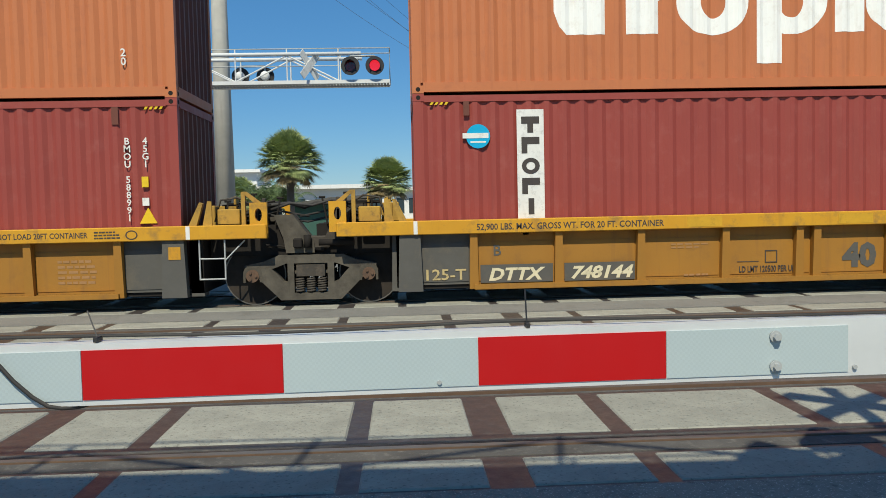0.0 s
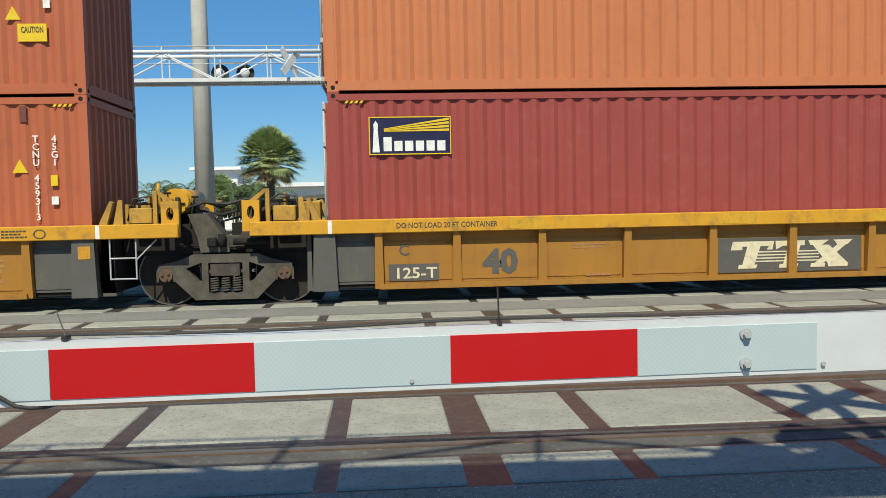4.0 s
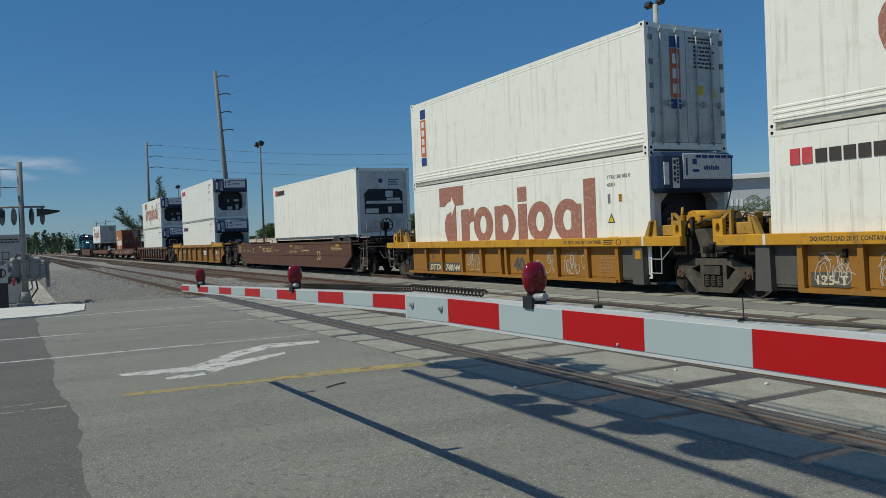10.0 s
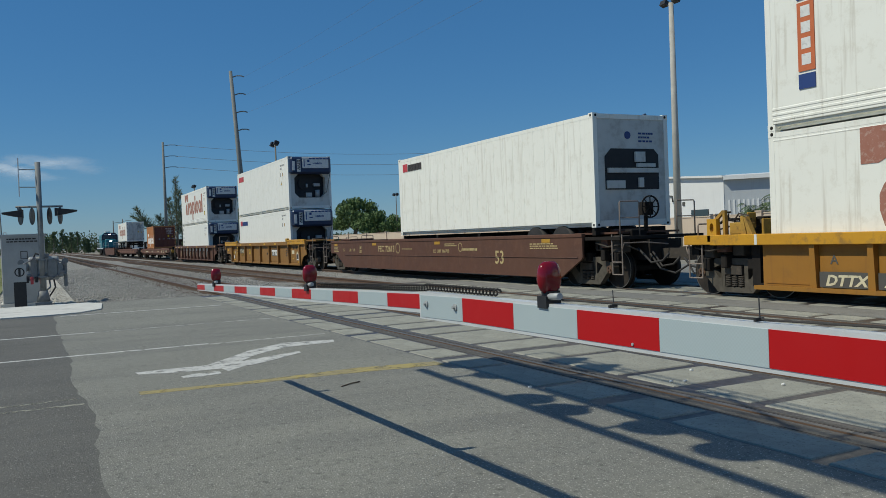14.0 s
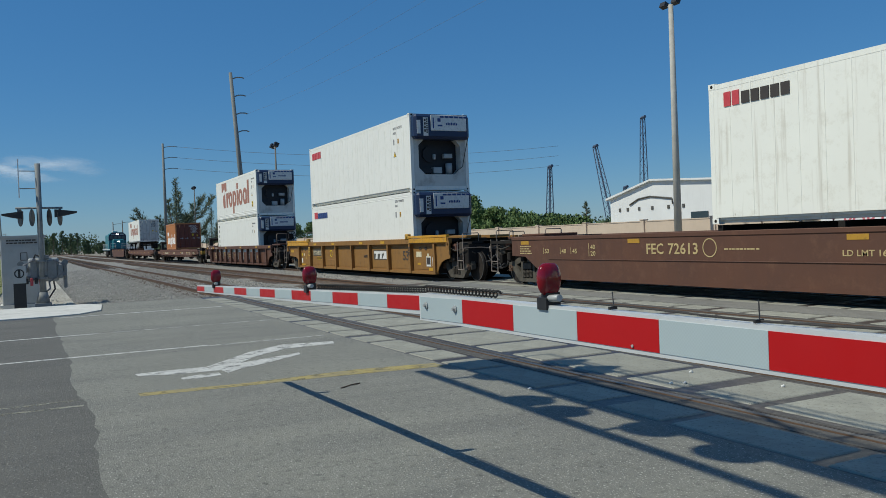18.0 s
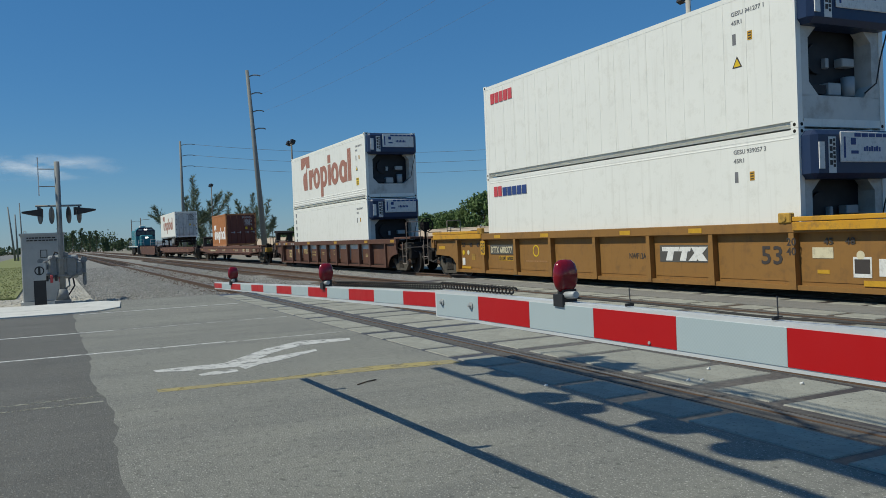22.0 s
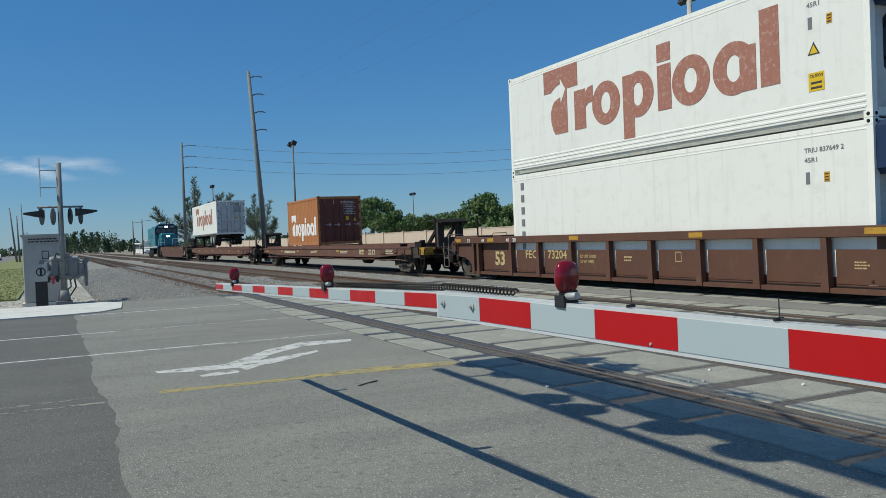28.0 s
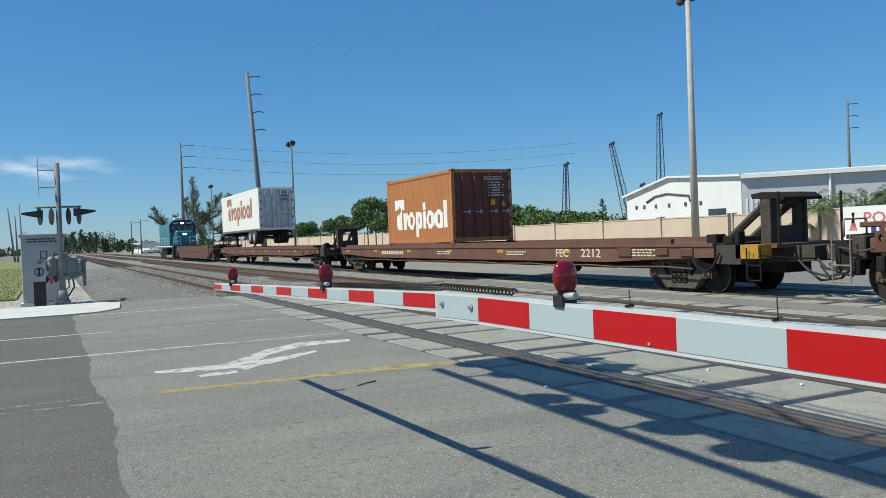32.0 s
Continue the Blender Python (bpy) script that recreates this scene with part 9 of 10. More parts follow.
def ribbed_well(u0, u1, posts, mat, sill_mat, top, label, sill=(1.0, 20.0), well=(2.35, 18.5), trucks=(1.75, 19.0), brakes=(False, True)):
    """Stand-alone well car with ribbed sides and an arch over each truck."""
    ln_ = u1 - u0
    c = thing("well_car", label, "well car", "well cars of the train")
    rolling(c, u0, 0)
    w0, w1 = well
    for y0, y1 in ((-1.4, -1.24), (1.24, 1.4)):
        bm = bmesh.new()
        soft_box(bm, sill[0], sill[1], y0, y1, top - 0.2, top, 0.012)
        part("side_sill", bm, sill_mat, c, "top side sill")
        ys = (y0 + 0.09, y0 + 0.12) if y0 < 0 else (y0 + 0.04, y0 + 0.07)
        # arched plate over each truck
        for a, b, s in ((sill[0] + 0.05, w0, -1), (w1, sill[1] - 0.05, 1)):
            bm = bmesh.new()
            top_z = top - 0.2
            if s > 0:
                pts = [(a, 0.22), (a + 0.1, 0.22), (a + 0.25, 0.45), (a + 0.45, 0.62), (a + 0.75, 0.71), (b, 0.76), (b, top_z), (a, top_z)]
            else:
                pts = [(b, 0.22), (b, top_z), (a, top_z), (a, 0.76), (b - 0.75, 0.71), (b - 0.45, 0.62), (b - 0.25, 0.45), (b - 0.1, 0.22)]
            slab_xz(bm, pts, *ys)
            part("arch_plate", bm, mat, c, "arched plate over the truck")
    edges = [w0] + [w0 + p for p in posts] + [w1]
    for a, b in zip(edges, edges[1:]):
        bm = bmesh.new()
        box(bm, a, b, -1.3, -1.27, 0.26, top - 0.2)
        slab_xz(bm, ((a + 0.12, 0.34), (b - 0.12, 0.34), (b - 0.12, top - 0.42), (a + 0.12, top - 0.42)), -1.312, -1.29)
        part("side_panel", bm, mat, c, "ribbed side panel")
    bm = bmesh.new()
    box(bm, w0, w1, 1.27, 1.3, 0.26, top - 0.2)
    part("side_panel", bm, mat, c)
    bm = bmesh.new()
    for y0, y1 in ((-1.36, -1.24), (1.24, 1.36)):
        box(bm, w0 - 0.05, w1 + 0.05, y0, y1, 0.18, 0.27)
    part("lower_rail", bm, mat, c)
    for p in [0.0] + list(posts) + [w1 - w0]:
        bm = bmesh.new()
        f = [(-0.09, 0.19), (0.09, 0.19), (0.06, top - 0.2), (-0.06, top - 0.2)]
        slab_xz(bm, [(w0 + p + x, z) for x, z in f], -1.39, -1.25)
        part("side_post", bm, mat, c, "upright side post")
    bm = bmesh.new()
    box(bm, w0, w1, -1.22, 1.22, 0.2, 0.3)
    for a, b in ((w0 - 0.15, w0), (w1, w1 + 0.15)):
        box(bm, a, b, -1.25, 1.25, 0.25, top - 0.1)
    for a, b in ((0.0, w0 - 0.15), (w1 + 0.15, ln_)):
        box(bm, a, b, -0.5, 0.5, 0.75, top - 0.15)
        box(bm, max(a, sill[0]), min(b, sill[1]), -1.25, 1.25, top - 0.14, top - 0.06)
        box(bm, a, b, -0.95, 0.95, top - 0.24, top - 0.16)
    for a, b in ((-0.1, 0.2), (ln_ - 0.2, ln_ + 0.1)):
        box(bm, a, b, -1.12, 1.12, 0.58, top - 0.26)
    part("well_floor", bm, M["under"], c, "dark well floor, bulkheads and end sills")
    for x, s in ((0.0, -1), (ln_, 1)):
        coupler(c, x, s)
        end_rails(c, x - s * 0.15, s, top - 0.1, mat, brakes[0 if s < 0 else 1])
        bm = bmesh.new()
        xs = sill[0] if s < 0 else sill[1]
        a, b = sorted((xs - s * 0.12, xs + s * 0.1))
        plate_hole(bm, a, b, top - 0.45, top - 0.1, -1.42, -1.36)
        part("end_bracket", bm, mat, c, "bracket with an oval hole")
        bm = bmesh.new()
        a, b = sorted((x - s * 0.3, x - s * 2.0))
        soft_box(bm, a, b, -1.0, -0.4, top - 0.04, top + 0.06, 0.02)
        box(bm, a + 0.2, b - 0.3, 0.1, 0.9, top - 0.04, top + 0.04)
        part("end_platform", bm, sill_mat, c, "end platform with low boxes")
    truck(c, trucks[0])
    truck(c, trucks[1])
    return c


def inset(c, d):
    """Set the side panels and what is painted on them back under the sill."""
    for o in c.children:
        if o.name.split(".")[0] in INSET or o.name.split(".")[0] in ("label", "amber_plate", "owner_shapes", "class_code", "round_label", "round_marking") or (o.name.split(".")[0] == "length_mark" and o.location.z < 1.15):
            o.location.y += d


def reflectors(c, xs, z, y, w=0.42, h=0.11, mat="reflector"):
    for x in xs:
        bm = bmesh.new()
        box(bm, x, x + w, y - 0.003, y + 0.003, z, z + h)
        part("reflector", bm, M[mat], c, "dull amber reflector strip")


# yellow fifty-three-foot well car
yel = ribbed_well(-112.3, -91.2, (1.89, 3.89, 5.81, 7.89, 10.0, 12.02, 14.12), M["y_old"], M["y_old"], 1.46, "weathered yellow-brown ribbed well car carrying two white containers", (1.03, 20.25), (2.91, 19.1), (1.7, 20.2), (False, False))
y = -1.403
reflectors(yel, (5.6, 8.3, 11.9, 14.3), 1.3, y, 0.4, 0.1, "pale_reflector")
p0 = 2.35
py = -1.318
lettering("car_number", "680377", 0.2, M["cream"], yel, pose(p0 + 3.38, py - 0.009, 0.84), "white car number", 0.74)
bm = bmesh.new()
box(bm, p0 + 2.74, p0 + 4.18, py - 0.006, py + 0.004, 0.79, 1.09)
part("number_panel", bm, M["grey_patch"], yel, "dark number panel")
lettering("car_code", "DTTX", 0.2, M["cream"], yel, pose(p0 + 2.8, py - 0.009, 0.84), "white car code", 0.5)
lettering("load_limit", "LD LMT 169800", 0.11, M["dark_text"], yel, pose(p0 + 3.3, py - 0.006, 0.62), "dark load lettering", 0.85)
bm = bmesh.new()
ring_xz(bm, p0 + 5.47, 0.9, 0.17, 0.17, 0.8, py, py + 0.006, 20)
part("round_marking", bm, M["yellow_mark"], yel, "yellow ring")
bm = bmesh.new()
bars(bm, p0 + 4.9, 0.56, 1.2, 0.08, 1, 12, py + 0.005, random.Random(3))
part("panel_marking", bm, M["pale_text"], yel, "faint line of marks")
lettering("class_code", "NWF13A", 0.14, M["dark_text"], yel, pose(p0 + 9.72, py, 0.72), "dark class code", 0.62)
lettering("size_number", "53", 0.36, M["dark_text"], yel, pose(p0 + 13.82, py, 0.66), "large dark number with yellow edge", 0.52)
bm = bmesh.new()
x0 = p0 + 10.92
box(bm, x0 - 0.08, x0 + 1.52, py, py + 0.004, 0.66, 1.04)
pn = part("logo_panel", bm, M["grey_patch"], yel, "dark panel with white slanted bars")
for pts in (((0.0, 0.9), (0.55, 0.9), (0.58, 1.0), (0.0, 1.0)), ((0.56, 0.9), (0.92, 0.9), (0.95, 1.0), (0.6, 1.0)), ((0.12, 0.69), (0.34, 0.69), (0.4, 0.9), (0.2, 0.9)), ((0.58, 0.69), (0.78, 0.69), (0.84, 0.9), (0.66, 0.9)), ((0.86, 0.69), (1.1, 0.69), (1.46, 1.0), (1.2, 1.0)), ((1.18, 0.69), (1.44, 0.69), (1.16, 1.0), (0.95, 1.0))):
    bm = bmesh.new()
    slab_xz(bm, [(x0 + q, w) for q, w in pts], py - 0.006 - 0.0004 * len(pn.children), py)
    part("logo_bar", bm, M["white"], pn)
for x in (p0 + 2.45, p0 + 14.68):
    for tx, z in (("20", 1.02), ("40", 0.84)):
        lettering("post_mark", tx, 0.15, M["dark_text"], yel, pose(x - 0.11, -1.394, z), "dark length mark", 0.22)
for x, tx in ((p0 + 0.75, "53"), (p0 + 1.3, "48"), (p0 + 1.8, "45"), (p0 + 15.3, "45"), (p0 + 15.75, "48")):
    lettering("length_mark", tx, 0.13, M["dark_text"], yel, pose(x, py, 1.03), "dark length mark", 0.2)
for x, z, w, h, m_ in ((p0 + 15.9, 0.45, 0.36, 0.36, "white"), (p0 + 15.93, 0.52, 0.3, 0.25, "dark_text"), (p0 + 16.4, 0.48, 0.22, 0.3, "white"), (p0 + 15.05, 0.78, 0.45, 0.2, "cream"), (p0 + 15.15, 0.5, 0.26, 0.07, "pale_reflector"), (p0 + 0.75, 0.42, 0.2, 0.24, "white"), (p0 + 1.45, 0.6, 0.24, 0.2, "y_grime"), (p0 + 16.1, 0.3, 0.5, 0.1, "pale_reflector")):
    bm = bmesh.new()
    box(bm, x, x + w, py - (0.006 if m_ == "dark_text" else 0.002), py + 0.02, z, z + h)
    part("label", bm, M[m_], yel, "small stuck-on label")
for x in (p0 + 0.85, p0 + 1.2, p0 + 16.05):
    bm = bmesh.new()
    disc(bm, (x, py, 0.84), (0, 1, 0), 0.08, 0.006, 16)
    part("round_label", bm, M["cream" if x > p0 + 1.0 else "yellow_mark"], yel, "small round label")
bm = bmesh.new()
box(bm, p0 + 2.31, p0 + 2.59, -1.3925, -1.388, 0.78, 1.22)
part("mark_patch", bm, M["pale_reflector"], yel, "worn yellow patch behind the length marks")
for x, z, w, h in ((1.35, 0.95, 0.5, 0.12), (p0 + 0.7, 0.3, 0.66, 0.07), (p0 + 3.27, 0.6, 0.9, 0.14)):
    bm = bmesh.new()
    box(bm, x, x + w, (-1.364 if x < 2 else py - 0.0015), (-1.35 if x < 2 else py + 0.01), z, z + h)
    part("amber_plate", bm, M["pale_reflector"], yel, "small amber plate")
# bright raised lips over the end bays
for a, b in ((1.08, p0 + 2.4), (p0 + 14.75, 20.2)):
    bm = bmesh.new()
    soft_box(bm, a, b, -1.44, -1.3, 1.47, 1.56, 0.012)
    part("end_lip", bm, M["y_sill"], yel, "bright yellow raised lip")
    bm = bmesh.new()
    soft_box(bm, a, b, -1.43, -1.405, 1.3, 1.46, 0.008)
    part("end_lip", bm, M["y_sill"], yel, "bright yellow end strip")
for x in (p0 + 2.3, p0 + 14.55):
    bm = bmesh.new()
    soft_box(bm, x - 0.14, x + 0.16, -1.43, -1.3, 1.44, 1.64, 0.02)
    tube(bm, (x, -1.45, 1.54), (x, -1.28, 1.54), 0.07, 10)
    part("locking_guide", bm, M["y_grime"], yel, "grimy container guide")

inset(yel, 0.05)

# brown ribbed well car
brn = ribbed_well(-135.42, -114.02, (0.34, 2.45, 4.0, 5.65, 7.3, 8.9, 10.5, 12.1, 13.7, 15.1), M["b_panel"], M["b_panel"], 1.38, "rust-brown ribbed well car carrying two white containers", (1.02, 20.55), (2.35, 19.3), (1.7, 20.3))
reflectors(brn, (1.1, 3.4, 8.0, 12.6, 16.9, 20.0), 1.23, -1.403)
lettering("size_number", "53", 0.42, M["tan_text"], brn, pose(2.35 + 1.22, -1.318, 0.5), "large cream number", 0.62, bold=0.05)
lettering("car_code", "FEC", 0.24, M["tan_text"], brn, pose(2.35 + 3.08, -1.318, 0.72), "cream car code", 0.62)
lettering("car_number", "73204", 0.24, M["tan_text"], brn, pose(2.35 + 4.3, -1.318, 0.72), "cream car number", 0.95)
lettering("load_limit", "LD LMT 170200", 0.085, M["tan_text"], brn, pose(2.35 + 5.9, -1.318, 0.75), "cream load lettering", 0.7)
lettering("load_limit", "LT WT 49800", 0.085, M["tan_text"], brn, pose(2.35 + 5.9, -1.318, 0.61), "cream weight lettering", 0.6)
for x, tx in ((2.0, "53"), (3.0, "48"), (4.6, "40"), (5.0, "20")):
    lettering("length_mark", tx, 0.11, M["white"], brn, pose(x, -1.405, 1.22), "white length mark", 0.2)
bm = bmesh.new()
bars(bm, 2.35 + 0.3, 0.6, 0.5, 0.3, 4, 4, -1.3, random.Random(5))
bars(bm, 2.35 + 7.75, 0.66, 0.3, 0.16, 2, 4, -1.313, random.Random(6))
bars(bm, 2.35 + 14.2, 0.6, 0.3, 0.16, 3, 4, -1.313, random.Random(7))
ring_xz(bm, 2.35 + 9.7, 0.8, 0.14, 0.16, 0.85, -1.316, -1.312, 4, radians(45), radians(405))
part("panel_marking", bm, M["tan_text"], brn, "small unreadable lines")

inset(brn, 0.09)


def smooth_well(u0, u1, label, marks):
    """Brown well car with deep smooth sides that taper up to the ends."""
    ln_ = u1 - u0
    c = thing("well_car", label, "well car", "well cars of the train")
    rolling(c, u0, 0)
    for y0, y1 in ((-1.42, -1.36), (1.36, 1.42)):
        bm = bmesh.new()
        slab_xz(bm, ((1.5, 0.86), (2.2, 0.84), (3.3, 0.24), (ln_ - 2.5, 0.24), (ln_ - 1.55, 0.74), (ln_ - 1.5, 0.8), (ln_ - 1.5, 1.32), (1.5, 1.32)), y0, y1)
        part("side_plate", bm, M["b_panel"], c, "deep smooth side plate")
        bm = bmesh.new()
        soft_box(bm, 1.5, ln_ - 1.5, y0 - 0.02, y1 + 0.06, 1.3, 1.4, 0.012)
        part("side_sill", bm, M["b_panel"], c, "top rail")
        bm = bmesh.new()
        box(bm, 3.3, ln_ - 2.5, y0 - 0.015, y0, 0.24, 0.3)
        tube(bm, (3.4, y0 - 0.01, 0.78), (ln_ - 1.7, y0 - 0.01, 0.78), 0.012, 6)
        part("seam", bm, M["b_panel"], c, "welded seam")
    bm = bmesh.new()
    box(bm, 3.0, ln_ - 3.0, -1.3, 1.3, 0.22, 0.32)
    for a, b in ((0.0, 3.0), (ln_ - 3.0, ln_)):
        box(bm, a, b, -0.5, 0.5, 0.7, 1.2)
        box(bm, a + 0.1, b - 0.1, -1.34, 1.34, 1.22, 1.3)
    part("well_floor", bm, M["under"], c, "dark floor and end sills")
    for x, s in ((0.0, -1), (ln_, 1)):
        coupler(c, x, s)
        end_rails(c, x - s * 0.25, s, 1.4, M["b_panel"], s > 0)
        bm = bmesh.new()
        a, b = sorted((x - s * 0.6, x - s * 2.6))
        box(bm, a, b, -1.0, 1.0, 1.36, 1.41)
        soft_box(bm, a + 0.3, b - 0.5, -0.7, 0.5, 1.41, 1.48, 0.02)
        part("end_platform", bm, M["b_panel"], c, "end platform with a low box")
    truck(c, 1.75)
    truck(c, ln_ - 1.75)
    if marks:
        y = -1.424
        lettering("car_code", "FEC", 0.24, M["tan_text"], c, pose(7.33, y, 0.93), "cream car code", 0.56)
        lettering("car_number", "72613", 0.24, M["tan_text"], c, pose(8.05, y, 0.93), "cream car number", 0.9)
        for lx, lz, tx in ((3.2, 0.94, "53"), (4.0, 0.94, "48"), (4.48, 0.94, "45"), (5.25, 1.04, "40"), (5.25, 0.88, "20")):
            lettering("length_mark", tx, 0.12, M["tan_text"], c, pose(lx, y, lz), "tan length mark", 0.2)
            bm = bmesh.new()
            box(bm, lx - 0.07, lx - 0.05, y - 0.002, y, lz - 0.02, lz + 0.15)
            part("length_tick", bm, M["tan_text"], c)
        lettering("size_number", "53", 0.40, M["tan_text"], c, pose(16.63, y, 0.58), "large faded number", 0.50)
        lettering("load_limit", "LD LMT 166700", 0.11, M["tan_text"], c, pose(12.4, y, 0.9), "cream load lettering", 1.2)
        bm = bmesh.new()
        ring_xz(bm, 9.3, 1.06, 0.2, 0.2, 0.88, y - 0.002, y, 22)
        bars(bm, 1.95, 0.9, 0.62, 0.26, 4, 7, y, random.Random(1))
        bars(bm, 9.7, 1.0, 0.9, 0.06, 1, 9, y, random.Random(2))
        bars(bm, 13.28, 1.10, 0.88, 0.12, 2, 14, y, random.Random(3))
        bars(bm, 14.56, 0.93, 1.14, 0.15, 1, 14, y, random.Random(8))
        ring_xz(bm, 14.41, 1.08, 0.14, 0.15, 0.85, y - 0.002, y, 20)
        bars(bm, 18.6, 1.0, 1.4, 0.18, 3, 10, y, random.Random(5))
        part("side_marking", bm, M["tan_text"], c, "cream ring and plain bars")
    reflectors(c, (2.0, 6.7, 12.5, 19.2), 1.18, -1.424, 0.42, 0.1)
    return c


smooth_well(-89.4, -66.85, "rust-brown smooth-sided well car with one white container on wheels", True)
smooth_well(-220.3, -197.6, "empty rust-brown smooth-sided well car next to the locomotive", False)


def flat_car(u0, u1, label, number, hitch):
    """Low brown flat car: fish-belly side sills, deck, folding hitch, trucks."""
    ln_ = u1 - u0
    c = thing("flat_car", label, "flat car", "flat cars of the train")
    rolling(c, u0, 0)
    for y0, y1 in ((-1.36, -1.26), (1.26, 1.36)):
        bm = bmesh.new()
        slab_xz(bm, ((1.2, 0.8), (3.2, 0.74), (5.0, 0.66), (ln_ - 5.0, 0.66), (ln_ - 3.2, 0.74), (ln_ - 1.3, 0.8), (ln_ - 1.3, 1.1), (1.2, 1.1)), y0, y1)
        box(bm, 1.2, ln_ - 1.3, y0 - 0.03, y0, 1.03, 1.1)
        part("side_sill", bm, M["b_flat"], c, "rust-brown side sill")
    bm = bmesh.new()
    box(bm, 1.2, ln_ - 1.3, -1.26, 1.26, 1.0, 1.08)
    box(bm, 0.0, ln_, -0.95, 0.95, 0.98, 1.06)
    part("deck", bm, M["b_flat"], c, "rusty steel deck")
    bm = bmesh.new()
    box(bm, 0.3, ln_ - 0.3, -0.35, 0.35, 0.45, 1.0)
    tube(bm, (3.4, -1.2, 0.6), (ln_ - 3.4, -1.2, 0.6), 0.025, 6)
    for k in range(8):
        x = 4 + (ln_ - 8) * k / 7
        box(bm, x - 0.06, x + 0.06, -1.26, 1.26, 0.75, 1.0)
    part("centre_sill", bm, M["under"], c, "dark centre sill and crossbearers")
    bm = bmesh.new()
    for y in (-1.2, 1.1):
        box(bm, 1.5, ln_ - 2.8, y, y + 0.1, 1.08, 1.2)
    part("deck_rail", bm, M["b_flat"], c, "low rub rail along the deck")
    for x, s in ((0.0, -1), (ln_, 1)):
        coupler(c, x, s)
        bm = bmesh.new()
        for xx in (x - s * 0.4, x - s * 0.05):
            tube(bm, (xx, -1.36, 0.35), (xx, -1.36, 1.0), 0.016, 6)
        for zz in (0.35, 0.65):
            tube(bm, (x - s * 0.4, -1.36, zz), (x - s * 0.05, -1.36, zz), 0.016, 6)
        part("end_step", bm, M["under"], c, "pipe end step")
        for y in (-0.9, 0.9):
            bm = bmesh.new()
            tube(bm, (x + s * 0.02, y, 1.0), (x + s * 0.02, y, 2.1 if hitch else 1.5), 0.03, 6)
            part("grab_iron", bm, M["under"], c)
    xh = ln_ - 0.62
    bm = bmesh.new()
    for y in (-0.5, 0.5):
        tube(bm, (xh - 0.05, y * 0.7, 1.98), (xh - 1.3, y * 0.7, 1.12), 0.085, 6)
    for y0, y1, z0, z1 in ((-0.5, -0.26, 1.06, 2.0), (0.26, 0.5, 1.06, 2.0), (-0.26, 0.26, 1.06, 1.42), (-0.26, 0.26, 1.86, 2.0)):
        box(bm, xh - 0.06, xh + 0.06, y0, y1, z0, z1)
    for y in (-0.5, 0.5):
        box(bm, xh - 0.16, xh + 0.1, y - 0.04, y + 0.04, 1.06, 2.0)
    box(bm, xh - 1.5, xh - 1.1, -0.55, 0.55, 1.06, 1.2)
    h_ = part("hitch", bm, M["truck"], c, "raised trailer hitch stand with an open plate")
    bm = bmesh.new()
    slab_xz(bm, ((xh - 0.36, 2.0), (xh + 0.3, 1.98), (xh + 0.46, 1.94), (xh + 0.48, 2.0), (xh + 0.3, 2.1), (xh - 0.1, 2.13), (xh - 0.4, 2.1)), -0.55, 0.55)
    part("hitch_plate", bm, M["under"], h_, "worn dark hitch plate")
    bm = bmesh.new()
    slab_xz(bm, ((ln_ - 1.3, 0.62), (ln_ + 0.45, 0.7), (ln_ + 0.45, 1.0), (ln_ - 1.3, 1.05)), -0.42, 0.42)
    box(bm, ln_ - 1.3, ln_ - 0.62, -1.3, 1.3, 0.66, 1.06)
    part("draft_sill", bm, M["truck"], c, "grimy draft sill that tapers to the coupler")
    bm = bmesh.new()
    pts = [(2.0 + (ln_ - 4.0) * k / 24, -1.3, 0.56 + 0.035 * ((k * 7) % 3 - 1) * 0.5) for k in range(25)]
    pipe(bm, pts, 0.022, 6)
    part("train_line", bm, M["b_flat"], c, "rusty brake pipe slung under the sill")
    for k in range(1, 24, 2):
        bm = bmesh.new()
        box(bm, pts[k][0] - 0.02, pts[k][0] + 0.02, -1.31, -1.28, 0.55, 0.78)
        part("pipe_hanger", bm, M["under"], c)
    bm = bmesh.new()
    tube(bm, (ln_ - 7.6, -0.95, 0.52), (ln_ - 6.9, -0.95, 0.52), 0.17, 12)
    tube(bm, (ln_ - 6.9, -0.95, 0.52), (ln_ - 5.2, -0.9, 0.5), 0.02, 6)
    part("brake_cylinder", bm, M["under"], c, "dark brake cylinder with its push rod")
    for x0, x1, z0, z1 in ((4.5, 4.0, 0.8, 1.02), (3.1, 2.7, 0.84, 1.0), (2.3, 1.9, 0.82, 1.0)):
        bm = bmesh.new()
        soft_box(bm, ln_ - x0, ln_ - x1, -1.4, -1.34, z0, z1, 0.01)
        part("side_plate", bm, M["b_panel"], c, "darker bolted side plate")
    for x0, w, y0, d, h in ((2.0, 0.3, -0.9, 0.3, 0.2), (0.95, 0.14, -1.15, 0.2, 0.26), (1.3, 0.28, -1.1, 0.22, 0.16), (4.4, 0.5, -0.7, 0.3, 0.12)):
        bm = bmesh.new()
        soft_box(bm, ln_ - x0, ln_ - x0 + w, y0, y0 + d, 1.07, 1.08 + h, 0.015)
        part("deck_fitting", bm, M["under"], c, "dark fitting on the deck")
    bm = bmesh.new()
    pipe(bm, [(ln_ - 2.0, -1.34, 0.95), (ln_ - 1.8, -1.4, 0.62), (ln_ - 1.55, -1.42, 0.5), (ln_ - 1.3, -1.4, 0.6), (ln_ - 1.15, -1.36, 0.9)], 0.026, 6)
    part("loose_chain", bm, M["under"], c, "slack tie-down chain")
    bm = bmesh.new()
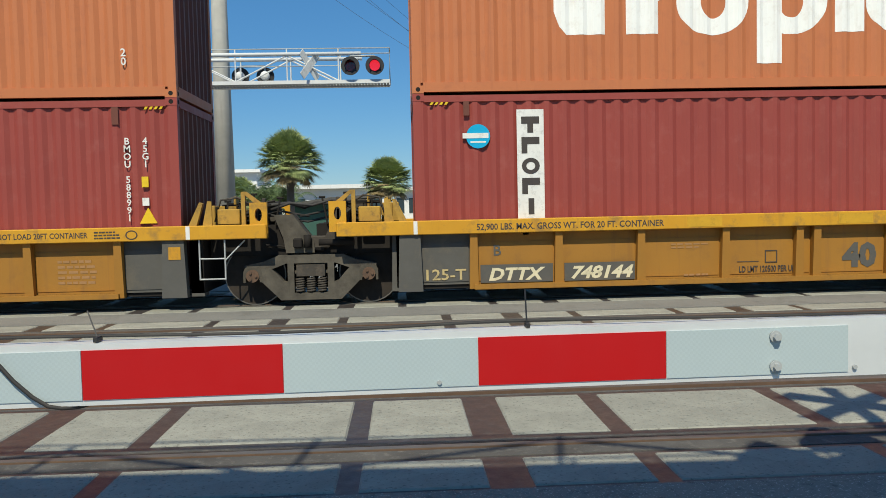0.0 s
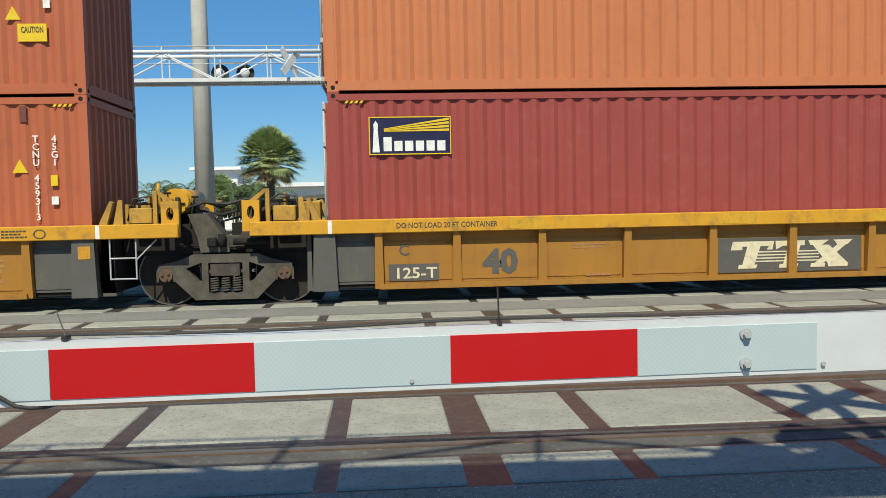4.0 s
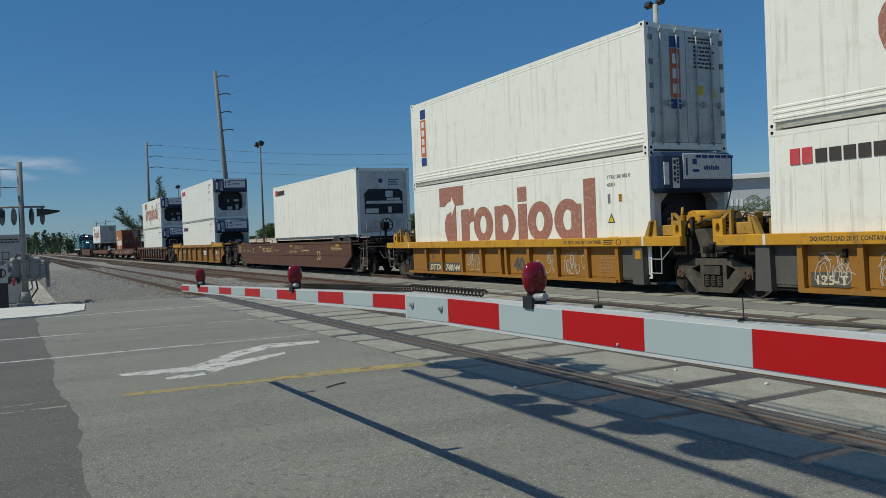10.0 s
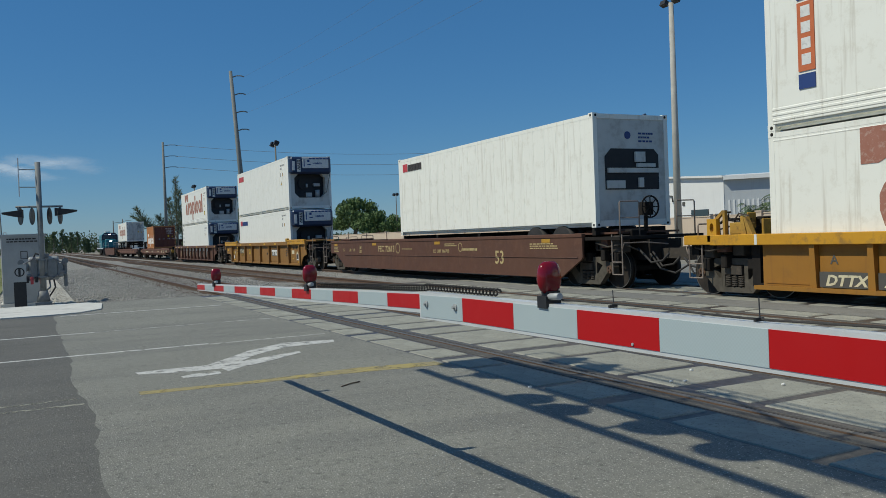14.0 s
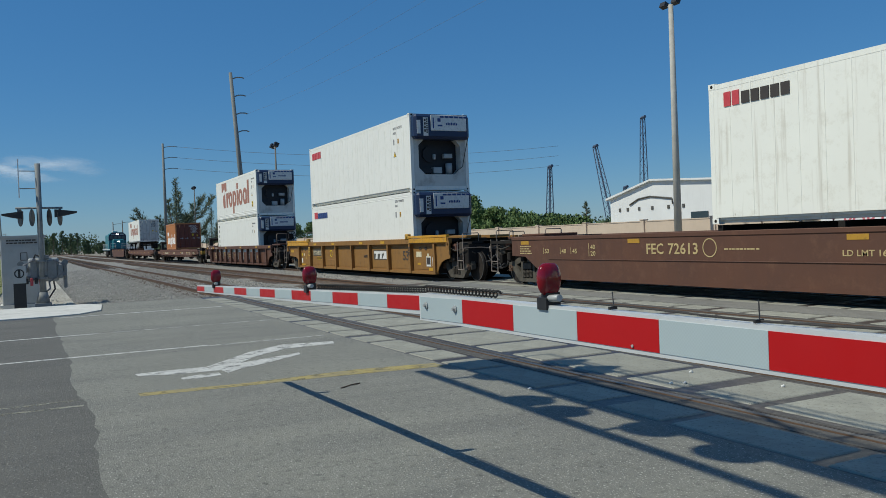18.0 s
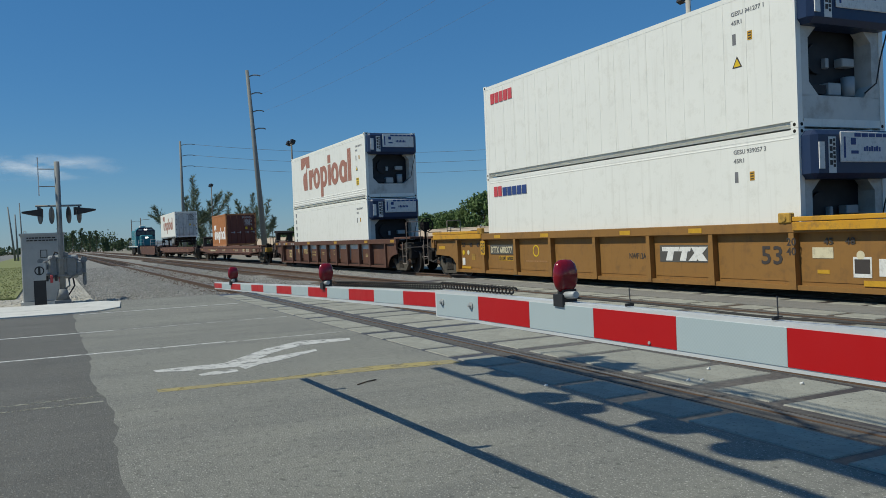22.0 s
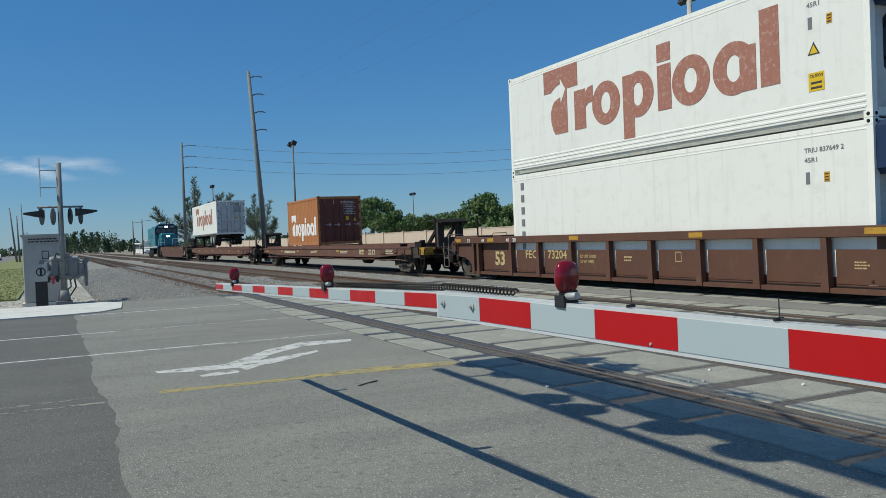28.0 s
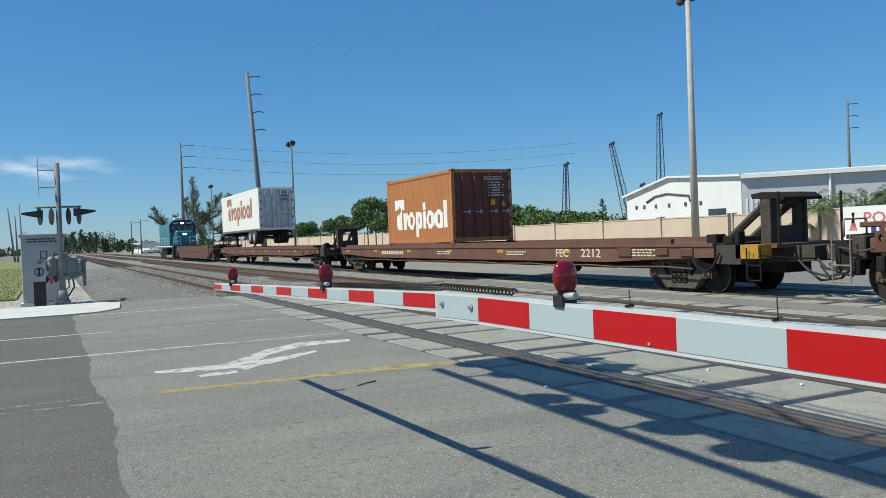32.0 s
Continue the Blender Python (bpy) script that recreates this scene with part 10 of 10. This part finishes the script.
    pipe(bm, [(ln_ - 0.3, -1.3, 0.66), (ln_ - 0.28, -1.3, 0.86), (ln_ + 0.3, -0.9, 0.78), (ln_ + 0.6, -0.3, 0.74)], 0.017, 6)
    part("uncoupling_lever", bm, M["under"], c, "bent uncoupling lever")
    for y0, dz in ((-0.35, 0.32),):
        bm = bmesh.new()
        pipe(bm, [(ln_ + 0.0, y0, 0.7), (ln_ + 0.25, y0, 0.5), (ln_ + 0.5, y0, dz), (ln_ + 0.9, y0 + 0.1, dz + 0.05), (ln_ + 1.1, y0 + 0.1, dz + 0.25)], 0.028, 6)
        part("brake_hose", bm, M["rubber"], c, "hanging black brake hose")
    reflectors(c, [2.0 + 3.6 * k for k in range(int((ln_ - 2) / 3.6))], 0.88, -1.364, 0.4, 0.1)
    if number:
        y = -1.366
        lettering("car_number", number, 0.22, M["cream"], c, pose(ln_ - 6.1, y, 0.78), "cream car number", 0.85)
        bm = bmesh.new()
        lettering("car_code", "FEC", 0.22, M["cream"], c, pose(ln_ - 7.3, y, 0.78), "cream car code", 0.6)
        for k in range(12):
            box(bm, ln_ - 20.5 + 0.2 * k, ln_ - 20.36 + 0.2 * k, y - 0.002, y, 0.8, 0.94)
        bars(bm, ln_ - 10.0, 0.8, 1.2, 0.15, 2, 10, y, random.Random(1))
        bars(bm, ln_ - 4.0, 0.8, 0.9, 0.2, 3, 6, y, random.Random(2))
        bars(bm, ln_ - 15.0, 0.8, 1.2, 0.15, 2, 10, y, random.Random(6))
        part("side_marking", bm, M["cream"], c, "cream plain bars")
        bm = bmesh.new()
        box(bm, ln_ - 0.75, ln_ - 0.15, -1.3, -0.94, 0.78, 1.06)
        part("yellow_patch", bm, M["reflector"], c, "amber corner patch")
    truck(c, 2.6, 0.42, 0.87)
    truck(c, ln_ - 2.7, 0.42, 0.87)
    return c


f1 = flat_car(-164.0, -137.0, "long low rust-brown flat car with a short orange container", "2212", True)
flat_car(-194.8, -165.2, "long low rust-brown flat car with a white container on a chassis", "", True)
# pedestals under the short box
for x in (U20 + 0.09, U20 + L20 - 0.09):
    for y in (-1.13, 1.13):
        bm = bmesh.new()
        box(bm, x + 164.0 - 0.12, x + 164.0 + 0.12, y - 0.1, y + 0.1, 1.08, 1.22)
        part("pedestal", bm, M["b_flat"], f1, "container pedestal")


def locomotive(u0):
    """Teal four-axle road switcher, short hood and cab towards +x."""
    c = thing("locomotive", "teal and dark blue diesel locomotive with lit headlights pushing the train", "locomotive")
    rolling(c, u0, 0)
    ln_ = 17.5
    bm = bmesh.new()
    box(bm, 0.3, ln_ - 0.3, -1.45, 1.45, 1.25, 1.5)
    part("frame", bm, M["teal_dark"], c, "dark underframe")
    bm = bmesh.new()
    box(bm, 0.4, ln_ - 0.4, -1.47, -1.45, 1.38, 1.5)
    part("sill_stripe", bm, M["white"], c, "white sill stripe")
    bm = bmesh.new()
    soft_box(bm, 0.9, 12.6, -0.95, 0.95, 1.5, 4.15, 0.12)
    part("long_hood", bm, M["teal"], c, "teal engine hood")
    for k in range(7):
        bm = bmesh.new()
        soft_box(bm, 1.6 + 1.5 * k, 2.8 + 1.5 * k, -0.98, -0.94, 1.8, 3.3, 0.012)
        part("hood_door", bm, M["teal"], c)
    for k in range(4):
        bm = bmesh.new()
        slab_xz(bm, ((9.2 + 0.75 * k, 1.7), (9.5 + 0.75 * k, 1.7), (10.5 + 0.75 * k, 3.6), (10.2 + 0.75 * k, 3.6)), -0.99, -0.975)
        part("hood_stripe", bm, M["white"], c, "slanted pale stripe")
    for x in (3.0, 5.4, 8.0):
        bm = bmesh.new()
        tube(bm, (x, 0, 4.1), (x, 0, 4.38), 0.55, 16)
        part("roof_fan", bm, M["teal_dark"], c, "round roof fan")
    bm = bmesh.new()
    cab_line = ((-1.45, 1.5), (1.45, 1.5), (1.45, 3.95), (0.95, 4.45), (-0.95, 4.45), (-1.45, 3.95))
    f = [bm.verts.new((15.0, y, z)) for y, z in cab_line]
    b_ = [bm.verts.new((12.6, y, z)) for y, z in cab_line]
    bm.faces.new(f)
    bm.faces.new(b_[::-1])
    for i in range(6):
        bm.faces.new((f[i], b_[i], b_[(i + 1) % 6], f[(i + 1) % 6]))
    part("cab", bm, M["teal"], c, "teal cab with a sloping roof edge")
    bm = bmesh.new()
    slab = ((-1.4, 3.05), (1.4, 3.05), (1.4, 3.93), (0.93, 4.4), (-0.93, 4.4), (-1.4, 3.93))
    f = [bm.verts.new((15.02, y, z)) for y, z in slab]
    b_ = [bm.verts.new((14.98, y, z)) for y, z in slab]
    bm.faces.new(f)
    bm.faces.new(b_[::-1])
    for i in range(6):
        bm.faces.new((f[i], b_[i], b_[(i + 1) % 6], f[(i + 1) % 6]))
    part("cab_face", bm, M["decal_navy"], c, "dark navy upper face of the cab")
    for y0, y1 in ((-1.25, -0.75), (-0.62, -0.1), (0.1, 0.62), (0.75, 1.25)):
        bm = bmesh.new()
        box(bm, 15.01, 15.04, y0, y1, 3.25, 3.8)
        part("cab_window", bm, M["glass"], c, "dark cab window")
    for x0 in (12.95, 13.85):
        bm = bmesh.new()
        box(bm, x0, x0 + 0.7, -1.47, -1.44, 2.95, 3.7)
        part("cab_window", bm, M["glass"], c, "dark side window")
    bm = bmesh.new()
    soft_box(bm, 14.9, 16.7, -0.95, 0.95, 1.5, 3.2, 0.14)
    part("short_hood", bm, M["teal"], c, "teal short hood")
    for x, z in ((15.05, 4.1), (16.72, 2.8)):
        for y in (-0.12, 0.12):
            bm = bmesh.new()
            disc(bm, (x, y, z), (1, 0, 0), 0.1, 0.04, 14)
            part("headlight", bm, M["lamp_on"], c, "lit white headlight")
    for y in (-0.75, 0.75):
        bm = bmesh.new()
        box(bm, 15.02, 15.05, y - 0.3, y + 0.3, 3.98, 4.2)
        part("number_board", bm, M["cabinet"], c, "pale number board")
    bm = bmesh.new()
    for y in (-1.4, 1.4):
        for k in range(9):
            x = 1.0 + 1.4 * k
            tube(bm, (x, y, 1.5), (x, y, 2.45), 0.02, 5)
        tube(bm, (1.0, y, 2.45), (12.4, y, 2.45), 0.02, 5)
    for y in (-1.3, -0.5, 0.5, 1.3):
        tube(bm, (17.0, y, 1.5), (17.0, y, 2.45), 0.022, 5)
    for a, b in ((-1.3, -0.5), (0.5, 1.3)):
        tube(bm, (17.0, a, 2.45), (17.0, b, 2.45), 0.022, 5)
        tube(bm, (17.0, a, 2.0), (17.0, b, 2.0), 0.022, 5)
    part("handrail", bm, M["white"], c, "white handrails")
    bm = bmesh.new()
    box(bm, 6.3, 11.0, -1.3, 1.3, 0.45, 1.25)
    part("fuel_tank", bm, M["under"], c, "dark fuel tank")
    bm = bmesh.new()
    slab_xz(bm, ((16.9, 0.2), (17.55, 0.15), (17.35, 1.3), (16.9, 1.3)), -1.5, 1.5)
    part("pilot", bm, M["truck"], c, "rust-brown pilot plough")
    bm = bmesh.new()
    soft_box(bm, 13.3, 14.5, -0.75, 0.1, 4.44, 4.78, 0.05)
    part("roof_gear", bm, M["white"], c, "white roof box and horn")
    coupler(c, ln_ - 0.2, 1)
    truck(c, 3.2, 0.5, 1.35)
    truck(c, 14.0, 0.5, 1.35)
    return c


locomotive(-239.2)

# -- the crossing's concrete slabs, one by one --
rnd = random.Random(21)
for edging, yc, ti in crossing_jobs:
    # a panel unit is three slabs long, with a broad double strip between two units
    for k in range(-8, 8):
        at = -2.46 + 3.15 * k + (0.0, 0.9, 1.7)[ti]
        for w in (0.66, 1.26, 0.69):
            a, b = at, at + w
            at = b + 0.14
            if a < ROAD_X0 or b > ROAD_X1:
                continue
            again("panel", slab_mesh(w, 1.04), edging[1], pose((a + b) / 2, yc, rnd.uniform(-0.004, 0.0)))
            for s in (-1, 1):
                again("panel", slab_mesh(w + 0.02, 0.49), edging[1 + s], pose((a + b) / 2, yc + s * 1.27, rnd.uniform(-0.004, 0.0)))

# ---- what moves ----
TRAIN_S = ((0.0, 0.0), (1.0, 3.8), (2.0, 7.5), (2.5, 9.3), (4.5, 16.55), (5.6, 20.5), (6.0, 22.0), (6.6, 24.15), (8.0, 29.1), (9.0, 32.66), (10.0, 36.2), (11.0, 39.95),
           (12.0, 43.75), (13.0, 47.53), (14.0, 51.3), (14.5, 53.15), (16.5, 61.2), (18.0, 67.45), (20.0, 75.85), (22.0, 84.2), (24.0, 92.6), (25.5, 98.8),
           (27.5, 106.95), (30.0, 117.1), (32.0, 125.2))


def train_at(t):
    for (a, s0), (b, s1) in zip(TRAIN_S, TRAIN_S[1:]):
        if t <= b:
            return s0 + (s1 - s0) * (t - a) / (b - a)
    return TRAIN_S[-1][1]


def motions():
    for ob, x, z in MOVING:
        walk(ob, [(t, pose(x + s, TY, z)) for t, s in TRAIN_S])
    steps = [32.0 * k / 240 for k in range(241)]
    for ob, x, r in WHEELS:
        walk(ob, [(t, pose(x, 0, r, 0, math.degrees(train_at(t) / r), 0)) for t in steps])


motions()
